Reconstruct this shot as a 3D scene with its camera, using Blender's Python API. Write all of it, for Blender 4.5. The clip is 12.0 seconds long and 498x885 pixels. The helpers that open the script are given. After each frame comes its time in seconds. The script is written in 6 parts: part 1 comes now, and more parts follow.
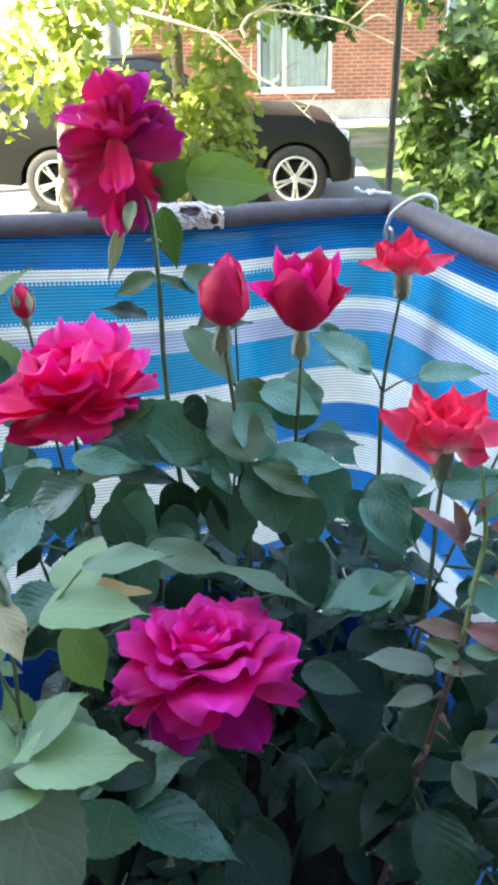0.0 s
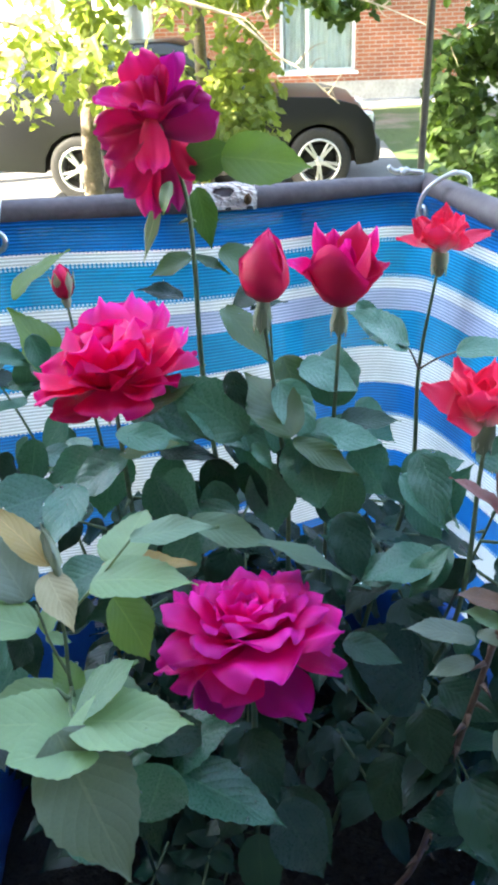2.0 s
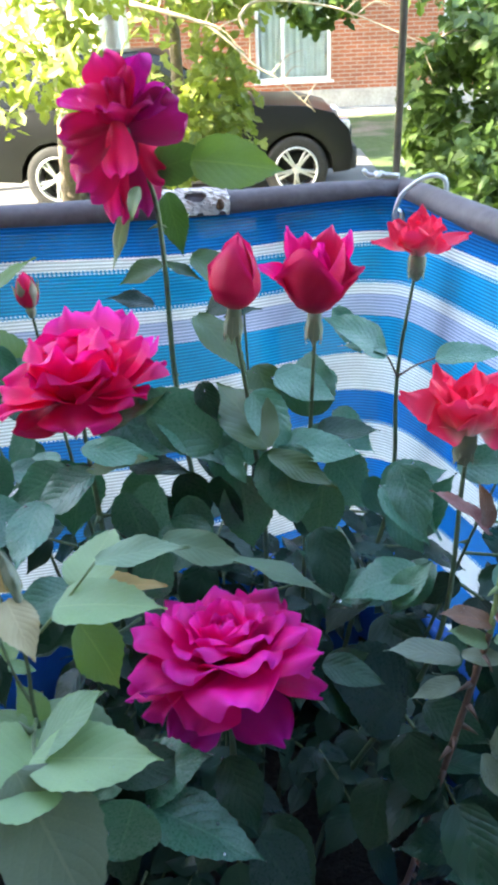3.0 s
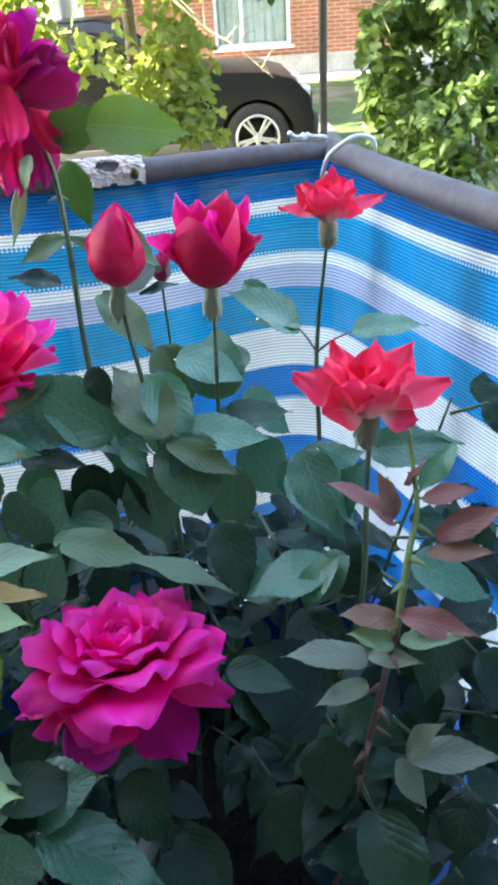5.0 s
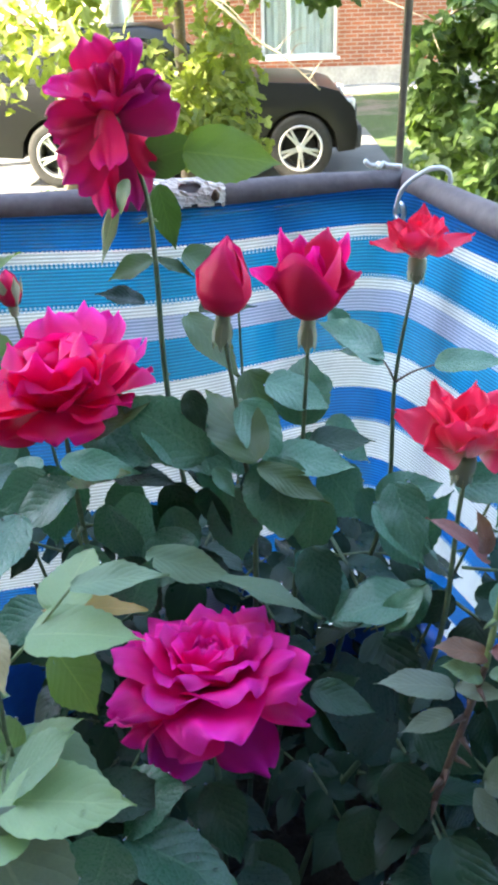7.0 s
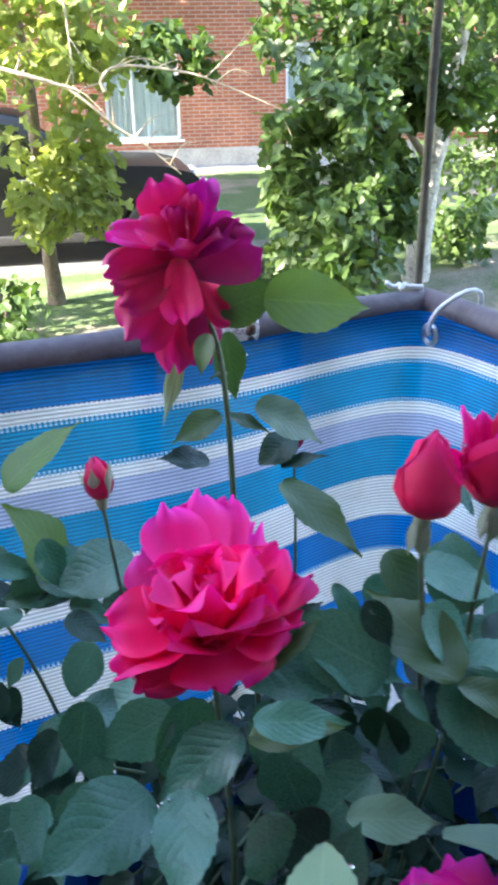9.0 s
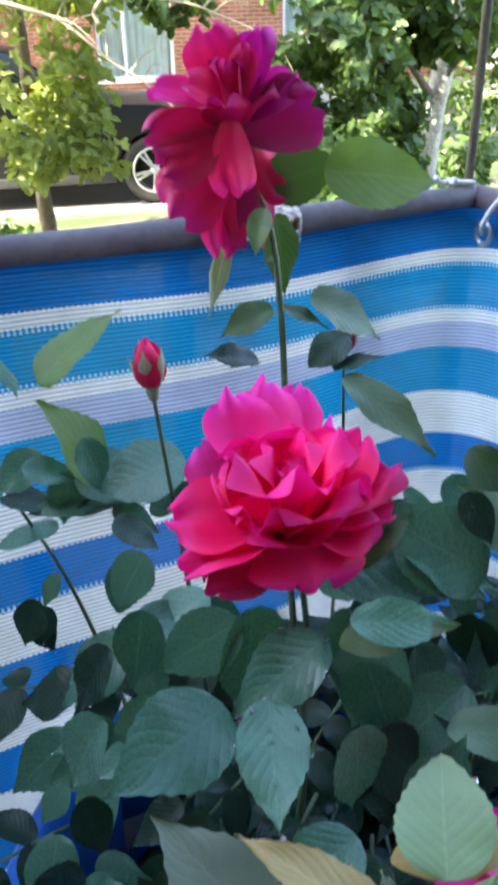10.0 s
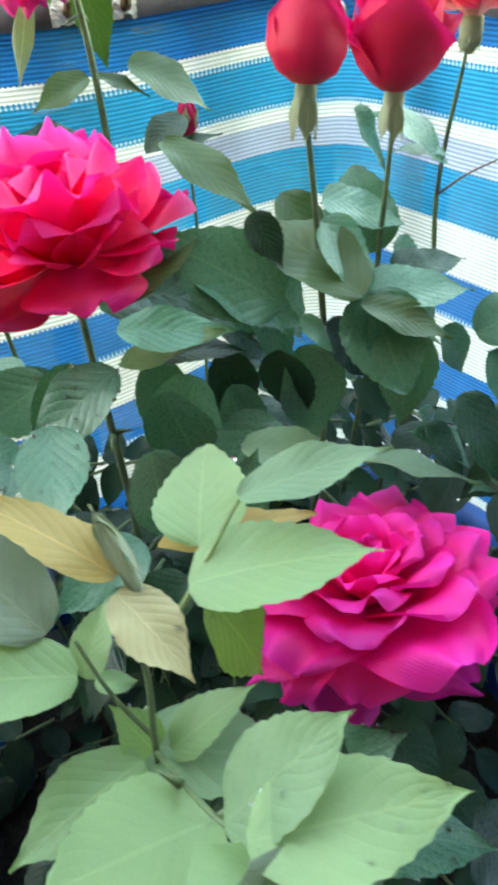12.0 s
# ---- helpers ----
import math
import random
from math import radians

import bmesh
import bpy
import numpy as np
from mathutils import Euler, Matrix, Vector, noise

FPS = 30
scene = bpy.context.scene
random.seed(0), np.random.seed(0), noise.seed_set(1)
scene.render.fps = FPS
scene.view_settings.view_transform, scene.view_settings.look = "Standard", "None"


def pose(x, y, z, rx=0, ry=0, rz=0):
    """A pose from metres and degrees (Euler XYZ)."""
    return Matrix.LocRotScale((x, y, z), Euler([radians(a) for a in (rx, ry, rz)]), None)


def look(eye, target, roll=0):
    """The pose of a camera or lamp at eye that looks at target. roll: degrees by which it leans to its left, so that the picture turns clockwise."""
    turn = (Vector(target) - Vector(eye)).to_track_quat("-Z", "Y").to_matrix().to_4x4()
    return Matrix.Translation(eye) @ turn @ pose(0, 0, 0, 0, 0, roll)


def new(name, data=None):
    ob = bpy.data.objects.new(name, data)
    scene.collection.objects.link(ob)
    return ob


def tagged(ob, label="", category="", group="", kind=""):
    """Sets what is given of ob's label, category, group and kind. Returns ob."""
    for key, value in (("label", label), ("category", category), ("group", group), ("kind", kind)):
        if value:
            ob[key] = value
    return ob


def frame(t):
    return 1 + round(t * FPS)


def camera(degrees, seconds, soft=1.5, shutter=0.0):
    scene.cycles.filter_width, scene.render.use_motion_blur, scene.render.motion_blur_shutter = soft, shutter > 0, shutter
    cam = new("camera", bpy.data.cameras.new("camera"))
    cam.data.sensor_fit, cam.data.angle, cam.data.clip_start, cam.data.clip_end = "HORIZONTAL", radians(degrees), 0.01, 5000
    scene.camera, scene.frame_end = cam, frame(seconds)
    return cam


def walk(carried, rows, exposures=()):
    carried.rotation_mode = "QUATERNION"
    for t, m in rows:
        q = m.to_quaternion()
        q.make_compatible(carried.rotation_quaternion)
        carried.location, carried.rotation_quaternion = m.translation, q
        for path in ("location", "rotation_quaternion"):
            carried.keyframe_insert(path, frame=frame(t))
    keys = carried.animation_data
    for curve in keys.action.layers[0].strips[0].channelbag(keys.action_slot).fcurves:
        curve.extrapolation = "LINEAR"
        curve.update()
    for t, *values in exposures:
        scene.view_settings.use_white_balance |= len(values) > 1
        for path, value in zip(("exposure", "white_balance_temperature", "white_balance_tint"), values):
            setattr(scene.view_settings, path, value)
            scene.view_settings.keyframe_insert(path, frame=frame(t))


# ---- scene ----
cam = camera(35.0, 12.0, soft=3.8, shutter=0.35)
PATH = [
    (0, (0.084, 0.492, 1.693), (0.049, 2.260, 0.760), -1.2),
    (0.5, (0.090, 0.478, 1.689), (0.059, 2.248, 0.760), -1.9),
    (1, (0.091, 0.472, 1.686), (0.058, 2.244, 0.760), -2.9),
    (1.5, (0.078, 0.487, 1.678), (0.025, 2.239, 0.716), -1.5),
    (2, (0.076, 0.485, 1.691), (-0.021, 2.235, 0.728), -2.5),
    (2.5, (0.074, 0.487, 1.693), (-0.012, 2.251, 0.755), -2.4),
    (3, (0.080, 0.501, 1.685), (0.028, 2.262, 0.737), -2.7),
    (3.5, (0.101, 0.525, 1.678), (0.103, 2.283, 0.723), -3.9),
    (3.7, (0.111, 0.535, 1.678), (0.117, 2.279, 0.698), -3.6),
    (5.3, (0.119, 0.526, 1.674), (0.125, 2.252, 0.664), -4.4),
    (5.5, (0.128, 0.521, 1.674), (0.133, 2.248, 0.664), -4.8),
    (6, (0.116, 0.522, 1.679), (0.122, 2.250, 0.671), -3.0),
    (6.5, (0.104, 0.520, 1.682), (0.058, 2.254, 0.687), -2.5),
    (6.7, (0.098, 0.521, 1.686), (0.031, 2.257, 0.696), -2.4),
    (8.3, (0.015, 0.577, 1.708), (0.166, 2.299, 0.701), -0.5),
    (8.5, (0.005, 0.593, 1.721), (0.191, 2.350, 0.786), -1.6),
    (9, (-0.041, 0.617, 1.717), (0.252, 2.405, 0.870), -1.3),
    (9.5, (-0.065, 0.648, 1.699), (0.211, 2.417, 0.808), -0.5),
    (10, (-0.067, 0.647, 1.675), (0.221, 2.377, 0.715), -1.6),
    (10.5, (-0.074, 0.645, 1.648), (0.250, 2.280, 0.543), -1.8),
    (11, (-0.064, 0.633, 1.637), (0.276, 2.235, 0.488), -2.3),
    (11.5, (-0.046, 0.626, 1.622), (0.323, 2.205, 0.451), -3.4),
    (12, (-0.019, 0.611, 1.623), (0.340, 2.172, 0.426), -4.2),
]
LIGHT = [(0.0, 3.72, 7500, 6), (2.0, 3.79, 7400, 6), (3.5, 3.72, 7200, 6), (6.0, 3.75, 7600, 7), (8.5, 3.67, 6900, 9), (9.0, 3.44, 6500, 12), (9.5, 3.4, 7000, 17), (10.0, 3.45, 6900, 11), (10.5, 3.81, 10200, 2), (11.0, 3.83, 10800, -4), (11.5, 4.22, 11200, -6), (12.0, 4.24, 11000, -8)]
walk(cam, [(t, look(eye, target, roll)) for t, eye, target, roll in PATH], LIGHT)

# ---------------------------------------------------------------- light
SUN = Vector((-0.80, -0.30, 0.62)).normalized()
world = bpy.data.worlds.new("sky")
scene.world = world
world.use_nodes = True
wn = world.node_tree.nodes
sky = wn.new("ShaderNodeTexSky")
sky.sky_type = "NISHITA"
sky.sun_disc = False
sky.sun_elevation = math.asin(SUN.z)
sky.sun_rotation = math.atan2(SUN.x, SUN.y)
world.node_tree.links.new(sky.outputs[0], wn["Background"].inputs[0])
wn["Background"].inputs[1].default_value = 0.15
lamp = bpy.data.lights.new("sun", "SUN")
lamp.energy, lamp.angle, lamp.color = 4.2, radians(0.6), (1.0, 0.93, 0.80)
sun_ob = new("sun", lamp)
sun_ob.matrix_world = look(SUN * 50, (0, 0, 0))

GROUND, FLOOR, RAIL = -0.17, 0.45, 1.55


# ---------------------------------------------------------------- materials
def shader(name):
    m = bpy.data.materials.new(name)
    m.use_nodes = True
    nt = m.node_tree
    return m, nt, nt.nodes, nt.links, nt.nodes["Principled BSDF"]


def ramp(nt, stops, interpolation="LINEAR"):
    r = nt.nodes.new("ShaderNodeValToRGB")
    r.color_ramp.interpolation = interpolation
    els = r.color_ramp.elements
    while len(els) < len(stops):
        els.new(0.5)
    for e, (p, c) in zip(els, stops):
        e.position = p
        e.color = (*c, 1)
    return r


def noise_tex(nt, scale, detail=4.0, rough=0.55, coord="Object"):
    tc = nt.nodes.new("ShaderNodeTexCoord")
    n = nt.nodes.new("ShaderNodeTexNoise")
    n.inputs["Scale"].default_value = scale
    n.inputs["Detail"].default_value = detail
    n.inputs["Roughness"].default_value = rough
    nt.links.new(tc.outputs[coord], n.inputs["Vector"])
    return n


def add_bump(nt, bsdf, height, strength=0.3, distance=0.002):
    b = nt.nodes.new("ShaderNodeBump")
    b.inputs["Strength"].default_value = strength
    b.inputs["Distance"].default_value = distance
    nt.links.new(height, b.inputs["Height"])
    nt.links.new(b.outputs[0], bsdf.inputs["Normal"])
    return b


def surface(name, dark, light, scale=8.0, rough=0.7, metal=0.0, bump=0.2, depth=0.002, fine=6.0, coat=0.0):
    """A two-scale mottled surface: broad stains and a finer grain with relief."""
    m, nt, nodes, links, b = shader(name)
    broad, grain = noise_tex(nt, scale), noise_tex(nt, scale * fine, 6.0)
    mix = nodes.new("ShaderNodeMath")
    mix.operation = "MULTIPLY_ADD"
    mix.inputs[1].default_value = 0.5
    half = nodes.new("ShaderNodeMath")
    half.operation = "MULTIPLY"
    half.inputs[1].default_value = 0.5
    links.new(grain.outputs[0], half.inputs[0])
    links.new(broad.outputs[0], mix.inputs[0])
    links.new(half.outputs[0], mix.inputs[2])
    r = ramp(nt, [(0.34, dark), (0.66, light)])
    links.new(mix.outputs[0], r.inputs[0])
    links.new(r.outputs[0], b.inputs["Base Color"])
    b.inputs["Roughness"].default_value = rough
    b.inputs["Metallic"].default_value = metal
    b.inputs["Coat Weight"].default_value = coat
    if bump:
        add_bump(nt, b, grain.outputs[0], bump, depth)
    return m


def translucent(m, share, tint):
    """Lets a thin sheet pass part of the light that falls on its back."""
    nt = m.node_tree
    b = nt.nodes["Principled BSDF"]
    out = nt.nodes["Material Output"]
    t = nt.nodes.new("ShaderNodeBsdfTranslucent")
    mixer = nt.nodes.new("ShaderNodeMixShader")
    mixer.inputs[0].default_value = share
    src = b.inputs["Base Color"].links
    gain = nt.nodes.new("ShaderNodeMix")
    gain.data_type, gain.blend_type = "RGBA", "MULTIPLY"
    gain.inputs[0].default_value = 1.0
    gain.inputs[7].default_value = (*tint, 1)
    if src:
        nt.links.new(src[0].from_socket, gain.inputs[6])
    else:
        gain.inputs[6].default_value = b.inputs["Base Color"].default_value
    nt.links.new(gain.outputs[2], t.inputs[0])
    nt.links.new(b.outputs[0], mixer.inputs[1])
    nt.links.new(t.outputs[0], mixer.inputs[2])
    nt.links.new(mixer.outputs[0], out.inputs[0])
    return m


def leaf_material(name, dark, light, rough=0.42, share=0.22, vein=0.35, tint=(1.6, 1.7, 0.7), gloss=0.5):
    """Leaf blade: colour varies from blade to blade and along it, veins as relief; u runs across, v along."""
    m, nt, nodes, links, b = shader(name)
    info = nodes.new("ShaderNodeObjectInfo")
    island = nodes.new("ShaderNodeNewGeometry")
    add = nodes.new("ShaderNodeMath")
    add.operation = "ADD"
    links.new(info.outputs["Random"], add.inputs[0])
    links.new(island.outputs["Random Per Island"], add.inputs[1])
    frac = nodes.new("ShaderNodeMath")
    frac.operation = "FRACT"
    links.new(add.outputs[0], frac.inputs[0])
    n = noise_tex(nt, 60.0)
    mixv = nodes.new("ShaderNodeMath")
    mixv.operation = "MULTIPLY_ADD"
    mixv.inputs[1].default_value = 0.55
    half = nodes.new("ShaderNodeMath")
    half.operation = "MULTIPLY"
    half.inputs[1].default_value = 0.45
    links.new(n.outputs[0], half.inputs[0])
    links.new(frac.outputs[0], mixv.inputs[0])
    links.new(half.outputs[0], mixv.inputs[2])
    r = ramp(nt, [(0.1, dark), (0.9, light)])
    links.new(mixv.outputs[0], r.inputs[0])
    uv = nodes.new("ShaderNodeUVMap")
    sep = nodes.new("ShaderNodeSeparateXYZ")
    links.new(uv.outputs[0], sep.inputs[0])
    au = nodes.new("ShaderNodeMath")
    au.operation = "ABSOLUTE"
    sub = nodes.new("ShaderNodeMath")
    sub.operation = "SUBTRACT"
    sub.inputs[1].default_value = 0.5
    links.new(sep.outputs[0], sub.inputs[0])
    links.new(sub.outputs[0], au.inputs[0])
    # side veins run forward from the midrib
    va = nodes.new("ShaderNodeMath")
    va.operation = "MULTIPLY_ADD"
    va.inputs[1].default_value = -0.7
    links.new(au.outputs[0], va.inputs[0])
    links.new(sep.outputs[1], va.inputs[2])
    vs = nodes.new("ShaderNodeMath")
    vs.operation = "MULTIPLY"
    vs.inputs[1].default_value = 27.0
    links.new(va.outputs[0], vs.inputs[0])
    sn = nodes.new("ShaderNodeMath")
    sn.operation = "SINE"
    links.new(vs.outputs[0], sn.inputs[0])
    pw = nodes.new("ShaderNodeMath")
    pw.operation = "POWER"
    ab = nodes.new("ShaderNodeMath")
    ab.operation = "ABSOLUTE"
    links.new(sn.outputs[0], ab.inputs[0])
    links.new(ab.outputs[0], pw.inputs[0])
    pw.inputs[1].default_value = 0.5
    rib = nodes.new("ShaderNodeMath")
    rib.operation = "LESS_THAN"
    rib.inputs[1].default_value = 0.018
    links.new(au.outputs[0], rib.inputs[0])
    lite = nodes.new("ShaderNodeMix")
    lite.data_type, lite.blend_type = "RGBA", "MIX"
    ribf = nodes.new("ShaderNodeMath")
    ribf.operation = "MULTIPLY"
    ribf.inputs[1].default_value = vein
    links.new(rib.outputs[0], ribf.inputs[0])
    links.new(ribf.outputs[0], lite.inputs[0])
    links.new(r.outputs[0], lite.inputs[6])
    lite.inputs[7].default_value = (min(1, light[0] * 2.2 + 0.02), min(1, light[1] * 1.8 + 0.02), min(1, light[2] * 1.8 + 0.01), 1)
    links.new(lite.outputs[2], b.inputs["Base Color"])
    # wet and dry patches
    patch = noise_tex(nt, 45.0, 3.0)
    sheen = nodes.new("ShaderNodeMapRange")
    sheen.inputs[1].default_value, sheen.inputs[2].default_value = 0.35, 0.65
    sheen.inputs[3].default_value, sheen.inputs[4].default_value = rough - 0.13, rough + 0.13
    links.new(patch.outputs[0], sheen.inputs[0])
    links.new(sheen.outputs[0], b.inputs["Roughness"])
    b.inputs["Specular IOR Level"].default_value = gloss
    crinkle = noise_tex(nt, 6.0, 4.0)
    relief = nodes.new("ShaderNodeMath")
    relief.operation = "MULTIPLY_ADD"
    relief.inputs[1].default_value = 2.4
    links.new(crinkle.outputs[0], relief.inputs[0])
    links.new(pw.outputs[0], relief.inputs[2])
    add_bump(nt, b, relief.outputs[0], 0.19, 0.0008)
    return translucent(m, share, tint)


def petal_material(name, core, edge, base, rough=0.5, reach=0.22):
    """Petal: paler claw at the foot, fine streaks along it, colour drifting from petal to petal."""
    m, nt, nodes, links, b = shader(name)
    uv = nodes.new("ShaderNodeUVMap")
    sep = nodes.new("ShaderNodeSeparateXYZ")
    links.new(uv.outputs[0], sep.inputs[0])
    r = ramp(nt, [(0.0, base), (reach, core), (0.72, core), (1.0, edge)])
    wob = noise_tex(nt, 120.0, 3.0)
    ma = nodes.new("ShaderNodeMath")
    ma.operation = "MULTIPLY_ADD"
    ma.inputs[1].default_value = 0.25
    sh = nodes.new("ShaderNodeMath")
    sh.operation = "SUBTRACT"
    sh.inputs[1].default_value = 0.12
    links.new(sep.outputs[1], sh.inputs[0])
    links.new(wob.outputs[0], ma.inputs[0])
    links.new(sh.outputs[0], ma.inputs[2])
    links.new(ma.outputs[0], r.inputs[0])
    hs = nodes.new("ShaderNodeHueSaturation")
    info = nodes.new("ShaderNodeObjectInfo")
    mr = nodes.new("ShaderNodeMapRange")
    mr.inputs[3].default_value = 0.84
    mr.inputs[4].default_value = 1.18
    links.new(info.outputs["Random"], mr.inputs[0])
    links.new(mr.outputs[0], hs.inputs["Value"])
    links.new(r.outputs[0], hs.inputs["Color"])
    links.new(hs.outputs[0], b.inputs["Base Color"])
    st = nodes.new("ShaderNodeTexWave")
    st.bands_direction = "X"
    st.inputs["Scale"].default_value = 14.0
    st.inputs["Distortion"].default_value = 3.0
    links.new(uv.outputs[0], st.inputs["Vector"])
    add_bump(nt, b, st.outputs[0], 0.25, 0.0006)
    b.inputs["Roughness"].default_value = rough
    b.inputs["Specular IOR Level"].default_value = 0.3
    return translucent(m, 0.28, (1.15, 0.9, 1.1))


# Darkened blade: shade low in the bush is put into this colour.
M_LEAF = leaf_material("shaded_rose_leaf", (0.003, 0.015, 0.008), (0.015, 0.052, 0.028), 0.36, 0.14, 0.12, gloss=0.32)
M_LEAF_YOUNG = leaf_material("young_leaf", (0.135, 0.225, 0.115), (0.235, 0.335, 0.17), 0.48, 0.3, 0.10)
M_LEAF_PALE = leaf_material("pale_leaf", (0.10, 0.17, 0.11), (0.18, 0.27, 0.15), 0.55, 0.2, 0.10)
# Wet blade made paler and bluer: light and sky sheen higher up are put in.
M_LEAF_TEAL = leaf_material("lit_wet_leaf", (0.024, 0.092, 0.060), (0.080, 0.200, 0.130), 0.32, 0.16, 0.15)
M_LEAF_RED = leaf_material("red_leaf", (0.16, 0.055, 0.05), (0.28, 0.10, 0.085), 0.45, 0.25, 0.2, (1.4, 0.9, 0.8))
M_LEAF_BROWN = leaf_material("bronze_leaf", (0.25, 0.17, 0.045), (0.41, 0.27, 0.10), 0.5, 0.25, 0.2, (1.3, 1.1, 0.6))
M_LEAF_TAN = leaf_material("tan_leaf", (0.40, 0.33, 0.19), (0.56, 0.47, 0.30), 0.55, 0.25, 0.12, (1.2, 1.1, 0.7))
# Yellow of light shining through from behind is put into this base colour.
M_LEAF_BRIGHT = leaf_material("bright_leaf", (0.080, 0.135, 0.030), (0.14, 0.205, 0.055), 0.52, 0.38, 0.12)
M_LEAF_BRONZE = leaf_material("red_bronze_leaf", (0.10, 0.052, 0.030), (0.20, 0.095, 0.055), 0.45, 0.25, 0.2, (1.4, 1.0, 0.7))
M_LEAF_DUSKY = leaf_material("dusky_leaf", (0.095, 0.125, 0.095), (0.17, 0.20, 0.145), 0.55, 0.2, 0.12)
M_LEAF_OLIVE = leaf_material("olive_leaf", (0.030, 0.065, 0.020), (0.065, 0.115, 0.040), 0.42, 0.25, 0.12)
M_CANE = surface("cane", (0.045, 0.075, 0.035), (0.12, 0.165, 0.075), 60, 0.5, 0, 0.3, 0.0008)
M_CANE_GREEN = surface("green_cane", (0.10, 0.15, 0.05), (0.20, 0.26, 0.10), 60, 0.5, 0, 0.3, 0.0008)
M_CANE_RED = surface("red_cane", (0.07, 0.03, 0.025), (0.14, 0.075, 0.045), 60, 0.5, 0, 0.3, 0.0008)
M_SEPAL = leaf_material("sepal", (0.15, 0.18, 0.12), (0.33, 0.34, 0.26), 0.6, 0.2)
M_MAGENTA = petal_material("magenta_petal", (0.80, 0.004, 0.20), (0.86, 0.018, 0.40), (0.60, 0.03, 0.10))
M_CRIMSON = petal_material("crimson_petal", (0.62, 0.008, 0.075), (0.68, 0.012, 0.15), (0.50, 0.05, 0.06))
# Also on hanging petals, where shade on down-facing sides is put into the purple.
M_PURPLE = petal_material("purple_petal", (0.46, 0.004, 0.20), (0.60, 0.012, 0.34), (0.30, 0.01, 0.08))
M_ROSE = petal_material("deep_rose_petal", (0.60, 0.006, 0.085), (0.58, 0.014, 0.19), (0.42, 0.01, 0.05))
# Darker copy for petals turned from the light: their shade is put into the colour.
M_ROSE_SHADED = petal_material("shaded_rose_petal", (0.30, 0.005, 0.075), (0.36, 0.010, 0.15), (0.22, 0.01, 0.05))
M_PINK = petal_material("pink_petal", (0.86, 0.006, 0.115), (0.86, 0.010, 0.24), (0.62, 0.02, 0.05))
M_CORAL = petal_material("coral_petal", (0.86, 0.050, 0.135), (0.86, 0.016, 0.085), (0.84, 0.62, 0.50), reach=0.50)
M_RAIL = surface("rail_paint", (0.068, 0.048, 0.056), (0.130, 0.100, 0.110), 25, 0.62, 0, 0.25, 0.001)
M_ROD = surface("rod_paint", (0.16, 0.14, 0.11), (0.28, 0.24, 0.19), 40, 0.5, 0.2, 0.2, 0.0008)
M_BARS = surface("bar_paint", (0.05, 0.06, 0.10), (0.10, 0.11, 0.16), 30, 0.6)
M_PLATE = surface("plate_paint", (0.52, 0.42, 0.39), (0.76, 0.68, 0.65), 22, 0.6, 0.0, 0.12, 0.001, 2.0)
M_RUST = surface("rust", (0.07, 0.035, 0.02), (0.20, 0.10, 0.05), 90, 0.8, 0.3, 0.5, 0.001)
M_STEEL = surface("steel", (0.45, 0.45, 0.46), (0.65, 0.65, 0.66), 60, 0.3, 0.9, 0.1, 0.0005)
M_ROPE = surface("rope", (0.62, 0.63, 0.66), (0.80, 0.80, 0.82), 120, 0.7, 0, 0.4, 0.0008)
M_BARREL = surface("blue_plastic", (0.006, 0.105, 0.45), (0.012, 0.17, 0.62), 12, 0.38, 0, 0.15, 0.001)
M_SOIL = surface("soil", (0.012, 0.009, 0.007), (0.04, 0.03, 0.022), 40, 0.95, 0, 1.0, 0.01)
M_CONCRETE = surface("concrete", (0.30, 0.29, 0.27), (0.45, 0.44, 0.41), 3, 0.85, 0, 0.4, 0.004)
M_PLASTER = surface("plaster", (0.58, 0.56, 0.52), (0.72, 0.70, 0.66), 2, 0.85, 0, 0.3, 0.003)
M_DARKWALL = surface("dark_render", (0.16, 0.15, 0.14), (0.26, 0.24, 0.22), 2, 0.9, 0, 0.3, 0.003)
M_WHITEWALL = surface("limewash", (0.74, 0.73, 0.70), (0.86, 0.85, 0.82), 2, 0.8, 0, 0.2, 0.003)
M_PLINTH = surface("plinth", (0.30, 0.275, 0.235), (0.48, 0.44, 0.385), 2.5, 0.9, 0, 0.4, 0.01)
M_BARK = surface("bark", (0.10, 0.075, 0.055), (0.26, 0.20, 0.15), 9, 0.9, 0, 0.9, 0.02)
M_LIME_TRUNK = surface("limed_bark", (0.24, 0.20, 0.16), (0.72, 0.67, 0.60), 6, 0.9, 0, 0.8, 0.02)
M_TWIG = surface("dead_twig", (0.30, 0.24, 0.17), (0.52, 0.44, 0.33), 12, 0.85, 0, 0.6, 0.008)
M_TREELEAF = leaf_material("tree_leaf", (0.028, 0.060, 0.016), (0.105, 0.165, 0.046), 0.5, 0.40, 0.1)
# Brighter copy of the tree leaf: sun glow and lens veil are put into its colour.
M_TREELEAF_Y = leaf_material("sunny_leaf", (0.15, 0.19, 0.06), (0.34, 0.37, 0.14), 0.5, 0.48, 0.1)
M_FRAME = surface("window_frame", (0.70, 0.70, 0.68), (0.82, 0.82, 0.80), 8, 0.5, 0, 0.1)
M_CURTAIN = surface("curtain", (0.48, 0.54, 0.50), (0.72, 0.76, 0.72), 3, 0.9, 0, 0.2)
M_CARPAINT = surface("car_paint", (0.004, 0.004, 0.005), (0.007, 0.007, 0.009), 30, 0.35, 0.0, 0.0, coat=0.15)
M_WHITEPAINT = surface("white_car_paint", (0.68, 0.68, 0.70), (0.78, 0.78, 0.80), 10, 0.3, 0.0, 0.0, coat=1.0)
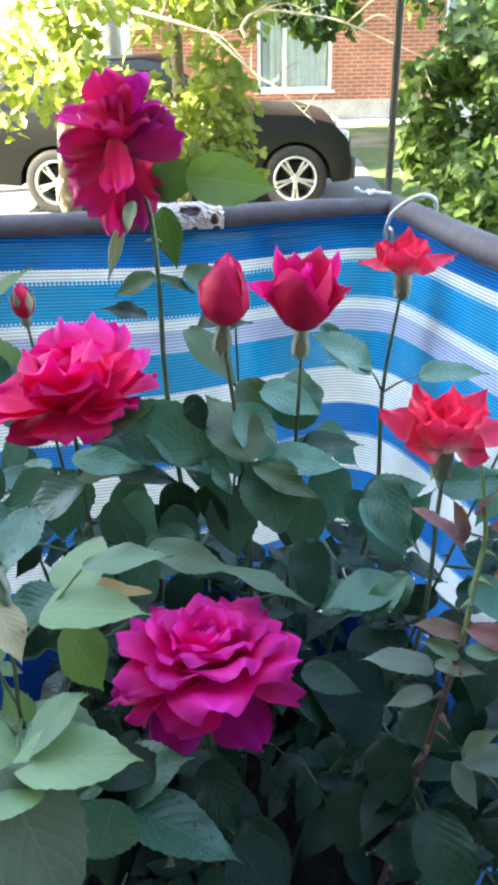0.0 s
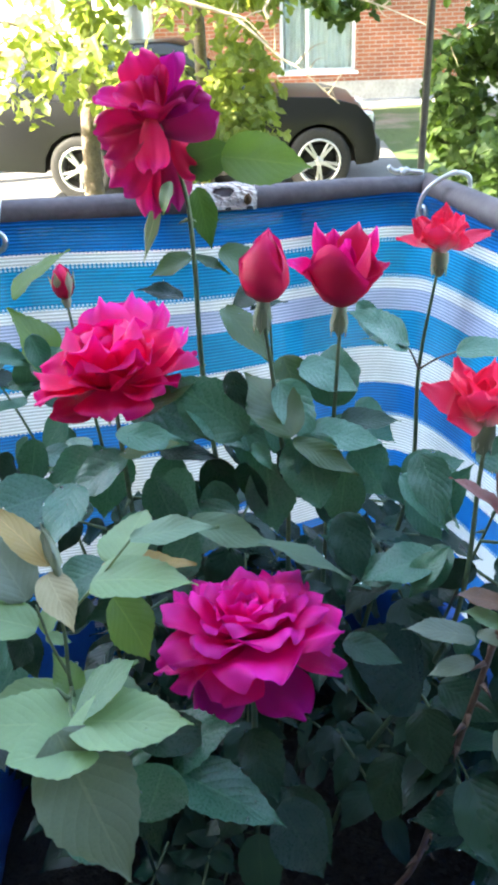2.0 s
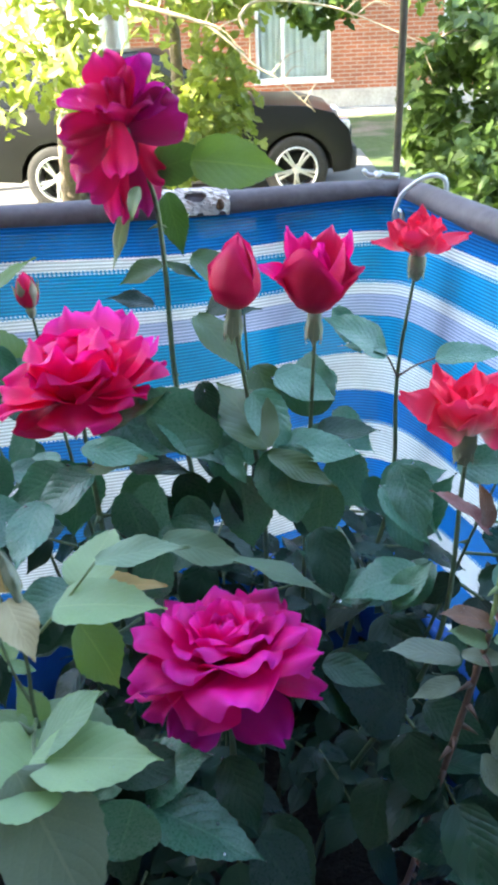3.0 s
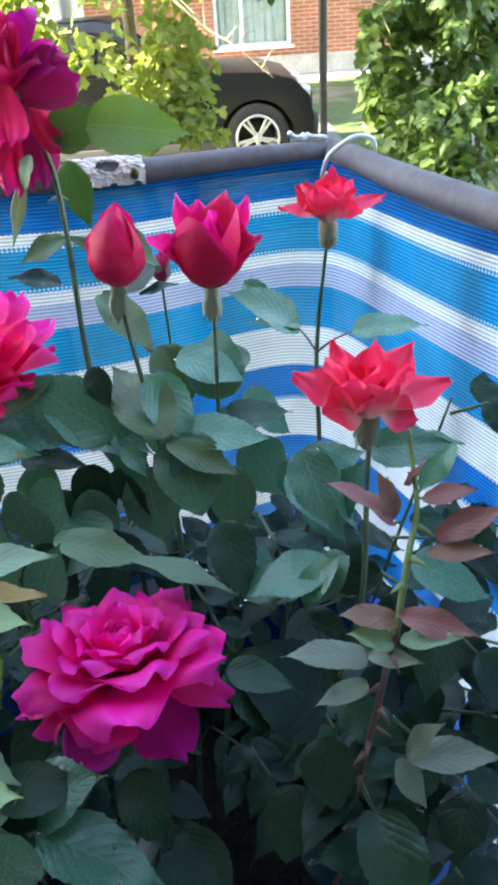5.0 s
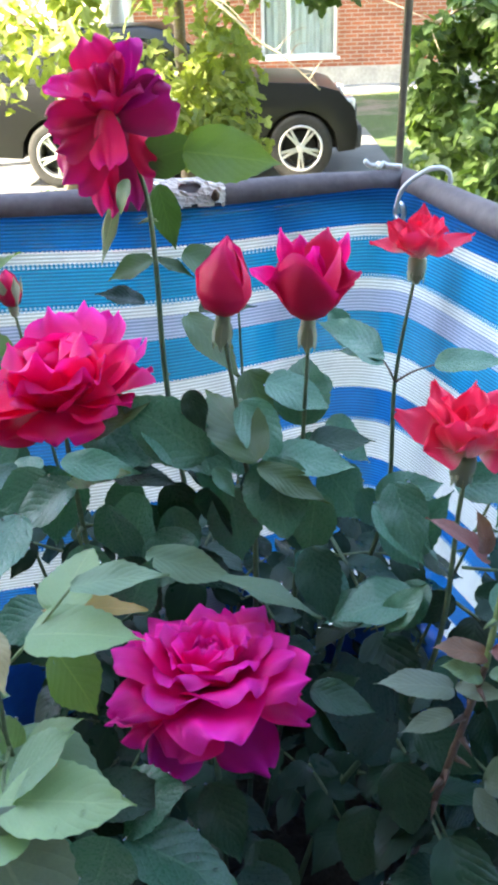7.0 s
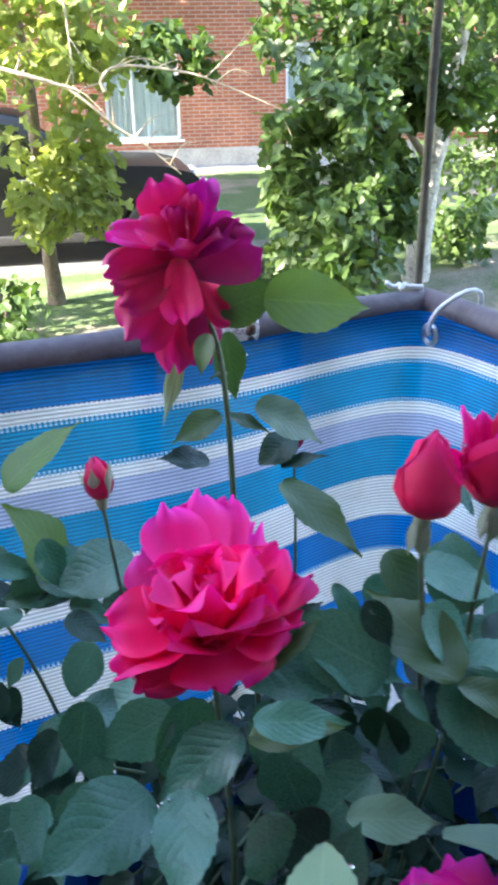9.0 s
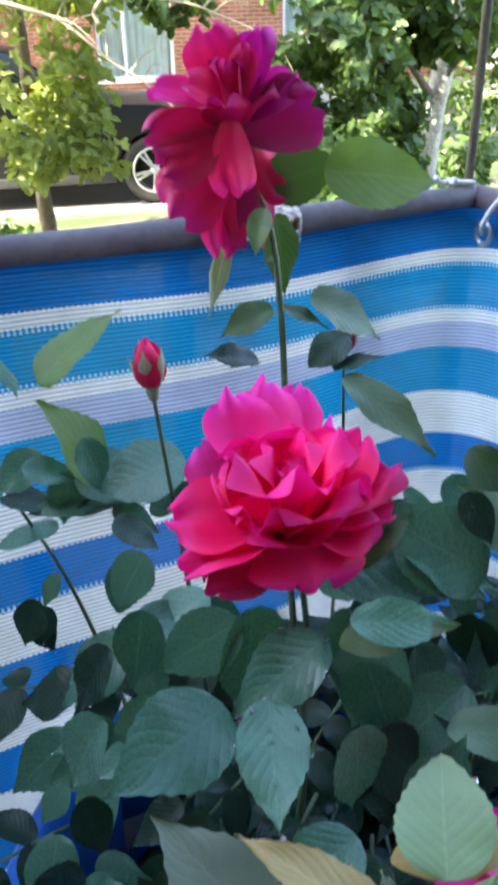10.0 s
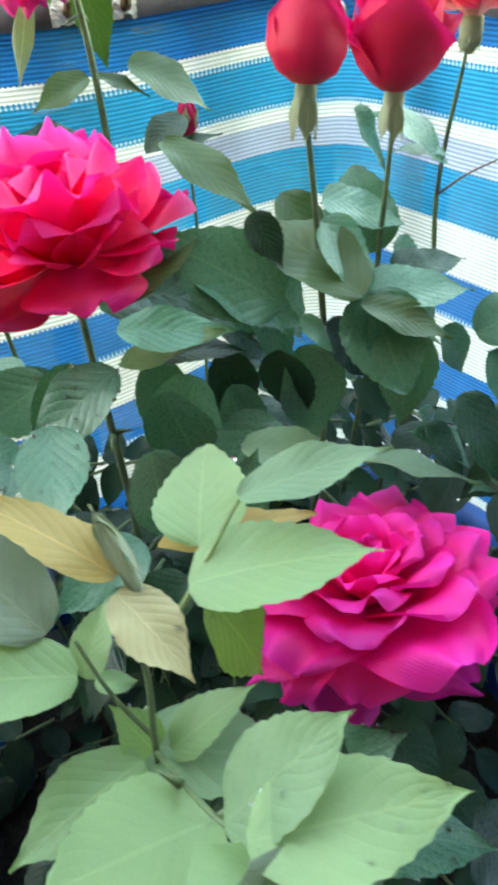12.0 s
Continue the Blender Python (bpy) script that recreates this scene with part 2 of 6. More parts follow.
M_TRIM = surface("black_trim", (0.012, 0.012, 0.013), (0.03, 0.03, 0.03), 30, 0.6)
M_TYRE = surface("tyre", (0.012, 0.012, 0.012), (0.028, 0.027, 0.026), 40, 0.85, 0, 0.4)
M_RIM = surface("alloy", (0.55, 0.55, 0.56), (0.74, 0.74, 0.75), 20, 0.3, 0.8, 0.0)
M_REDLAMP = surface("red_lamp", (0.45, 0.01, 0.01), (0.6, 0.02, 0.02), 20, 0.2)
M_LAMP = surface("clear_lamp", (0.55, 0.56, 0.58), (0.72, 0.73, 0.75), 20, 0.15, 0.3)


def glass_material(name, tint):
    m, nt, nodes, links, b = shader(name)
    b.inputs["Base Color"].default_value = (*tint, 1)
    b.inputs["Roughness"].default_value = 0.04
    b.inputs["Transmission Weight"].default_value = 1.0
    b.inputs["IOR"].default_value = 1.45
    return m


M_GLASS = glass_material("window_glass", (0.92, 0.96, 0.95))
M_CARGLASS = surface("car_glass", (0.010, 0.012, 0.014), (0.016, 0.018, 0.02), 8, 0.05, 0.0, 0.0, coat=1.0)
M_DROP = glass_material("water", (1, 1, 1))


def brick_material():
    m, nt, nodes, links, b = shader("brickwork")
    tc = nodes.new("ShaderNodeTexCoord")
    mp = nodes.new("ShaderNodeMapping")
    mp.inputs["Rotation"].default_value = (radians(90), 0, 0)
    br = nodes.new("ShaderNodeTexBrick")
    br.inputs["Color1"].default_value = (0.36, 0.115, 0.055, 1)
    br.inputs["Color2"].default_value = (0.27, 0.085, 0.045, 1)
    br.inputs["Mortar"].default_value = (0.36, 0.27, 0.21, 1)
    br.inputs["Scale"].default_value = 1.0
    br.inputs["Brick Width"].default_value = 0.26
    br.inputs["Row Height"].default_value = 0.077
    br.inputs["Mortar Size"].default_value = 0.010
    links.new(tc.outputs["Object"], mp.inputs[0])
    links.new(mp.outputs[0], br.inputs["Vector"])
    n = noise_tex(nt, 1.3, 5.0)
    mix = nodes.new("ShaderNodeMix")
    mix.data_type, mix.blend_type = "RGBA", "OVERLAY"
    mix.inputs[0].default_value = 0.5
    links.new(br.outputs[0], mix.inputs[6])
    links.new(n.outputs[0], mix.inputs[7])
    links.new(mix.outputs[2], b.inputs["Base Color"])
    b.inputs["Roughness"].default_value = 0.9
    inv = nodes.new("ShaderNodeMath")
    inv.operation = "SUBTRACT"
    inv.inputs[0].default_value = 1.0
    links.new(br.outputs["Fac"], inv.inputs[1])
    add_bump(nt, b, inv.outputs[0], 0.6, 0.008)
    return m


M_BRICK = brick_material()


def ground_material():
    """Worn lawn with bare earth and an asphalt drive, at real size."""
    m, nt, nodes, links, b = shader("yard_ground")
    broad, grain = noise_tex(nt, 0.55, 5.0), noise_tex(nt, 26.0, 6.0)
    g = ramp(nt, [(0.3, (0.028, 0.055, 0.014)), (0.7, (0.085, 0.13, 0.035))])
    e = ramp(nt, [(0.3, (0.13, 0.105, 0.08)), (0.7, (0.24, 0.20, 0.155))])
    links.new(grain.outputs[0], g.inputs[0])
    links.new(grain.outputs[0], e.inputs[0])
    f = ramp(nt, [(0.50, (0, 0, 0)), (0.60, (1, 1, 1))])
    links.new(broad.outputs[0], f.inputs[0])
    mix = nodes.new("ShaderNodeMix")
    mix.data_type = "RGBA"
    links.new(f.outputs[0], mix.inputs[0])
    links.new(g.outputs[0], mix.inputs[6])
    links.new(e.outputs[0], mix.inputs[7])
    links.new(mix.outputs[2], b.inputs["Base Color"])
    b.inputs["Roughness"].default_value = 0.95
    add_bump(nt, b, grain.outputs[0], 0.9, 0.03)
    return m


M_GROUND = ground_material()
M_ASPHALT = surface("asphalt", (0.10, 0.098, 0.092), (0.19, 0.185, 0.175), 1.5, 0.9, 0, 0.5, 0.006, 30)


# cloth stripes, by height on the cloth in metres below its upper hem at 1.545
DEEP, CYAN, WHITE, LILAC = (0.001, 0.145, 0.48), (0.002, 0.245, 0.51), (0.72, 0.71, 0.75), (0.40, 0.44, 0.64)
BANDS = [(1.600, DEEP), (1.5190, WHITE), (1.5110, CYAN), (1.4770, WHITE), (1.4670, LILAC), (1.4470, CYAN), (1.4130, WHITE), (1.3805, DEEP),
         (1.3480, WHITE), (1.3155, DEEP), (1.2830, WHITE), (1.2505, DEEP), (1.2180, WHITE), (1.1855, DEEP), (1.1530, WHITE), (1.1205, DEEP),
         (1.0880, WHITE), (1.0555, DEEP), (1.0230, WHITE), (0.9905, DEEP), (0.9580, WHITE), (0.9255, DEEP), (0.8930, WHITE)]


def cloth_material():
    """Knitted shade cloth: woven bands, a fine horizontal rib and a ladder stitch at each band's edge."""
    m, nt, nodes, links, b = shader("shade_cloth")
    uv = nodes.new("ShaderNodeUVMap")
    sep = nodes.new("ShaderNodeSeparateXYZ")
    links.new(uv.outputs[0], sep.inputs[0])
    # ladder stitch: the edge of each band steps back and forth by a millimetre
    sw = nodes.new("ShaderNodeMath")
    sw.operation = "MULTIPLY"
    sw.inputs[1].default_value = 2 * math.pi / 0.0034
    links.new(sep.outputs[0], sw.inputs[0])
    sn = nodes.new("ShaderNodeMath")
    sn.operation = "SINE"
    links.new(sw.outputs[0], sn.inputs[0])
    sg = nodes.new("ShaderNodeMath")
    sg.operation = "MULTIPLY_ADD"
    sg.inputs[1].default_value = 0.0006
    links.new(sn.outputs[0], sg.inputs[0])
    links.new(sep.outputs[1], sg.inputs[2])
    mr = nodes.new("ShaderNodeMapRange")
    mr.inputs[1].default_value = 1.6
    mr.inputs[2].default_value = 0.8
    links.new(sg.outputs[0], mr.inputs[0])
    r = ramp(nt, [((1.6 - z) / 0.8, c) for z, c in BANDS], "CONSTANT")
    links.new(mr.outputs[0], r.inputs[0])
    # rib
    rb = nodes.new("ShaderNodeMath")
    rb.operation = "MULTIPLY"
    rb.inputs[1].default_value = 2 * math.pi / 0.0027
    links.new(sep.outputs[1], rb.inputs[0])
    rs = nodes.new("ShaderNodeMath")
    rs.operation = "SINE"
    links.new(rb.outputs[0], rs.inputs[0])
    n = noise_tex(nt, 26.0, 5.0)
    v = nodes.new("ShaderNodeMapRange")
    v.inputs[1].default_value, v.inputs[2].default_value = -1.0, 1.0
    v.inputs[3].default_value, v.inputs[4].default_value = 0.58, 1.14
    links.new(rs.outputs[0], v.inputs[0])
    nv = nodes.new("ShaderNodeMapRange")
    nv.inputs[1].default_value, nv.inputs[2].default_value = 0.3, 0.7
    nv.inputs[3].default_value, nv.inputs[4].default_value = 0.85, 1.1
    links.new(n.outputs[0], nv.inputs[0])
    mul = nodes.new("ShaderNodeMath")
    mul.operation = "MULTIPLY"
    links.new(v.outputs[0], mul.inputs[0])
    links.new(nv.outputs[0], mul.inputs[1])
    # a row of open white stitches just inside each coloured band
    rows, edges = [(0.0, (0, 0, 0))], [z for z, c in BANDS[1:]]
    for (z, c), (z0, c0) in zip(BANDS[1:], BANDS[:-1]):
        lo = z + 0.0008 if c is WHITE else z - 0.0022
        if WHITE in (c, c0) and LILAC not in (c, c0):
            rows += [((1.6 - lo - 0.0014) / 0.8, (1, 1, 1)), ((1.6 - lo) / 0.8, (0, 0, 0))]
    # two ramps share the rows, as one holds 32 stops
    sn2 = nodes.new("ShaderNodeMath")
    sn2.operation = "GREATER_THAN"
    sn2.inputs[1].default_value = 0.05
    links.new(sn.outputs[0], sn2.inputs[0])
    mr2 = nodes.new("ShaderNodeMapRange")
    mr2.inputs[1].default_value, mr2.inputs[2].default_value = 1.6, 0.8
    links.new(sep.outputs[1], mr2.inputs[0])
    st = ramp(nt, rows[:29], "CONSTANT")
    links.new(mr2.outputs[0], st.inputs[0])
    dots = nodes.new("ShaderNodeMath")
    dots.operation = "MULTIPLY"
    links.new(st.outputs[0], dots.inputs[0])
    links.new(sn2.outputs[0], dots.inputs[1])
    stitched = nodes.new("ShaderNodeMix")
    stitched.data_type = "RGBA"
    links.new(dots.outputs[0], stitched.inputs[0])
    links.new(r.outputs[0], stitched.inputs[6])
    stitched.inputs[7].default_value = (0.36, 0.55, 0.74, 1)
    hs = nodes.new("ShaderNodeHueSaturation")
    links.new(mul.outputs[0], hs.inputs["Value"])
    links.new(stitched.outputs[2], hs.inputs["Color"])
    links.new(hs.outputs[0], b.inputs["Base Color"])
    b.inputs["Roughness"].default_value = 0.75
    b.inputs["Specular IOR Level"].default_value = 0.08
    add_bump(nt, b, rs.outputs[0], 0.5, 0.0008)
    translucent(m, 0.40, (1.1, 1.15, 1.2))
    # the coloured yarn is knitted openly: light and shapes behind show through between the ribs
    rgb = nodes.new("ShaderNodeSeparateColor")
    links.new(r.outputs[0], rgb.inputs[0])
    gap = nodes.new("ShaderNodeMapRange")
    gap.inputs[1].default_value, gap.inputs[2].default_value = 0.0, 0.8
    gap.inputs[3].default_value, gap.inputs[4].default_value = 0.035, 0.01
    links.new(rgb.outputs[0], gap.inputs[0])
    row = nodes.new("ShaderNodeMath")
    row.operation = "LESS_THAN"
    row.inputs[1].default_value = -0.1
    links.new(rs.outputs[0], row.inputs[0])
    share = nodes.new("ShaderNodeMath")
    share.operation = "MULTIPLY"
    links.new(row.outputs[0], share.inputs[0])
    links.new(gap.outputs[0], share.inputs[1])
    out = nodes["Material Output"]
    solid = out.inputs[0].links[0].from_socket
    hole = nodes.new("ShaderNodeBsdfTransparent")
    woven = nodes.new("ShaderNodeMixShader")
    links.new(share.outputs[0], woven.inputs[0])
    links.new(solid, woven.inputs[1])
    links.new(hole.outputs[0], woven.inputs[2])
    links.new(woven.outputs[0], out.inputs[0])
    return m


M_CLOTH = cloth_material()


# ---------------------------------------------------------------- mesh helpers
def finish(bm, name, material, smooth=True):
    me = bpy.data.meshes.new(name)
    bm.normal_update()
    bm.to_mesh(me)
    bm.free()
    me.materials.append(material)
    if smooth:
        for p in me.polygons:
            p.use_smooth = True
    return me


def part(name, bm, material, parent=None, label="", smooth=True):
    ob = new(name, finish(bm, name, material, smooth) if isinstance(bm, bmesh.types.BMesh) else bm)
    if parent:
        ob.parent = parent
    if label:
        ob["label"] = label
    return ob


def root(name, at, label, category, group="", kind=""):
    ob = new(name)
    ob.empty_display_size = 0.05
    ob.location = at
    return tagged(ob, label, category, group, kind)


def box(bm, lo, hi, bevel=0.0):
    before = set(bm.verts)
    bmesh.ops.create_cube(bm, size=1)
    mine = [v for v in bm.verts if v not in before]
    for v in mine:
        v.co = Vector([(a + b) / 2 + c * (b - a) for a, b, c in zip(lo, hi, v.co)])
    if bevel:
        edges = list({e for v in mine for e in v.link_edges})
        bmesh.ops.bevel(bm, geom=edges, offset=bevel, segments=2, affect="EDGES", profile=0.7)
    return bm


def boxes(*specs):
    bm = bmesh.new()
    for s in specs:
        box(bm, *s)
    return bm


def tube(points, radii, sides=8, bm=None, caps=True):
    """A tube along points, with a radius at each."""
    bm = bm or bmesh.new()
    pts = [Vector(p) for p in points]
    if not hasattr(radii, "__len__"):
        radii = [radii] * len(pts)
    rings, side = [], None
    for i, p in enumerate(pts):
        d = (pts[min(i + 1, len(pts) - 1)] - pts[max(i - 1, 0)]).normalized()
        if side is None:
            side = d.orthogonal().normalized()
        side = (side - d * side.dot(d)).normalized()
        up = d.cross(side)
        rings.append([bm.verts.new(p + (side * math.cos(a) + up * math.sin(a)) * radii[i]) for a in (2 * math.pi * k / sides for k in range(sides))])
    for a, b in zip(rings, rings[1:]):
        for k in range(sides):
            bm.faces.new((a[k], a[(k + 1) % sides], b[(k + 1) % sides], b[k]))
    if caps:
        bm.faces.new(rings[0][::-1])
        bm.faces.new(rings[-1])
    return bm


def curve_points(ctrl, n=14):
    """Catmull-Rom through the control points."""
    c = [Vector(p) for p in ctrl]
    c = [2 * c[0] - c[1]] + c + [2 * c[-1] - c[-2]]
    out = []
    for i in range(1, len(c) - 2):
        for k in range(n):
            t = k / n
            p0, p1, p2, p3 = c[i - 1], c[i], c[i + 1], c[i + 2]
            out.append(0.5 * ((2 * p1) + (p2 - p0) * t + (2 * p0 - 5 * p1 + 4 * p2 - p3) * t * t + (3 * p1 - p0 - 3 * p2 + p3) * t ** 3))
    return out + [c[-2]]


def lathe(profile, sides=32, bm=None, centre=(0, 0, 0)):
    """Turns (radius, height) pairs about the upright axis."""
    bm = bm or bmesh.new()
    cx, cy, cz = centre
    rings = [[bm.verts.new((cx + r * math.cos(2 * math.pi * k / sides), cy + r * math.sin(2 * math.pi * k / sides), cz + h)) for k in range(sides)] for r, h in profile]
    for a, b in zip(rings, rings[1:]):
        for k in range(sides):
            bm.faces.new((a[k], a[(k + 1) % sides], b[(k + 1) % sides], b[k]))
    return bm


def grid_mesh(name, rows, material, uvs=None):
    """A sheet from rows of points, with uv given in the same layout."""
    n, m = len(rows), len(rows[0])
    verts = [tuple(p) for row in rows for p in row]
    faces = [(i * m + j, i * m + j + 1, (i + 1) * m + j + 1, (i + 1) * m + j) for i in range(n - 1) for j in range(m - 1)]
    me = bpy.data.meshes.new(name)
    me.from_pydata(verts, [], faces)
    layer = me.uv_layers.new(name="UVMap")
    flat = [uv for row in uvs for uv in row] if uvs else [(j / (m - 1), i / (n - 1)) for i in range(n) for j in range(m)]
    for loop in me.loops:
        layer.data[loop.index].uv = flat[loop.vertex_index]
    me.materials.append(material)
    for p in me.polygons:
        p.use_smooth = True
    return me


def frame_of(along, up):
    """A turn whose y runs along and whose z lies near up."""
    y = Vector(along).normalized()
    z = Vector(up)
    z = (z - y * z.dot(y)).normalized()
    x = y.cross(z)
    return Matrix((x, y, z)).transposed().to_4x4()


# ---------------------------------------------------------------- balcony
CORNER = Vector((0.203, 1.209, RAIL - 0.003))
FRONT = Vector((-0.4, -0.131, 0.0129)).normalized()
RIGHT = Vector((0.30, -0.954, 0)).normalized()
PIPE = 0.0112


def build_balcony():
    floor = part("floor", boxes(((-2.6, -1.2, FLOOR - 0.16), (2.2, 1.30, FLOOR), 0.01)), M_CONCRETE, smooth=False)
    tagged(floor, "grey concrete balcony floor slab", "floor", kind="structure")
    # Unseen house wall, made dark and wide to cut bounce light and car reflections.
    back = part("wall_south", boxes(((-14, -1.45, GROUND - 0.1), (11, -1.2, 7.5))), M_DARKWALL, smooth=False)
    tagged(back, "unseen house wall behind the balcony, kept dark against bounce light", "wall", kind="structure")
    # Unseen slab, added to take sky light off the low front leaves.
    lid = part("ceiling", boxes(((-2.9, -1.45, 2.85), (2.2, 0.42, 3.0), 0.01)), M_PLASTER, smooth=False)
    tagged(lid, "unseen plastered slab added over the balcony to cut sky light", "ceiling", kind="structure")
    # Unseen wall, added to block direct sun on the roses.
    side = part("wall_west", boxes(((-2.9, -1.2, FLOOR - 0.6), (-2.6, 1.15, 6.0))), M_DARKWALL, smooth=False)
    tagged(side, "unseen side wall added to keep the sun off the balcony", "wall", kind="structure")


def build_rails():
    left_end, right_end = CORNER + FRONT * 1.5, CORNER + RIGHT * 1.9
    rail = root("railing", (CORNER.x, CORNER.y, FLOOR), "grey-brown painted pipe railing round the balcony", "railing")

    def under(ob):
        ob.parent = rail
        ob.matrix_parent_inverse = Matrix.Translation(rail.location).inverted()
        return ob
    def long_pipe(a, b, name):
        n = 40
        pts = [a + (b - a) * (k / n) + Vector((0, 0, 0.0006 * math.sin(k * 1.7))) for k in range(n + 1)]
        return under(part(name, tube(pts, PIPE, 20), M_RAIL))
    long_pipe(left_end, CORNER, "front_pipe")
    long_pipe(CORNER - RIGHT * 0.006, right_end, "side_pipe")
    lower = Vector((0, 0, -0.78))
    under(part("lower_pipe", tube([left_end + lower, CORNER + lower], 0.010, 10), M_BARS))
    under(part("lower_pipe", tube([CORNER + lower, right_end + lower], 0.010, 10), M_BARS))
    bar = finish(tube([(0, 0, -PIPE * 0.6), (0, 0, -1.085)], 0.0090, 10), "baluster", M_BARS)
    for d, length in ((FRONT, 1.5), (RIGHT, 1.85)):
        k = 0.012 if d is FRONT else 0.115
        while k < length:
            ob = under(new("baluster", bar))
            ob.location = CORNER + d * k + Vector((0.004, 0.005, 0))
            k += 0.118
    rod = tube([CORNER + Vector((-0.006, 0.004, 0.006)), CORNER + Vector((-0.003, 0.004, 0.8)), Vector((CORNER.x, CORNER.y + 0.004, 3.6))], 0.0033, 10)
    ob = part("awning_rod", rod, M_ROD)
    tagged(ob, "thin brown steel rod rising from the railing corner", "rod")


def bracket():
    """Flaking clamp plate on the front pipe with its two bolts."""
    at = CORNER + FRONT * 0.188
    b = root("rail_bracket", at, "flaking white and rusty metal plate bolted under the pipe rail", "bracket")
    turn = frame_of(FRONT, (0, 0, 1)).to_quaternion()
    b.rotation_mode = "QUATERNION"
    b.rotation_quaternion = turn
    # x points outward over the rail, y along the rail
    s = -1 if (turn @ Vector((1, 0, 0))).y > 0 else 1
    # ragged sheet bent over the pipe, rusted through in its middle
    bm = bmesh.new()
    ny, nz, sheet = 30, 20, {}
    for i in range(ny + 1):
        for j in range(nz + 1):
            y = -0.027 + 0.054 * i / ny
            arc = -0.4 + 2.0 * j / nz
            rr = PIPE + 0.0022
            x, z = (rr * math.cos(arc), rr * math.sin(arc)) if arc > 0 else (rr, rr * arc * 1.15)
            jag = 0.0016 * noise.noise(Vector((y * 260, arc * 6, 3)))
            sheet[i, j] = bm.verts.new((s * (x + jag), y + 1.2 * jag, z + jag))
    for i in range(ny):
        for j in range(nz):
            y, arc = -0.027 + 0.054 * (i + 0.5) / ny, -0.4 + 2.0 * (j + 0.5) / nz
            ragged = noise.noise(Vector((y * 170, arc * 2.2, 8)))
            hole = (y / 0.0085) ** 2 + ((arc - 0.75) / 0.40) ** 2 < 1 + 0.7 * ragged
            if hole or arc < -0.28 + 0.18 * ragged or arc > 1.5 + 0.2 * ragged:
                continue
            bm.faces.new([sheet[i, j], sheet[i + 1, j], sheet[i + 1, j + 1], sheet[i, j + 1]])
    bmesh.ops.delete(bm, geom=[v for v in bm.verts if not v.link_faces], context="VERTS")
    bmesh.ops.solidify(bm, geom=bm.faces[:], thickness=0.0012)
    part("plate", bm, M_PLATE, b, "flaking white paint over rust", smooth=False)
    for y in (-0.019, 0.017):
        bolt = part("bolt", tube([(s * 0.014, y, 0.0), (s * 0.026, y + 0.003, 0.008)], 0.0020, 8), M_RUST, b)
        part("nut", tube([(s * 0.0175, y + 0.0008, 0.002), (s * 0.021, y + 0.0015, 0.0045)], 0.0036, 6), M_RUST, bolt)


def cloth_point(s, l, inset=0.014):
    """A point of the cloth: s metres to the right of the corner (negative along the front), l metres of cloth below its hem."""
    r = 0.012 + 0.30 * l - 0.25 * l * l
    h = lambda v: (v + math.sqrt(v * v + r * r)) / 2
    lean = radians(25) * min(1.0, max(0.0, -s / 0.42))
    inward = 0.075 * (1 - math.exp(-l * math.sin(lean) / 0.075))
    drop = l * (1 - 0.25 * math.sin(lean) * math.exp(-l / 0.25))
    p = CORNER + Vector((-0.010, -inset, -0.002)) + FRONT * h(-s) + RIGHT * h(s)
    wave = 0.0030 * math.sin(s * 21 + 2 * l) * min(1, l * 8) + 0.0045 * math.sin(s * 9 - 9 * l) * min(1, l * 5)
    p += Vector((0.34, -0.94, 0)) * (wave + inward)
    return Vector((p.x, p.y, p.z - drop))


def build_cloth():
    ss = [-1.45 + 0.012 * k for k in range(int(3.2 / 0.012))]
    ls = [-0.002 + 0.006 * k for k in range(120)]
    rows, uvs = [], []
    for l in ls:
        sag = [0.003 - 0.003 * math.cos(2 * math.pi * (s + 0.005) / 0.35) for s in ss]
        rows.append([cloth_point(s, l) - Vector((0, 0, q)) for s, q in zip(ss, sag)])
        # beyond the corner the cloth is drawn up behind the pipe
        uvs.append([(s, 1.545 - l - 0.0185 * (1 - math.exp(-max(0.0, s) / 0.12))) for s in ss])
    cloth = new("shade_cloth", grid_mesh("shade_cloth", rows, M_CLOTH, uvs))
    tagged(cloth, "blue, turquoise and white striped knitted shade cloth tied to the railing", "fabric")


def tie(s, swing):
    """Eyelet in the cloth's hem with a white cord looped over the pipe."""
    at = cloth_point(s, 0.014) + Vector((0, -0.003, 0))
    d = FRONT if s < 0 else RIGHT
    out = Vector((-d.y, d.x, 0))
    if out.y > 0:
        out = -out
    t = root("cloth_tie", at, "steel eyelet with a white cord looped over the pipe rail", "tie", "cloth ties")
    ring = bmesh.new()
    m = frame_of((0, 0, 1), out)
    pts = [(0.0072 * math.cos(a), 0.0072 * math.sin(a)) for a in (2 * math.pi * k / 20 for k in range(21))]
    loop = [m @ Vector((x, y, 0.001)) for x, y in pts]
    tube(loop, 0.0022, 6, ring, caps=False)
    part("eyelet", ring, M_STEEL, t)
    up = Vector((0, 0, 1))
    back = -out
    cord = curve_points([out * 0.002, up * 0.008 + out * 0.006 + d * 0.004 * swing, up * 0.024 + out * 0.003 + d * 0.012 * swing,
                         up * 0.036 + back * 0.014 + d * 0.020 * swing, up * 0.030 + back * 0.032 + d * 0.016 * swing,
                         up * 0.006 + back * 0.034 + d * 0.008 * swing, back * 0.016], 6)
    part("cord", tube(cord, 0.0019, 8), M_ROPE, t)


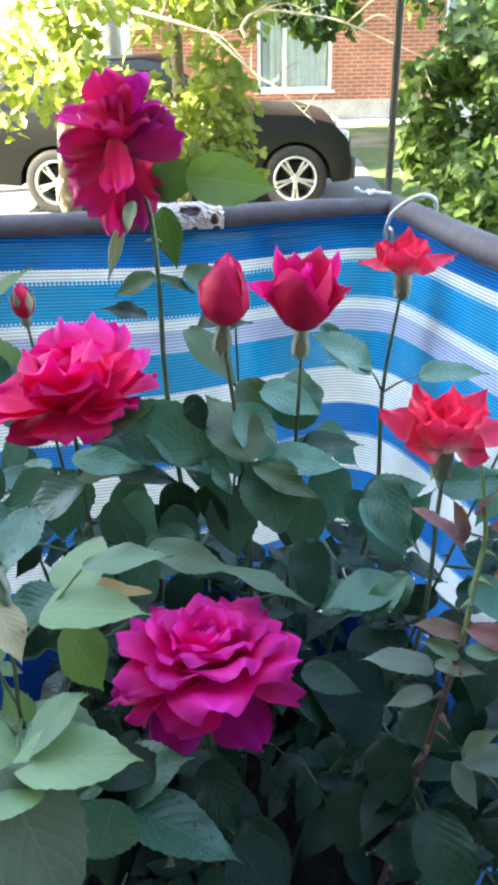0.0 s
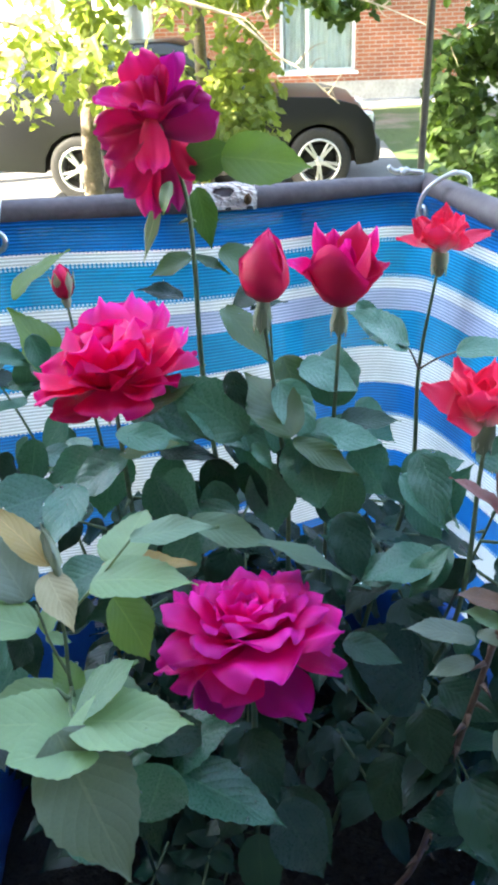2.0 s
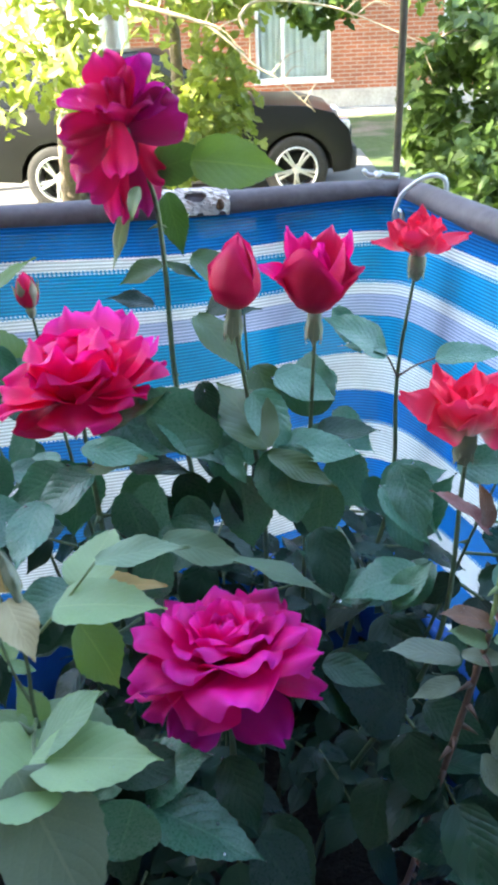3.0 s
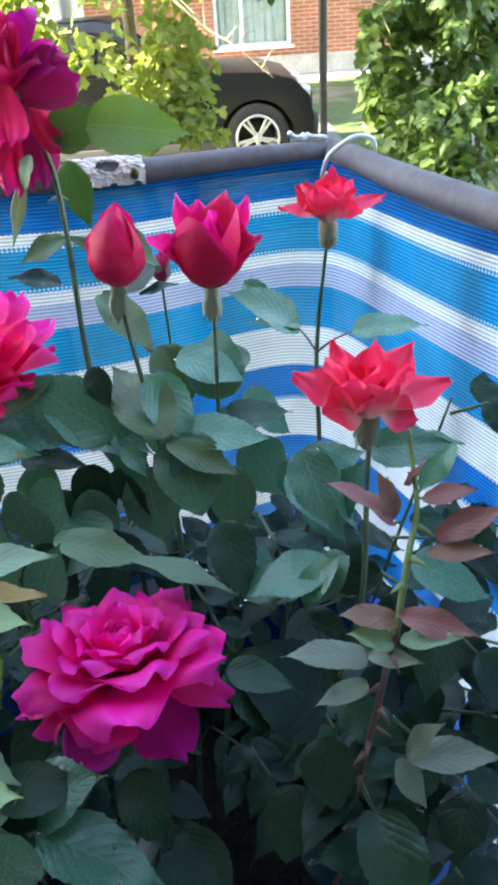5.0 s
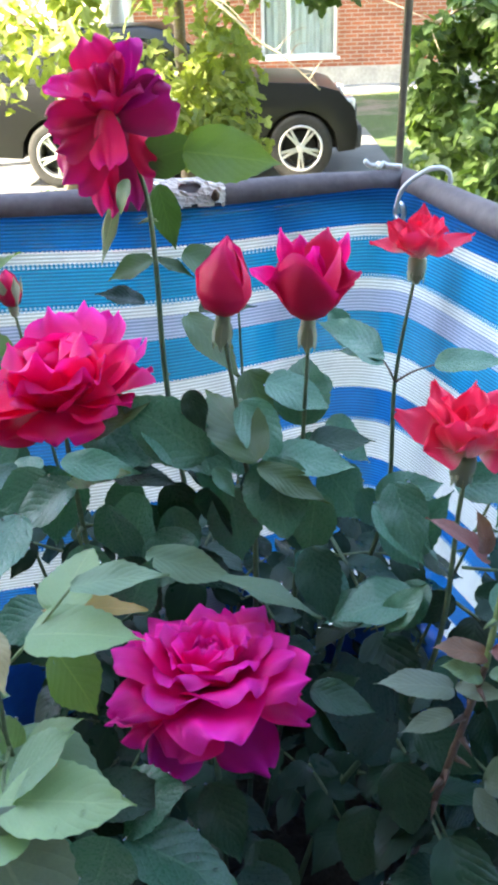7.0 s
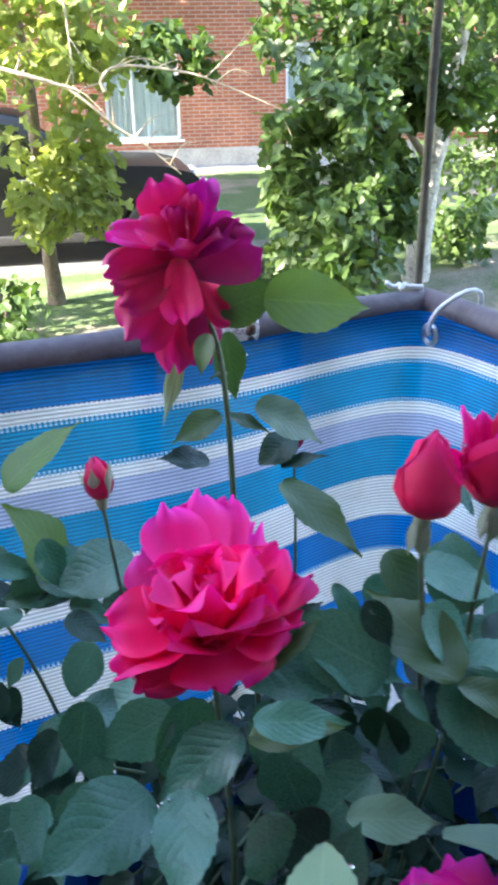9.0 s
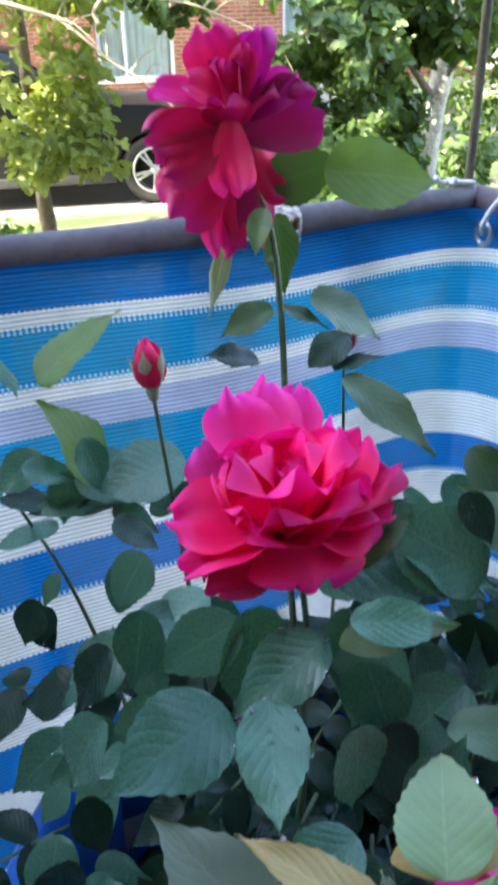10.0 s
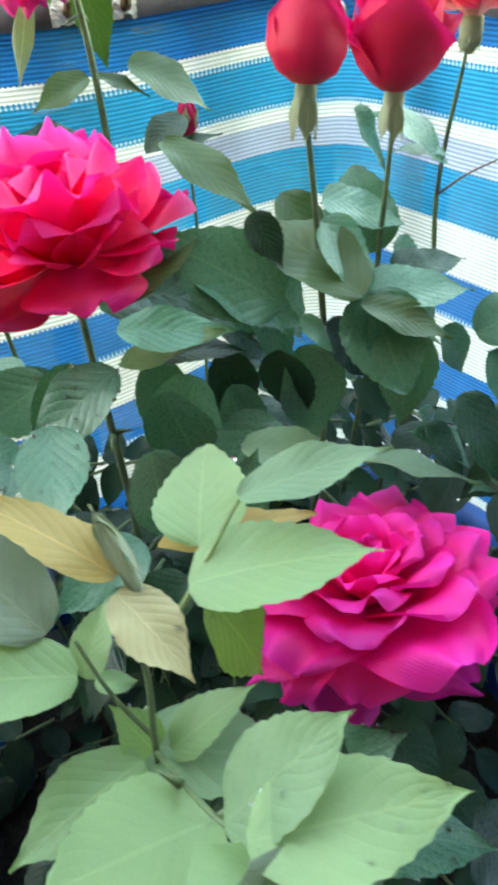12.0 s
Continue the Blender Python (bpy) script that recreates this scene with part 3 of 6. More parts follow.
def cord_end():
    """Short white cord knotted round the pipe behind the rod."""
    at = CORNER + FRONT * 0.022 + Vector((0, 0.006, PIPE))
    k = root("cord_knot", at, "frayed white cord knotted on the pipe beside the rod", "cord")
    loop = curve_points([(0.016, -0.004, 0.0015), (0.006, 0.0, 0.002), (-0.004, 0.003, 0.0015), (-0.010, 0.0, 0.003), (-0.014, -0.003, 0.007)], 6)
    part("cord", tube(loop, 0.0021, 7), M_ROPE, k)
    part("knot", tube(curve_points([(-0.003, -0.004, 0.001), (0.001, -0.001, 0.004), (0.004, 0.003, 0.001), (0.0, 0.004, 0.001), (-0.003, 0.0, 0.004)], 5), 0.0022, 7), M_ROPE, k)


def build_barrel():
    b = root("blue_barrel", (0.035, 0.895, FLOOR), "bright blue plastic barrel used as a planter on the balcony floor", "planter")
    h = 0.80
    wall = [(0.0, 0.0), (0.19, 0.0), (0.205, 0.015), (0.215, 0.2), (0.222, 0.24), (0.215, 0.28), (0.217, 0.46), (0.224, 0.50), (0.217, 0.54),
            (0.214, h - 0.03), (0.222, h - 0.022), (0.224, h - 0.004), (0.219, h), (0.210, h - 0.002), (0.207, h - 0.03), (0.206, h - 0.16)]
    part("barrel_wall", lathe([(r * 0.925, z) for r, z in wall], 48), M_BARREL, b)
    soil = lathe([(0.191, h - 0.14), (0.15, h - 0.12), (0.08, h - 0.115), (0.0, h - 0.11)], 40)
    for v in soil.verts:
        v.co.z += 0.012 * noise.noise(v.co * 22)
    part("soil", soil, M_SOIL, b, "dark damp potting soil")


# ---------------------------------------------------------------- rose bush
rng = random.Random(7)


def view(a, b, c):
    """Directions as seen from the balcony side: right, up and towards the viewer."""
    return Vector((a, 0.50 * b - 0.86 * c, 0.86 * b + 0.50 * c))


def leaflet_mesh(name, material, width=0.66, droop=0.16, fold=0.20, seed=0, rows=21, teeth=True, taper=0.78):
    """One blade of unit length along y: ovate, drawn to a point, folded along its rib, wavy, with a saw edge."""
    r = random.Random(seed)
    bend, twist, curl = droop * r.uniform(0.7, 1.4), r.uniform(-0.18, 0.18), r.uniform(-0.10, 0.10)
    ph = r.uniform(0, 6.28)
    pts, uvs = [], []
    for i in range(rows):
        v = i / (rows - 1)
        q = v ** 0.74
        w = 0.5 * width * max(0.0, math.sin(math.pi * min(1, 0.02 + 0.98 * q))) ** (0.62 + taper * v)
        if i == rows - 1:
            w = 0.003
        row, uv = [], []
        for j in range(7):
            u = (-1, -0.72, -0.38, 0, 0.38, 0.72, 1)[j]
            tooth = teeth and abs(u) == 1 and 1 < i < rows - 1
            x = u * w * ((1.022 if i % 2 else 0.978) if tooth else 1.0) + curl * v * v * 0.5
            z = fold * abs(u * w) * (1.1 - 0.5 * v) - 0.55 * fold * (u * w) ** 2 / width - bend * v * v + twist * u * w * v * 2
            z += 0.020 * abs(u) ** 1.5 * math.sin(11 * v + 2 * u + ph) + 0.006 * math.sin(23 * v - ph) * abs(u)
            row.append((x, v + (0.014 if tooth and i % 2 else 0), z))
            uv.append((0.5 + 0.5 * u, v))
        pts.append(row)
        uvs.append(uv)
    return grid_mesh(name, pts, material, uvs)


LEAF_SETS = {}
for key, mat in (("dark", M_LEAF), ("young", M_LEAF_YOUNG), ("pale", M_LEAF_PALE), ("teal", M_LEAF_TEAL), ("red", M_LEAF_RED), ("brown", M_LEAF_BROWN), ("bright", M_LEAF_BRIGHT), ("bronze", M_LEAF_BRONZE), ("dusky", M_LEAF_DUSKY), ("olive", M_LEAF_OLIVE), ("tan", M_LEAF_TAN)):
    LEAF_SETS[key] = [leaflet_mesh("leaf", mat, width=wd, droop=dr, fold=fo, seed=k) for k, (wd, dr, fo) in
                      enumerate(((0.60, 0.14, 0.22), (0.66, 0.22, 0.16), (0.55, 0.10, 0.32), (0.63, 0.28, 0.24), (0.58, 0.06, 0.14)))]
    LEAF_SETS[key + "_round"] = [leaflet_mesh("leaf", mat, width=wd, droop=0.12, fold=fo, seed=k, taper=0.15) for wd, fo, k in ((0.80, 0.12, 21), (0.76, 0.2, 22), (0.82, 0.16, 23))]
    LEAF_SETS[key + "_slim"] = [leaflet_mesh("leaf", mat, width=0.38, droop=0.2, fold=0.3, seed=31), leaflet_mesh("leaf", mat, width=0.42, droop=0.12, fold=0.2, seed=32)]

BUSH = root("rose_bush", (0.04, 0.905, 1.11), "rose bush with pink and coral blooms and dark wet leaves", "rose bush")
TO_BUSH = Matrix.Translation(BUSH.location).inverted()
SPARE = []          # leaves past the counted ones, joined at the end
COUNTED = [0]


def in_bush(ob, parent=None):
    ob.parent = parent or BUSH
    if not parent:
        ob.matrix_parent_inverse = TO_BUSH
    return ob


def leaf(base, along, up, length, kind="dark", label="", counted=None):
    meshes = LEAF_SETS[kind]
    me = meshes[rng.randrange(len(meshes))]
    m = Matrix.Translation(base) @ frame_of(along, up) @ Matrix.Diagonal((length, length, length, 1))
    if counted is None:
        counted = COUNTED[0] < 290
    if counted:
        COUNTED[0] += 1
        ob = in_bush(new("leaf", me))
        ob.matrix_basis = m
        if label:
            ob["label"] = label
        return ob
    SPARE.append((me, m))


def leaf_mid(mid, along, up, length, kind="dark", label=""):
    """A leaf by its middle."""
    a = Vector(along).normalized()
    length *= 0.86 if kind.startswith("dark") else 1.0
    return leaf(Vector(mid) - a * length * 0.5, a, up, length, kind, label, True)


STALKS = bmesh.new()


def compound(base, out, size, kind="dark", n=5, up=(0, 0, 1)):
    """A rose leaf: a stalk with an end leaflet and side pairs."""
    d = Vector(out).normalized()
    u = Vector(up)
    side = d.cross(u).normalized()
    u = side.cross(d).normalized()
    stalk = [Vector(base) + d * size * t * 1.5 - Vector((0, 0, 1)) * size * 0.35 * t * t for t in (0, 0.35, 0.7, 1.0)]
    tube(stalk, [0.0011, 0.001, 0.0008, 0.0006], 5, STALKS)
    end = (stalk[-1] - stalk[-2]).normalized()
    leaf(stalk[-1], end + Vector((0, 0, -0.12)), u, size * rng.uniform(0.95, 1.1), kind)
    for k in range((n - 1) // 2):
        p = stalk[2 - k] if k < 2 else stalk[0]
        for s in (-1, 1):
            a = side * s * rng.uniform(0.85, 1.0) + d * rng.uniform(0.25, 0.5) + Vector((0, 0, rng.uniform(-0.35, 0.1)))
            leaf(p, a, u + side * s * rng.uniform(-0.1, 0.35), size * rng.uniform(0.72, 0.95) * (1 - 0.12 * k), kind)


def cane(points, r0, r1, material=M_CANE, thorns=0, name="cane"):
    pts = curve_points(points, 8)
    n = len(pts)
    r0, r1 = r0 * 0.52, r1 * 0.52
    bm = tube(pts, [r0 + (r1 - r0) * k / (n - 1) for k in range(n)], 8)
    for k in range(thorns):
        i = rng.randrange(2, n - 2)
        d = (pts[i + 1] - pts[i]).normalized()
        o = d.orthogonal()
        o.rotate(Matrix.Rotation(rng.uniform(0, 6.28), 3, d))
        rr = r0 + (r1 - r0) * i / (n - 1)
        tube([pts[i] + o * rr * 0.7, pts[i] + o * (rr + 0.0025) - d * 0.0008, pts[i] + o * (rr + 0.0048) - d * 0.0022], [0.0016, 0.0008, 0.0001], 5, bm)
    in_bush(part(name, bm, material))
    return pts


def petal_mesh(name, material, length, width, th0, th1, r0, power=1.0, ruffle=0.0, point=0.0, roll=0.0, wrap=0.02, seed=0, rows=14, cols=19):
    """A petal round an upright axis: th0 and th1 are its lean in degrees at the foot and the tip."""
    r = random.Random(seed)
    ph, ph2 = r.uniform(0, 6.28), r.uniform(0, 6.28)
    rad, z, prev = r0, 0.0, 0.0
    pts, uvs = [], []
    for i in range(rows):
        v = math.sin(0.5 * math.pi * i / (rows - 1))
        th = radians(th0 + (th1 - th0) * v ** power + roll * max(0, v - 0.75) / 0.25)
        rad += math.sin(th) * length * (v - prev)
        z += math.cos(th) * length * (v - prev)
        prev = v
        w = width * (0.20 + 0.80 * math.sin(math.pi * 0.5 * min(1, v / 0.55)) ** 1.1)
        if v > 0.55:
            t = (v - 0.55) / 0.45
            w *= math.sqrt(1 - 0.80 * t * t) * (1 - 0.45 * point * t)
        row, uv = [], []
        for j in range(cols):
            u = -1 + 2 * j / (cols - 1)
            x = u * w
            bulge = ruffle * (v ** 2.5) * (math.sin(u * 4.2 + ph) + 0.5 * math.sin(u * 7.5 + ph2))
            bulge += ruffle * 0.4 * v * v * abs(u) ** 2.5 * (1 + math.sin(ph))
            rr = max(rad, wrap)
            ang = x / rr
            px = (rad + bulge * math.sin(th + 1.57) * 1.0 - (rr - rr * math.cos(ang)) * 1.0)
            lip = length * (0.03 + 0.16 * point) * v ** 3 * abs(u) ** (2.6 - 1.3 * point)
            notch = length * 0.020 * v ** 6 * math.sin(u * 3.1 + ph2 * 2) * (1 - point)
            row.append((px - (lip - notch) * math.sin(th), rr * math.sin(ang), z - bulge * 0.9 * math.sin(th) - (lip - notch) * math.cos(th)))
            uv.append((0.5 + 0.5 * u, v))
        pts.append(row)
        uvs.append(uv)
    return grid_mesh(name, pts, material, uvs)


def bloom(base, axis, layers, material, label, twist=0.0, sepals=True, sepal_len=0.022, sepal_lean=150, name="bloom", hip=0.0052, sepal_width=0.0040, hip_len=0.014):
    """A flower on its hip. layers: dicts of petal shape with a count; each petal is a mesh of its own."""
    b = new(name)
    b.empty_display_size = 0.01
    b["label"] = label
    in_bush(b)
    side = Vector(axis).orthogonal()
    b.matrix_basis = Matrix.Translation(base) @ frame_of(side, axis)
    a, seed = twist, int(abs(base[0] * 9999)) + 3
    for lay in layers:
        n = lay.pop("n")
        jitter, turn = lay.pop("jitter", 0.25), lay.pop("turn", None)
        mats = lay.pop("mat", material)
        for k in range(n):
            seed += 1
            rr = random.Random(seed)
            kw = dict(lay)
            kw["length"] *= rr.uniform(0.92, 1.08)
            kw["th1"] += rr.uniform(-9, 9)
            kw["th0"] += rr.uniform(-4, 4)
            me = petal_mesh("petal", mats, seed=seed, **kw)
            ob = new("petal", me)
            ob.parent = b
            ang = (a + k * 2 * math.pi / n if turn is None else turn[k]) + rr.uniform(-jitter, jitter)
            ob.matrix_basis = Matrix.Rotation(ang, 4, "Z") @ Matrix.Rotation(rr.uniform(-0.06, 0.06), 4, "X")
        a += 2.399
    foot = lathe([(0.0018, -hip_len), (hip * 0.72, -0.78 * hip_len), (hip, -0.36 * hip_len), (hip * 0.95, 0.0), (0.0, 0.002)], 12)
    h = part("hip", foot, M_SEPAL)
    h.parent = b
    if sepals:
        for k in range(5):
            me = petal_mesh("sepal", M_SEPAL, sepal_len, sepal_width, 142 if sepal_lean > 180 else 100 if sepal_lean > 90 else 50 if sepal_width > 0.003 else 20, sepal_lean, 0.003, 0.5, 0.0004, 1.0, 0, 0.012, seed=seed + k, rows=7, cols=5)
            ob = new("sepal", me)
            ob.parent = b
            ob.matrix_basis = Matrix.Rotation(k * 1.257 + 0.4, 4, "Z") @ Matrix.Translation((0, 0, -0.003))
    return b


def lay(n, length, width, th0, th1, r0=0.002, **kw):
    return dict(n=n, length=length, width=width, th0=th0, th1=th1, r0=r0, **kw)


def seen_from(deg):
    """Offsets in millimetres, right, up and towards a viewer who looks down by deg degrees."""
    c, n = math.cos(radians(deg)), math.sin(radians(deg))
    return lambda a, b, d: Vector((a, n * b - c * d, c * b + n * d)) * 0.001


def sheet_petal(parent, foot, tip, face, width, material, cup=0.35, belly=0.10, curl=0.10, ruffle=0.03, point=0.2, seed=0, name="petal"):
    """One free petal from its foot to its tip: hollow towards face, its tip rolling back and its rim waved."""
    r = random.Random(seed)
    ph, ph2, skew = r.uniform(0, 6.28), r.uniform(0, 6.28), r.uniform(-0.06, 0.06)
    foot, tip = Vector(foot), Vector(tip)
    length = (tip - foot).length
    half = 0.5 * width / length
    rows, cols, pts, uvs = 15, 15, [], []
    for i in range(rows):
        v = math.sin(0.5 * math.pi * i / (rows - 1))
        w = half * (0.24 + 0.76 * math.sin(0.5 * math.pi * min(1.0, v / 0.62)))
        t = max(0.0, (v - 0.62) / 0.38)
        w *= (1 - point) * math.sqrt(max(0.0, 1 - 0.86 * t * t)) + point * (1 - 0.93 * t)
        row, uv = [], []
        for j in range(cols):
            u = -1 + 2 * j / (cols - 1)
            rim = max(v ** 3, abs(u) ** 3 * v)
            z = cup * half * u * u * math.sin(math.pi * min(1, 0.15 + 0.8 * v)) - belly * math.sin(math.pi * v) - curl * t * t - 0.5 * curl * abs(u) ** 3 * v * v
            z += ruffle * rim * (math.sin(u * 4.4 + 3 * v + ph) + 0.6 * math.sin(u * 8.3 + ph2))
            y = v + ruffle * 0.7 * v ** 4 * math.sin(u * 5.2 + ph2) - (0.05 + 0.10 * point) * v ** 3 * u * u
            row.append((u * w + skew * v * v, y, z))
            uv.append((0.5 + 0.5 * u, v))
        pts.append(row)
        uvs.append(uv)
    ob = new(name, grid_mesh(name, pts, material, uvs))
    ob.parent = parent
    ob.matrix_parent_inverse = parent.matrix_basis.inverted()
    ob.matrix_basis = Matrix.Translation(foot) @ frame_of(tip - foot, face) @ Matrix.Diagonal((length, length, length, 1))
    return ob


def wrapped_petal(parent, height, radius, profile, start, span, material, lift=0.0, peak=0.35, flare=0.0, seed=0):
    """A petal of a bud that hugs the axis: profile gives (height, radius) shares, span its sweep in radians; its crown rises to a peak."""
    r = random.Random(seed)
    ph = r.uniform(0, 6.28)
    rows, cols, pts, uvs = 16, 17, [], []
    for i in range(rows):
        v = i / (rows - 1)
        row, uv = [], []
        for j in range(cols):
            u = -1 + 2 * j / (cols - 1)
            h = v * (1 - peak * abs(u) ** 1.7)
            k = 0
            while k < len(profile) - 2 and profile[k + 1][0] < h:
                k += 1
            (h0, r0), (h1, r1) = profile[k], profile[k + 1]
            q = min(1.0, max(0.0, (h - h0) / (h1 - h0)))
            q = q * q * (3 - 2 * q) * 0.5 + q * 0.5
            rad = radius * (r0 + (r1 - r0) * q) + lift + flare * radius * v ** 4 * abs(u) ** 2 + 0.0012 * abs(u) ** 4 * v
            rad += 0.02 * radius * math.sin(3 * u + 4 * v + ph)
            ang = start + span * 0.5 * u * (1 - 0.25 * v * v)
            row.append((rad * math.cos(ang), rad * math.sin(ang), height * h))
            uv.append((0.5 + 0.5 * u, v))
        pts.append(row)
        uvs.append(uv)
    ob = new("petal", grid_mesh("petal", pts, material, uvs))
    ob.parent = parent
    return ob


def build_bush():
    soil = Vector((0.04, 0.905, 1.10))
    # full magenta bloom in front: a low rosette with reflexed petals hanging from its front
    c = Vector((0.056, 0.776, 1.424))
    b = bloom(c, (-0.05, 0.22, 1), [
        lay(3, 0.017, 0.007, 6, -25, 0.001, wrap=0.006, ruffle=0.001), lay(4, 0.020, 0.010, 20, -12, 0.002, wrap=0.009, ruffle=0.0014),
        lay(4, 0.024, 0.013, 34, 4, 0.003, wrap=0.013, ruffle=0.0020, roll=25), lay(5, 0.028, 0.015, 48, 18, 0.003, wrap=0.018, ruffle=0.0024, roll=45),
        lay(5, 0.034, 0.018, 62, 36, 0.003, wrap=0.025, ruffle=0.0028, roll=60), lay(6, 0.040, 0.020, 72, 54, 0.004, wrap=0.034, ruffle=0.0034, roll=60),
        lay(5, 0.045, 0.023, 82, 74, 0.004, wrap=0.045, ruffle=0.0046, roll=40)],
        M_MAGENTA, "fully open ruffled magenta rose bloom", 0.3, sepals=False)
    m = seen_from(41)
    for k, (f, t, face, w, mat, cup, curl) in enumerate((
            ((-4, -6, 4), (-16, -28, 14), (0.1, 0.5, 0.8), 40, M_MAGENTA, 0.3, 0.22), ((-4, -12, -2), (-25, -41, 3), (-0.2, 0.0, 1), 27, M_PURPLE, -0.2, 0.05),
            ((6, -10, -2), (25, -39, 3), (0.2, 0.1, 1), 30, M_PURPLE, -0.25, -0.08), ((12, -2, -2), (46, -14, 0), (0.3, 0.7, 0.6), 30, M_MAGENTA, 0.3, 0.15),
            ((14, 2, 0), (40, 0, 6), (0.1, 0.8, 0.5), 24, M_MAGENTA, 0.4, 0.2), ((-12, -2, -2), (-47, -12, 0), (-0.2, 0.8, 0.6), 30, M_MAGENTA, 0.3, 0.15),
            ((-8, -2, 2), (-38, -20, 8), (-0.2, 0.8, 0.6), 24, M_MAGENTA, 0.4, 0.25))):
        sheet_petal(b, c + m(*f), c + m(*t), m(*face), w * 0.001, mat, cup, 0.08, curl, 0.075, 0.32, 40 + k)
    # tall loose bloom seen from its side: upright petals above, a bright tongue in the middle, dark ones hanging
    c = Vector((-0.006, 1.034, 1.627))
    b = bloom(c, (-0.05, 0.05, 1), [lay(3, 0.030, 0.012, 14, -4, 0.002, wrap=0.012, ruffle=0.0030, roll=20), lay(4, 0.024, 0.014, 60, 30, 0.002, wrap=0.016, ruffle=0.003, roll=30)],
              M_ROSE, "tall loosely open deep pink rose bloom", 1.2, sepals=False)
    m = seen_from(4)
    for k, (f, t, face, w, mat, cup, curl) in enumerate((
            ((-2, 6, -2), (-10, 45, 0), (0.1, 0.2, 1), 27, M_ROSE, 0.3, 0.08), ((5, 6, -3), (13, 44, -2), (-0.5, 0.1, 0.8), 19, M_PURPLE, 0.4, 0.05),
            ((2, 8, 2), (5, 36, 6), (-0.3, 0.1, 1), 13, M_CRIMSON, 0.4, 0.10), ((-3, 13, 4), (-38, 21, 10), (-0.1, 0.8, 0.6), 21, M_MAGENTA, 0.3, 0.12),
            ((-2, 10, 8), (-22, 24, 14), (-0.1, 0.7, 0.7), 20, M_ROSE, 0.3, 0.12), ((-6, 4, 2), (-42, -3, 6), (-0.1, 0.4, 1), 22, M_ROSE, 0.3, 0.10),
            ((-2, 6, 9), (-4, -29, 18), (0.0, 0.5, 0.9), 22, M_PINK, -0.3, 0.05), ((4, -4, 2), (40, 12, 4), (0.0, 0.1, 1), 34, M_ROSE_SHADED, 0.45, -0.04),
            ((6, 4, 4), (30, 24, 2), (0.1, 0.5, 0.9), 18, M_PURPLE, 0.3, 0.06), ((-4, -4, 4), (-34, -38, 8), (-0.2, 0.1, 1), 34, M_ROSE, -0.2, 0.10),
            ((-6, -2, 6), (-36, -18, 10), (-0.2, 0.2, 1), 24, M_ROSE, 0.2, 0.14), ((-2, -12, 2), (-11, -60, 4), (0, 0.0, 1), 22, M_ROSE, -0.25, 0.05),
            ((6, -6, 2), (12, -56, 2), (0.2, 0.0, 1), 27, M_ROSE_SHADED, -0.3, 0.05), ((10, -6, 0), (28, -34, 0), (0.4, 0.1, 1), 20, M_CRIMSON, -0.2, 0.08))):
        sheet_petal(b, c + m(*f), c + m(*t) * 0.94, m(*face), w * 0.001, mat, cup, 0.08, curl, 0.085, -0.4, 60 + k)
    for f, t, w in (((0, -40, -6), (-18, -88, 4), 10), ((4, -8, -8), (12, -42, -4), 7)):
        sheet_petal(b, c + m(*f), c + m(*t), m(0, 0.2, 1), w * 0.001, M_SEPAL, 0.2, 0.05, 0.1, 0.02, 0.9, 77, "sepal")
    # left wide bloom: a deep cup, the back petals purple and the front one hanging
    c = Vector((-0.017, 0.868, 1.517))
    b = bloom(c, (-0.06, 0.10, 1), [
        lay(2, 0.026, 0.013, 8, -14, 0.001, wrap=0.009, ruffle=0.0020), lay(3, 0.032, 0.021, 24, -6, 0.002, wrap=0.015, ruffle=0.0034, roll=25),
        lay(4, 0.036, 0.024, 42, 12, 0.003, wrap=0.024, ruffle=0.0044, roll=45), lay(4, 0.031, 0.020, 58, 34, 0.004, wrap=0.032, ruffle=0.0044, roll=40)],
        M_PINK, "wide open crimson-pink rose bloom", 0.8, sepal_len=0.02)
    m = seen_from(37)
    for k, (f, t, face, w, mat, cup, curl) in enumerate((
            ((8, 4, -6), (30, 32, -2), (-0.3, 0.3, 1), 30, M_PINK, 0.4, 0.12),
            ((8, 0, 0), (41, 20, 2), (-0.1, 0.7, 0.7), 22, M_PINK, 0.4, 0.12), ((-8, 2, 0), (-40, 10, 4), (0.2, 0.6, 0.8), 34, M_PINK, 0.4, 0.16),
            ((-6, -2, 4), (-38, -3, 12), (0.1, 0.8, 0.5), 26, M_PINK, 0.3, 0.22), ((8, -4, 4), (28, -2, 12), (-0.2, 0.6, 0.8), 28, M_PINK, 0.4, 0.16),
            ((4, -4, 6), (14, 8, 20), (-0.5, 0.6, 0.6), 30, M_PINK, 0.4, 0.2), ((-4, -4, 6), (-14, 4, 20), (0.2, 0.7, 0.6), 32, M_PINK, 0.4, 0.24),
            ((2, 0, 6), (4, -19, 18), (0.0, 0.6, 0.8), 42, M_PINK, -0.1, 0.16), ((-6, 0, 2), (-30, -17, 9), (-0.2, 0.4, 0.9), 24, M_CRIMSON, -0.2, 0.1),
            ((6, 0, 0), (36, 4, 4), (0.1, 0.8, 0.5), 22, M_PINK, 0.4, 0.1))):
        sheet_petal(b, c + m(*f), c + m(*t), m(*face), w * 0.001, mat, cup, 0.10, curl, 0.085, 0.10, 80 + k)
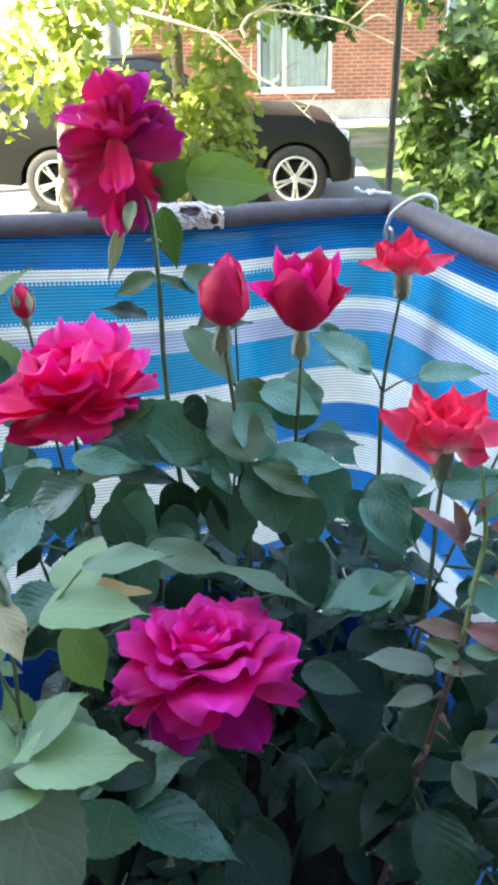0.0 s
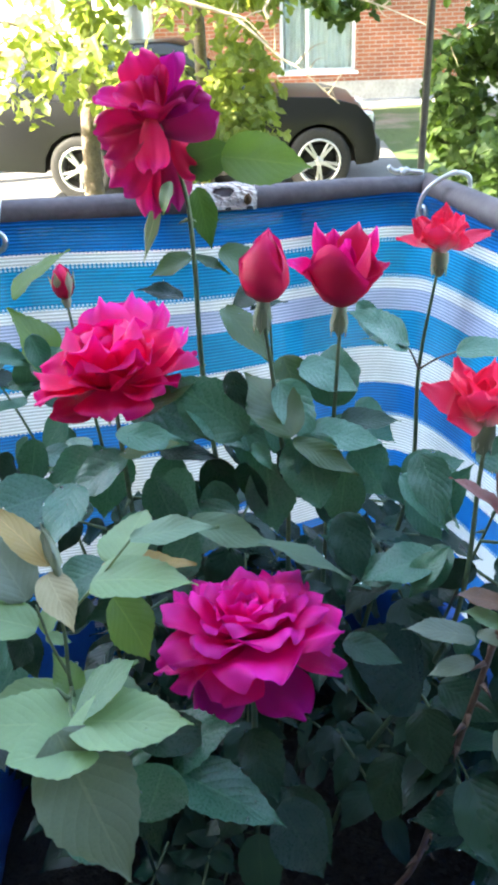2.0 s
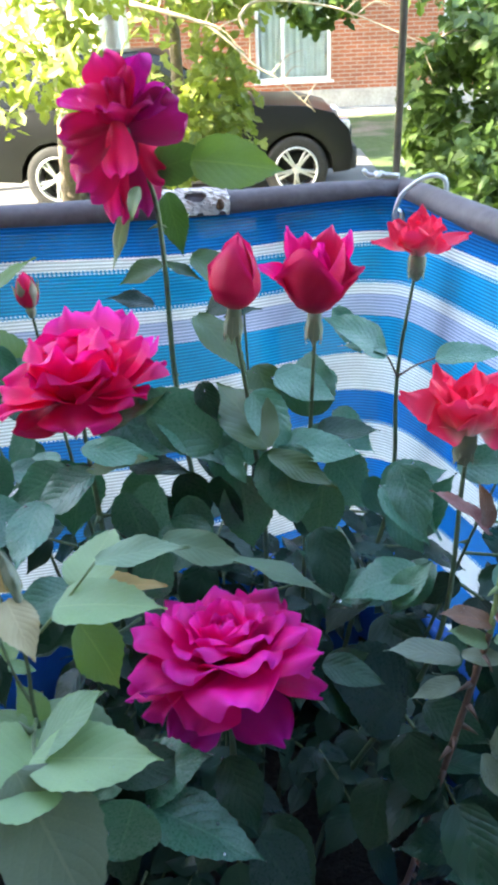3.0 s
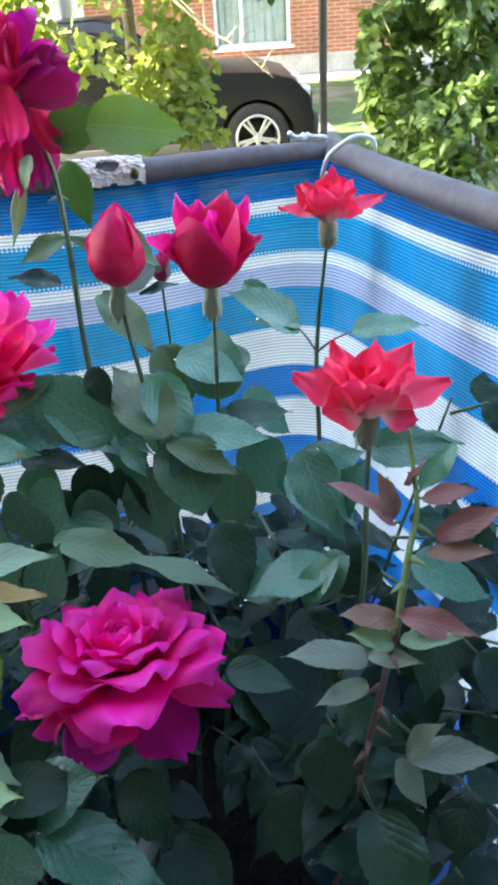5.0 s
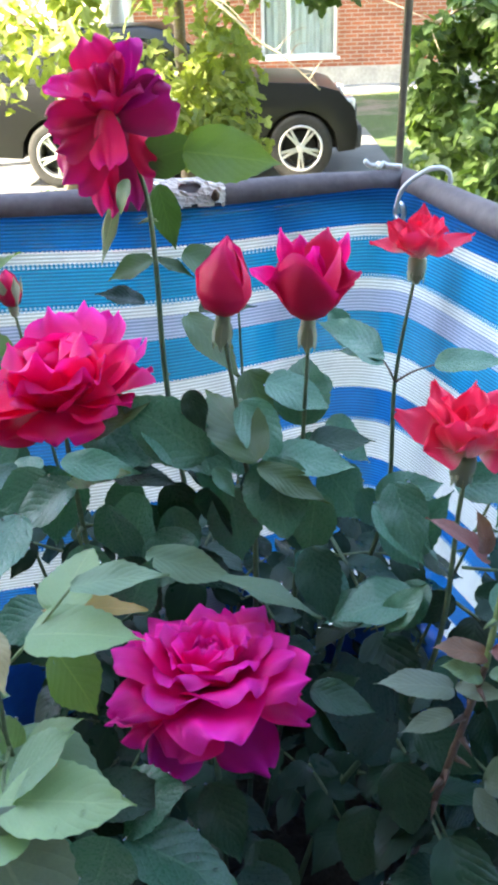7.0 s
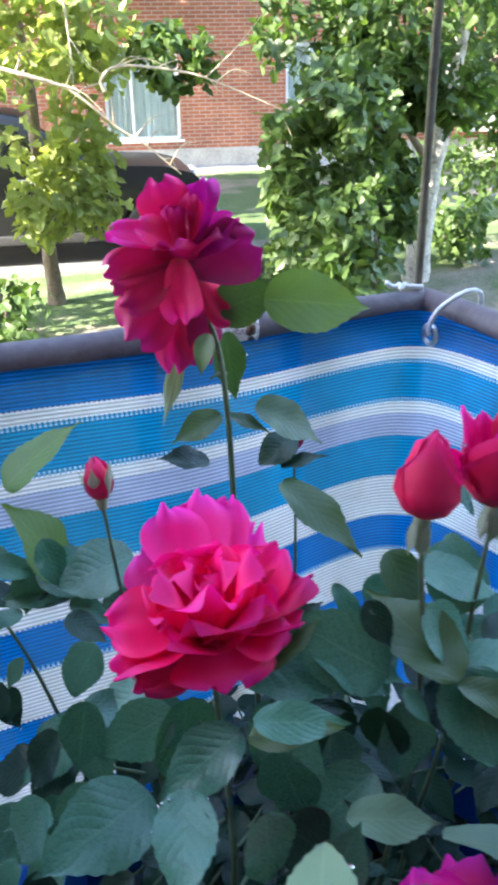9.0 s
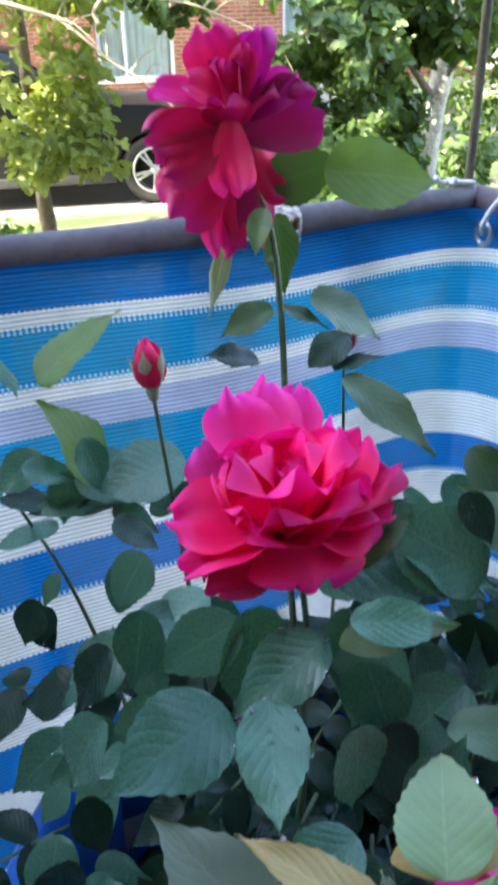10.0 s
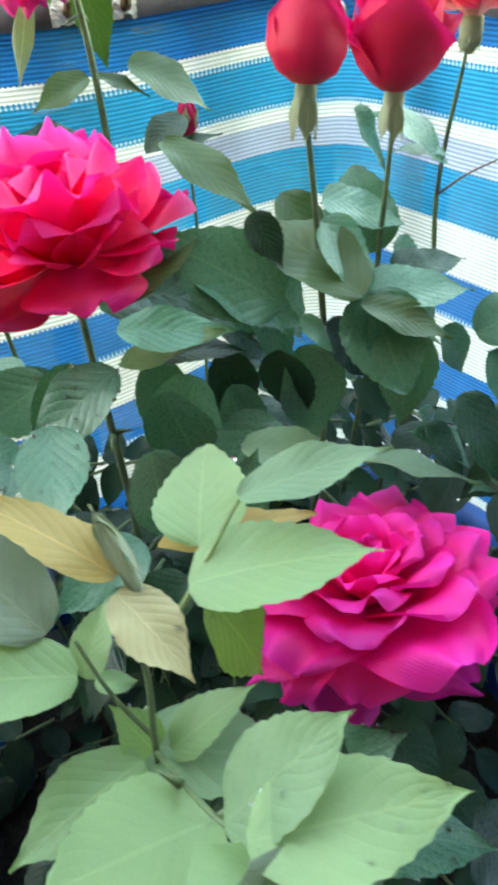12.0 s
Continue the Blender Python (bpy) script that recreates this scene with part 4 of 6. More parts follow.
    for k, (f, t, w) in enumerate((((-12, 22, 2), (-25, 42, 15), 28), ((-2, 26, 4), (2, 62, 31), 30), ((4, 26, 4), (18, 66, 26), 24), ((8, 22, 0), (31, 70, 8), 20), ((-6, 24, 6), (-10, 50, 32), 30))):
        sheet_petal(b, c + Vector(f) * 0.001, c + Vector(t) * 0.001, (0.0, -0.7, 0.7), w * 0.001, M_MAGENTA, 0.3, 0.08, 0.08, 0.06, 0.1, 170 + k)
    # closed bud: wrapped petals swelling low and drawn to a point
    drop = [(0, 0.30), (0.10, 0.74), (0.30, 1.0), (0.52, 0.90), (0.75, 0.58), (0.92, 0.26), (1.0, 0.08)]
    b = bloom((0.0655, 0.862, 1.5645), (0.10, 0.02, 1), [], M_CRIMSON, "closed crimson rose bud on a long stem", 0.5, sepal_len=0.015, sepal_lean=188, sepal_width=0.0034, hip=0.0036, hip_len=0.010)
    for k, (st, sp, li, hh) in enumerate(((0.4, 4.2, -0.0012, 0.034), (2.6, 3.8, -0.0006, 0.035), (4.6, 3.6, 0.0, 0.034), (0.9, 2.6, 0.0010, 0.031), (-1.3, 2.7, 0.0017, 0.0330), (3.2, 2.5, 0.0013, 0.030))):
        wrapped_petal(b, hh, 0.0110, drop, st, sp, M_CRIMSON, li, 0.16 if k < 3 else 0.42, 0.10, 100 + k)
    # half-open bud: a cup flaring to points
    cup_shape = [(0, 0.28), (0.10, 0.58), (0.30, 0.86), (0.60, 1.0), (0.85, 0.98), (1.0, 0.92)]
    c = Vector((0.105, 0.883, 1.5535))
    b = bloom(c, (0.06, 0.02, 1), [lay(3, 0.034, 0.010, 12, -8, 0.001, wrap=0.006, ruffle=0.001, point=0.4, mat=M_MAGENTA)], M_CRIMSON,
              "half-open crimson rose bud with flaring outer petals", 0.2, sepal_len=0.015, sepal_lean=188, sepal_width=0.0034, hip=0.0038, hip_len=0.011)
    for k, (st, sp, li, hh, fl) in enumerate(((0.5, 3.0, -0.0016, 0.036, 0.05), (2.9, 3.0, -0.0008, 0.035, 0.05), (4.9, 2.9, 0.0, 0.034, 0.1), (1.6, 2.4, 0.0004, 0.030, 0.25), (-1.2, 2.6, 0.0010, 0.030, 0.3), (3.5, 2.2, 0.0010, 0.028, 0.3))):
        wrapped_petal(b, hh, 0.0150, cup_shape, st, sp, M_CRIMSON, li, 0.42, fl, 110 + k)
    m = seen_from(18)
    for k, (f, t, face, w, mat) in enumerate((((-9, 18, 4), (-13, 41, 6), (0.3, 0.1, 1), 9, M_MAGENTA), ((-11, 12, 4), (-26, 25, 8), (0.2, 0.7, 0.7), 13, M_MAGENTA),
                                              ((-2, 18, 0), (-3, 38, 4), (0, 0.2, 1), 12, M_MAGENTA), ((5, 16, 2), (9, 41, 4), (-0.1, 0.1, 1), 18, M_CRIMSON),
                                              ((12, 18, -2), (19, 39, 0), (-0.3, 0.2, 1), 9, M_MAGENTA), ((11, 12, 2), (23, 22, 6), (-0.2, 0.7, 0.7), 12, M_CRIMSON))):
        sheet_petal(b, c + m(*f), c + m(*t), m(*face), w * 0.001, mat, 0.5, 0.05, 0.15, 0.03, 0.55, 120 + k)

    # coral blooms: pointed petals flaring from a pale heart
    def coral(at, k, seed, spread):
        at = Vector(at)
        b = bloom(at, (0.02, 0.02, 1), [
            lay(3, 0.024 * k, 0.008 * k, 8, -14, 0.001, wrap=0.006, point=0.3), lay(3, 0.028 * k, 0.012 * k, 22, 4, 0.002, wrap=0.010, point=0.4, ruffle=0.0014, roll=20),
            lay(4, 0.029 * k, 0.014 * k, 40, 20, 0.002, wrap=0.016, point=0.5, ruffle=0.0018, roll=40)],
            M_CORAL, "open coral-red rose with pointed petals and pale centre", seed * 0.4, sepal_len=0.011, sepal_lean=184)
        m = seen_from(24)
        for j, (f, t, face, w) in enumerate(spread):
            sheet_petal(b, at + m(*f) * k, at + m(*t) * k, m(*face), w * 0.001 * k, M_CORAL, 0.35, 0.12, 0.12, 0.035, 0.62, seed + j)
    coral((0.167, 0.945, 1.562), 0.85, 130, (
        ((-4, 4, 0), (-29, 13, 2), (0.2, 0.8, 0.6), 20), ((-3, 5, -2), (-17, 25, 0), (0.2, 0.3, 1), 16), ((0, 6, -3), (4, 35, -2), (0.0, 0.1, 1), 17),
        ((3, 5, -2), (16, 27, -2), (-0.2, 0.2, 1), 14), ((4, 4, 0), (35, 19, -2), (-0.1, 0.8, 0.6), 18), ((4, 3, 3), (20, 6, 10), (0.0, 0.8, 0.7), 20),
        ((-3, 3, 3), (-14, 8, 12), (0.1, 0.8, 0.7), 20), ((0, 3, 4), (4, 10, 15), (0.0, 0.8, 0.6), 22)))
    coral((0.163, 0.797, 1.526), 0.92, 150, (
        ((-4, 4, 0), (-28, 23, 4), (0.3, 0.6, 0.8), 22), ((-3, 6, -3), (-13, 33, -2), (0.2, 0.1, 1), 14), ((2, 6, -3), (8, 32, -4), (0.0, 0.1, 1), 14),
        ((4, 6, -2), (22, 30, -2), (-0.2, 0.2, 1), 17), ((5, 4, 0), (37, 15, 0), (-0.1, 0.7, 0.7), 20), ((5, 3, 2), (20, -1, 8), (0.2, 0.4, 0.9), 18),
        ((-3, 3, 3), (-19, 6, 12), (0.0, 0.6, 0.8), 24), ((0, 4, 4), (2, 15, 17), (0.0, 0.7, 0.7), 30)))
    # small buds
    for at, ax, k in (((-0.057, 0.944, 1.541), (-0.05, 0, 1), 1.0), ((0.064, 1.075, 1.494), (0.1, -0.1, 1), 1.0)):
        b = bloom(at, ax, [], M_CRIMSON, "small tight red rose bud with green sepals", 0.3, sepals=False, hip=0.0030, hip_len=0.006)
        for j, (st, sp, li) in enumerate(((0.3, 4.0, -0.0006), (2.4, 3.6, 0.0), (4.5, 3.2, 0.0005))):
            wrapped_petal(b, 0.0215 * k, 0.0064 * k, drop, st, sp, M_CRIMSON, li, 0.2, 0.05, 190 + j)
        turn = b.matrix_basis.to_3x3()
        for j in range(5):
            ang = 1.257 * j + 0.2
            side = Vector((math.cos(ang), math.sin(ang), 0))
            foot = Vector(at) + turn @ (side * 0.0036)
            end = Vector(at) + turn @ (side * (0.0075 if j % 2 else 0.0060) + Vector((0, 0, 0.015 if j % 2 else 0.019)))
            sheet_petal(b, foot, end, -(turn @ side), 0.0062, M_SEPAL, 0.4, 0.10, 0.05, 0.01, 0.9, 200 + j, "sepal")
    bloom((-0.020, 0.741, 1.497), (-0.27, 0.30, 0.92), [lay(3, 0.013, 0.0028, 20, -18, 0.0005, wrap=0.003, power=0.8)], M_SEPAL,
          "pale green rose bud still closed", 0.2, sepal_len=0.020, sepal_lean=-20, hip=0.0019, sepal_width=0.0019)

    # canes
    def up_from(dx, dy, *pts):
        return [soil + Vector((dx, dy, 0)), *[Vector(p) for p in pts]]
    cane(up_from(0.01, -0.06, (0.05, 0.84, 1.22), (0.056, 0.785, 1.36), (0.056, 0.773, 1.412)), 0.0042, 0.0026, thorns=5)
    cane(up_from(-0.01, 0.03, (0.03, 1.0, 1.28), (0.016, 1.01, 1.45), (0.014, 1.022, 1.536), (0.011, 1.031, 1.579), (0.004, 1.036, 1.600), (-0.003, 1.036, 1.618)), 0.0044, 0.0022, thorns=4)
    cane(up_from(-0.03, -0.03, (-0.01, 0.89, 1.25), (-0.012, 0.862, 1.40), (-0.016, 0.866, 1.48), (-0.017, 0.868, 1.507)), 0.0042, 0.0020, thorns=5)
    cane(up_from(0.02, -0.02, (0.07, 0.90, 1.26), (0.076, 0.876, 1.42), (0.071, 0.866, 1.50), (0.0655, 0.862, 1.552)), 0.0040, 0.0019, thorns=3)
    cane(up_from(0.03, 0.0, (0.095, 0.92, 1.28), (0.100, 0.893, 1.42), (0.105, 0.883, 1.541)), 0.0040, 0.0019, thorns=3)
    cane(up_from(0.06, 0.02, (0.135, 0.955, 1.28), (0.158, 0.943, 1.40), (0.160, 0.950, 1.486), (0.166, 0.945, 1.551)), 0.0044, 0.0017, thorns=5)
    cane(up_from(0.05, -0.05, (0.12, 0.85, 1.24), (0.158, 0.800, 1.40), (0.164, 0.797, 1.512)), 0.0042, 0.0020, thorns=4)
    cane(up_from(-0.06, 0.0, (-0.035, 0.955, 1.26), (-0.047, 0.946, 1.42), (-0.057, 0.944, 1.5385)), 0.0036, 0.0016, thorns=3)
    cane(up_from(-0.08, 0.02, (-0.075, 0.985, 1.25), (-0.105, 0.99, 1.40), (-0.135, 0.985, 1.49)), 0.0036, 0.0014, thorns=3)
    cane(up_from(0.02, 0.06, (0.05, 1.03, 1.25), (0.064, 1.07, 1.40), (0.064, 1.075, 1.4915)), 0.0034, 0.0016)
    cane(up_from(0.07, -0.08, (0.140, 0.765, 1.25), (0.151, 0.750, 1.353), (0.159, 0.745, 1.418), (0.166, 0.745, 1.463)), 0.0034, 0.0027, M_CANE_RED, 16, "young_cane")
    cane([(0.166, 0.745, 1.461), (0.172, 0.757, 1.488), (0.177, 0.768, 1.501), (0.177, 0.776, 1.514), (0.176, 0.782, 1.528)], 0.0028, 0.0016, M_CANE_GREEN, 3, "young_cane")
    cane(up_from(-0.05, -0.1, (-0.02, 0.80, 1.24), (-0.022, 0.75, 1.38), (-0.022, 0.738, 1.429), (-0.020, 0.737, 1.462), (-0.022, 0.738, 1.490)), 0.0026, 0.0014, M_CANE, 0, "young_cane")
    cane([(-0.022, 0.738, 1.429), (-0.011, 0.704, 1.448), (0.002, 0.688, 1.450)], 0.0018, 0.0013, M_CANE, 2, "twig")
    cane([(-0.022, 0.738, 1.436), (-0.030, 0.745, 1.448), (-0.036, 0.752, 1.464)], 0.0016, 0.0010, M_CANE, 0, "twig")
    cane([(-0.020, 0.737, 1.470), (-0.010, 0.740, 1.478), (0.010, 0.752, 1.499)], 0.0016, 0.0010, M_CANE_GREEN, 0, "twig")
    cane(up_from(0.09, 0.03, (0.18, 0.96, 1.22), (0.215, 0.95, 1.36), (0.235, 0.93, 1.46)), 0.0036, 0.0015, thorns=3)
    # short side twig below the far coral bloom
    cane([(0.160, 0.950, 1.486), (0.154, 0.938, 1.500), (0.148, 0.925, 1.512)], 0.0014, 0.0009, M_CANE_RED, 0, "twig")
    cane([(0.160, 0.950, 1.486), (0.168, 0.938, 1.498), (0.177, 0.925, 1.508)], 0.0014, 0.0009, M_CANE_RED, 0, "twig")

    # leaves that stand out, by where they grow
    L = leaf_mid
    L((0.020, 0.865, 1.500), view(1, -0.2, 0.3), view(0, 0.6, 0.8), 0.062, "teal")
    L((0.089, 0.842, 1.478), view(0.2, -1, 0.3), view(-0.2, 0.3, 0.9), 0.040, "teal_round")
    L((0.048, 0.716, 1.384), view(1, -0.35, 0.25), view(0.15, 0.75, 0.6), 0.054, "teal", "clear green rose leaf with drops")
    L((-0.004, 0.738, 1.422), view(1, -0.15, 0.3), view(0, 0.85, 0.5), 0.048, "pale")
    L((0.012, 0.770, 1.474), view(1, 0.1, 0.2), view(0.1, 0.95, 0.3), 0.045, "brown_slim", "yellowing narrow rose leaf")
    L((0.053, 0.838, 1.438), view(1, -0.35, 0.2), view(0.2, 0.8, 0.5), 0.050)
    L((0.085, 0.805, 1.450), view(1, -0.25, 0.0), view(0.0, 0.95, 0.2), 0.050, "pale_slim")
    L((0.108, 0.800, 1.458), view(0.35, -1, 0.2), view(0.3, 0.4, 0.9), 0.042, "dark")
    L((0.130, 0.795, 1.452), view(-1, -0.15, 0.2), view(0.0, 0.8, 0.6), 0.040, "teal")
    L((0.144, 0.800, 1.492), view(0.35, -1, 0.3), view(0.2, 0.4, 0.9), 0.036, "teal")
    L((0.103, 0.905, 1.504), view(0.1, 1, -0.1), view(0.0, 0.1, 1.0), 0.038, "teal_round")
    L((0.082, 0.909, 1.495), view(0.45, -1, 0.1), view(0.3, 0.2, 0.9), 0.040, "olive")
    # young pale shoot nearest the viewer: each leaf by its foot and tip, turned up towards the light
    def young(foot, tip, kind, lean=(0.0, 0.0, 0.0), label=""):
        foot, tip = Vector(foot), Vector(tip)
        face = Vector((-0.06, 0.64, 1.63)) - (foot + tip) / 2
        leaf(foot, tip - foot, 0.6 * face.normalized() + Vector(lean) + Vector((0, 0, 0.7)), (tip - foot).length, kind, label, True)
    young((0.000, 0.760, 1.479), (0.0075, 0.788, 1.493), "young_round", (0, 0, 0.2), "pale young rose leaf")
    young((0.010, 0.752, 1.499), (0.046, 0.748, 1.512), "pale_slim", (0, 0.2, 0.3))
    young((-0.006, 0.742, 1.485), (0.037, 0.732, 1.498), "young", (0, 0.2, 0.3))
    young((-0.023, 0.738, 1.492), (-0.009, 0.7186, 1.482), "tan", (0.3, 0, 0.4), "pale tan young rose leaf")
    young((-0.022, 0.741, 1.494), (-0.051, 0.757, 1.519), "brown_slim", (0.2, 0.2, 0.3))
    young((-0.044, 0.762, 1.458), (-0.070, 0.788, 1.488), "dusky", (0, 0, 0.2))
    young((-0.038, 0.752, 1.450), (-0.080, 0.753, 1.467), "young", (0, 0.1, 0.3))
    young((-0.037, 0.756, 1.444), (-0.028, 0.765, 1.463), "young", (-0.2, 0, 0.2))
    young((-0.034, 0.750, 1.447), (-0.022, 0.752, 1.444), "young", (0.1, 0, 0.3))
    young((-0.001, 0.752, 1.468), (0.017, 0.744, 1.437), "bright", (0, 0.1, 0.3))
    young((-0.021, 0.742, 1.418), (-0.031, 0.748, 1.440), "young", (0, 0, 0.3))
    young((-0.018, 0.742, 1.421), (0.006, 0.742, 1.441), "young", (0.1, 0.1, 0.3))
    young((-0.010, 0.702, 1.450), (0.018, 0.700, 1.483), "pale", (0, 0.2, 0.4))
    young((-0.007, 0.692, 1.459), (0.040, 0.685, 1.467), "young", (-0.1, 0.2, 0.4))
    young((-0.026, 0.738, 1.426), (-0.064, 0.722, 1.427), "young", (0, 0.1, 0.3))
    young((-0.011, 0.712, 1.434), (-0.049, 0.700, 1.450), "young_round", (0, 0.1, 0.4))
    young((0.002, 0.688, 1.451), (-0.023, 0.672, 1.465), "young_round", (0, 0.1, 0.4))
    young((-0.010, 0.684, 1.462), (0.016, 0.660, 1.408), "dusky", (0, 0.1, 0.4))


    # leaves grown from foot to tip, turned up towards the open side
    def grow(foot, tip, kind, label="", face=None):
        foot, tip = Vector(foot), Vector(tip)
        face = face or Vector((rng.uniform(-0.25, 0.25), rng.uniform(-0.50, -0.15), 1.0))
        leaf(foot, tip - foot, face, (tip - foot).length * 1.04, kind, label, True)
    # red and dusky leaves of the thorny young cane
    grow((0.169, 0.770, 1.495), (0.147, 0.762, 1.523), "red_slim")
    grow((0.176, 0.777, 1.506), (0.178, 0.769, 1.524), "red_slim")
    grow((0.179, 0.768, 1.506), (0.195, 0.760, 1.515), "red_slim")
    grow((0.183, 0.760, 1.494), (0.203, 0.752, 1.512), "red_slim")
    grow((0.179, 0.756, 1.490), (0.200, 0.748, 1.497), "bronze_slim")
    grow((0.169, 0.772, 1.495), (0.164, 0.764, 1.520), "bronze_slim")
    grow((0.167, 0.748, 1.466), (0.145, 0.740, 1.480), "bronze_slim")
    grow((0.167, 0.744, 1.472), (0.194, 0.736, 1.469), "red_slim")
    grow((0.165, 0.744, 1.459), (0.148, 0.736, 1.474), "pale_slim")
    grow((0.167, 0.742, 1.462), (0.186, 0.734, 1.470), "pale_slim")
    grow((0.156, 0.748, 1.448), (0.125, 0.740, 1.463), "dusky_slim")
    grow((0.156, 0.746, 1.451), (0.174, 0.738, 1.455), "dusky_slim")
    grow((0.156, 0.745, 1.437), (0.135, 0.737, 1.438), "dusky_slim")
    grow((0.171, 0.738, 1.402), (0.206, 0.730, 1.410), "dusky_slim")
    grow((0.166, 0.735, 1.404), (0.178, 0.727, 1.383), "dusky_slim")
    grow((0.172, 0.740, 1.401), (0.179, 0.732, 1.427), "dusky_slim")
    grow((0.175, 0.742, 1.367), (0.165, 0.734, 1.347), "dark_round", "dark leaf beaded with water drops")
    grow((0.161, 0.735, 1.345), (0.133, 0.727, 1.358), "dark", "dark leaf beaded with water drops")
    grow((0.177, 0.722, 1.340), (0.152, 0.714, 1.357), "teal")
    grow((0.202, 0.760, 1.340), (0.196, 0.752, 1.302), "dark", "dark leaf beaded with water drops")
    grow((0.145, 0.790, 1.373), (0.110, 0.782, 1.415), "dark_round", "dark leaf beaded with water drops")
    grow((0.164, 0.835, 1.449), (0.155, 0.827, 1.494), "teal")
    grow((0.156, 0.805, 1.453), (0.134, 0.797, 1.432), "teal")
    grow((0.125, 0.835, 1.415), (0.102, 0.827, 1.451), "teal")
    grow((0.135, 0.815, 1.424), (0.109, 0.807, 1.431), "teal_slim")
    grow((0.148, 0.830, 1.424), (0.126, 0.822, 1.441), "teal")
    grow((0.188, 0.815, 1.437), (0.226, 0.807, 1.424), "teal")
    grow((0.217, 0.860, 1.474), (0.197, 0.852, 1.453), "teal")
    grow((0.188, 0.840, 1.488), (0.212, 0.832, 1.492), "teal_slim")
    grow((0.177, 0.925, 1.508), (0.213, 0.917, 1.517), "teal")
    grow((0.148, 0.925, 1.512), (0.120, 0.917, 1.542), "teal")
    grow((0.149, 0.925, 1.514), (0.122, 0.917, 1.523), "teal_slim")
    # low leaves before the magenta bloom
    grow((0.023, 0.705, 1.419), (0.013, 0.697, 1.388), "teal_round")
    grow((0.005, 0.715, 1.397), (-0.016, 0.707, 1.387), "teal")
    grow((0.015, 0.735, 1.402), (-0.004, 0.727, 1.392), "teal")
    grow((0.014, 0.740, 1.384), (0.045, 0.732, 1.413), "teal", "wet green rose leaf with drops")
    grow((-0.046, 0.745, 1.347), (-0.024, 0.737, 1.390), "teal")
    grow((0.070, 0.720, 1.374), (0.090, 0.712, 1.331), "dark")
    grow((0.054, 0.730, 1.366), (0.039, 0.722, 1.344), "dark")
    grow((-0.022, 0.700, 1.384), (0.000, 0.692, 1.373), "teal")
    grow((0.104, 0.785, 1.408), (0.127, 0.777, 1.381), "dark_round", "dark leaf beaded with water drops")
    # leaves beside and under the wide pink bloom
    grow((-0.107, 0.990, 1.527), (-0.073, 1.000, 1.560), "bright")
    grow((-0.081, 0.985, 1.471), (-0.098, 0.977, 1.524), "bright")
    grow((-0.045, 0.960, 1.497), (-0.082, 0.952, 1.492), "teal_round")
    grow((-0.117, 0.990, 1.524), (-0.127, 0.982, 1.549), "teal_round")
    grow((-0.131, 0.980, 1.476), (-0.103, 0.972, 1.472), "dark")
    grow((-0.078, 0.970, 1.473), (-0.101, 0.962, 1.473), "dark_slim")
    grow((-0.108, 0.985, 1.452), (-0.142, 0.977, 1.450), "teal_slim")
    grow((-0.067, 0.935, 1.465), (-0.082, 0.927, 1.445), "teal_round")
    grow((-0.132, 1.000, 1.388), (-0.121, 0.992, 1.364), "dark")
    grow((-0.083, 0.945, 1.410), (-0.116, 0.937, 1.379), "teal")
    grow((-0.043, 0.905, 1.462), (-0.073, 0.897, 1.450), "teal")
    grow((-0.111, 0.980, 1.426), (-0.122, 0.972, 1.414), "teal")
    grow((-0.033, 0.826, 1.481), (-0.038, 0.790, 1.469), "teal", "broad wet drooping rose leaf with drops")
    grow((-0.009, 0.845, 1.485), (-0.045, 0.835, 1.470), "teal", "broad wet rose leaf with drops")
    grow((-0.046, 0.837, 1.469), (-0.083, 0.808, 1.474), "teal")
    grow((-0.008, 0.833, 1.495), (0.021, 0.818, 1.510), "olive_slim")
    grow((-0.003, 0.862, 1.503), (0.027, 0.867, 1.524), "olive")
    grow((0.036, 0.982, 1.519), (0.068, 0.941, 1.501), "olive_slim")
    grow((-0.103, 0.870, 1.394), (-0.097, 0.862, 1.366), "dark")
    grow((-0.110, 0.880, 1.391), (-0.122, 0.872, 1.380), "teal")
    grow((-0.097, 0.850, 1.357), (-0.114, 0.842, 1.331), "teal")
    grow((-0.081, 0.840, 1.369), (-0.094, 0.832, 1.344), "dark")
    grow((-0.120, 0.860, 1.358), (-0.130, 0.852, 1.337), "teal")
    grow((-0.077, 0.880, 1.406), (-0.097, 0.872, 1.404), "teal")
    grow((-0.070, 0.840, 1.391), (-0.085, 0.832, 1.375), "dark")
    grow((-0.117, 0.840, 1.335), (-0.132, 0.832, 1.322), "teal")
    grow((-0.093, 0.890, 1.404), (-0.111, 0.882, 1.413), "teal")
    grow((0.023, 0.865, 1.507), (0.060, 0.857, 1.486), "teal")
    grow((0.032, 0.870, 1.516), (0.044, 0.862, 1.494), "teal_slim")
    grow((-0.079, 0.930, 1.487), (-0.060, 0.922, 1.478), "dark")
    grow((-0.063, 0.955, 1.475), (-0.040, 0.947, 1.490), "teal")
    grow((0.079, 0.845, 1.496), (0.056, 0.882, 1.520), "olive")
    grow((0.084, 0.900, 1.512), (0.116, 0.892, 1.503), "teal_round")
    grow((0.086, 0.860, 1.489), (0.126, 0.852, 1.492), "teal")
    grow((0.058, 0.850, 1.490), (0.068, 0.842, 1.478), "teal")
    grow((0.079, 0.845, 1.493), (0.113, 0.837, 1.480), "olive_slim")
    # leaves on the tall stem
    grow((0.011, 1.030, 1.540), (-0.018, 1.022, 1.533), "olive")
    grow((0.013, 1.028, 1.541), (0.038, 1.020, 1.534), "olive_slim")
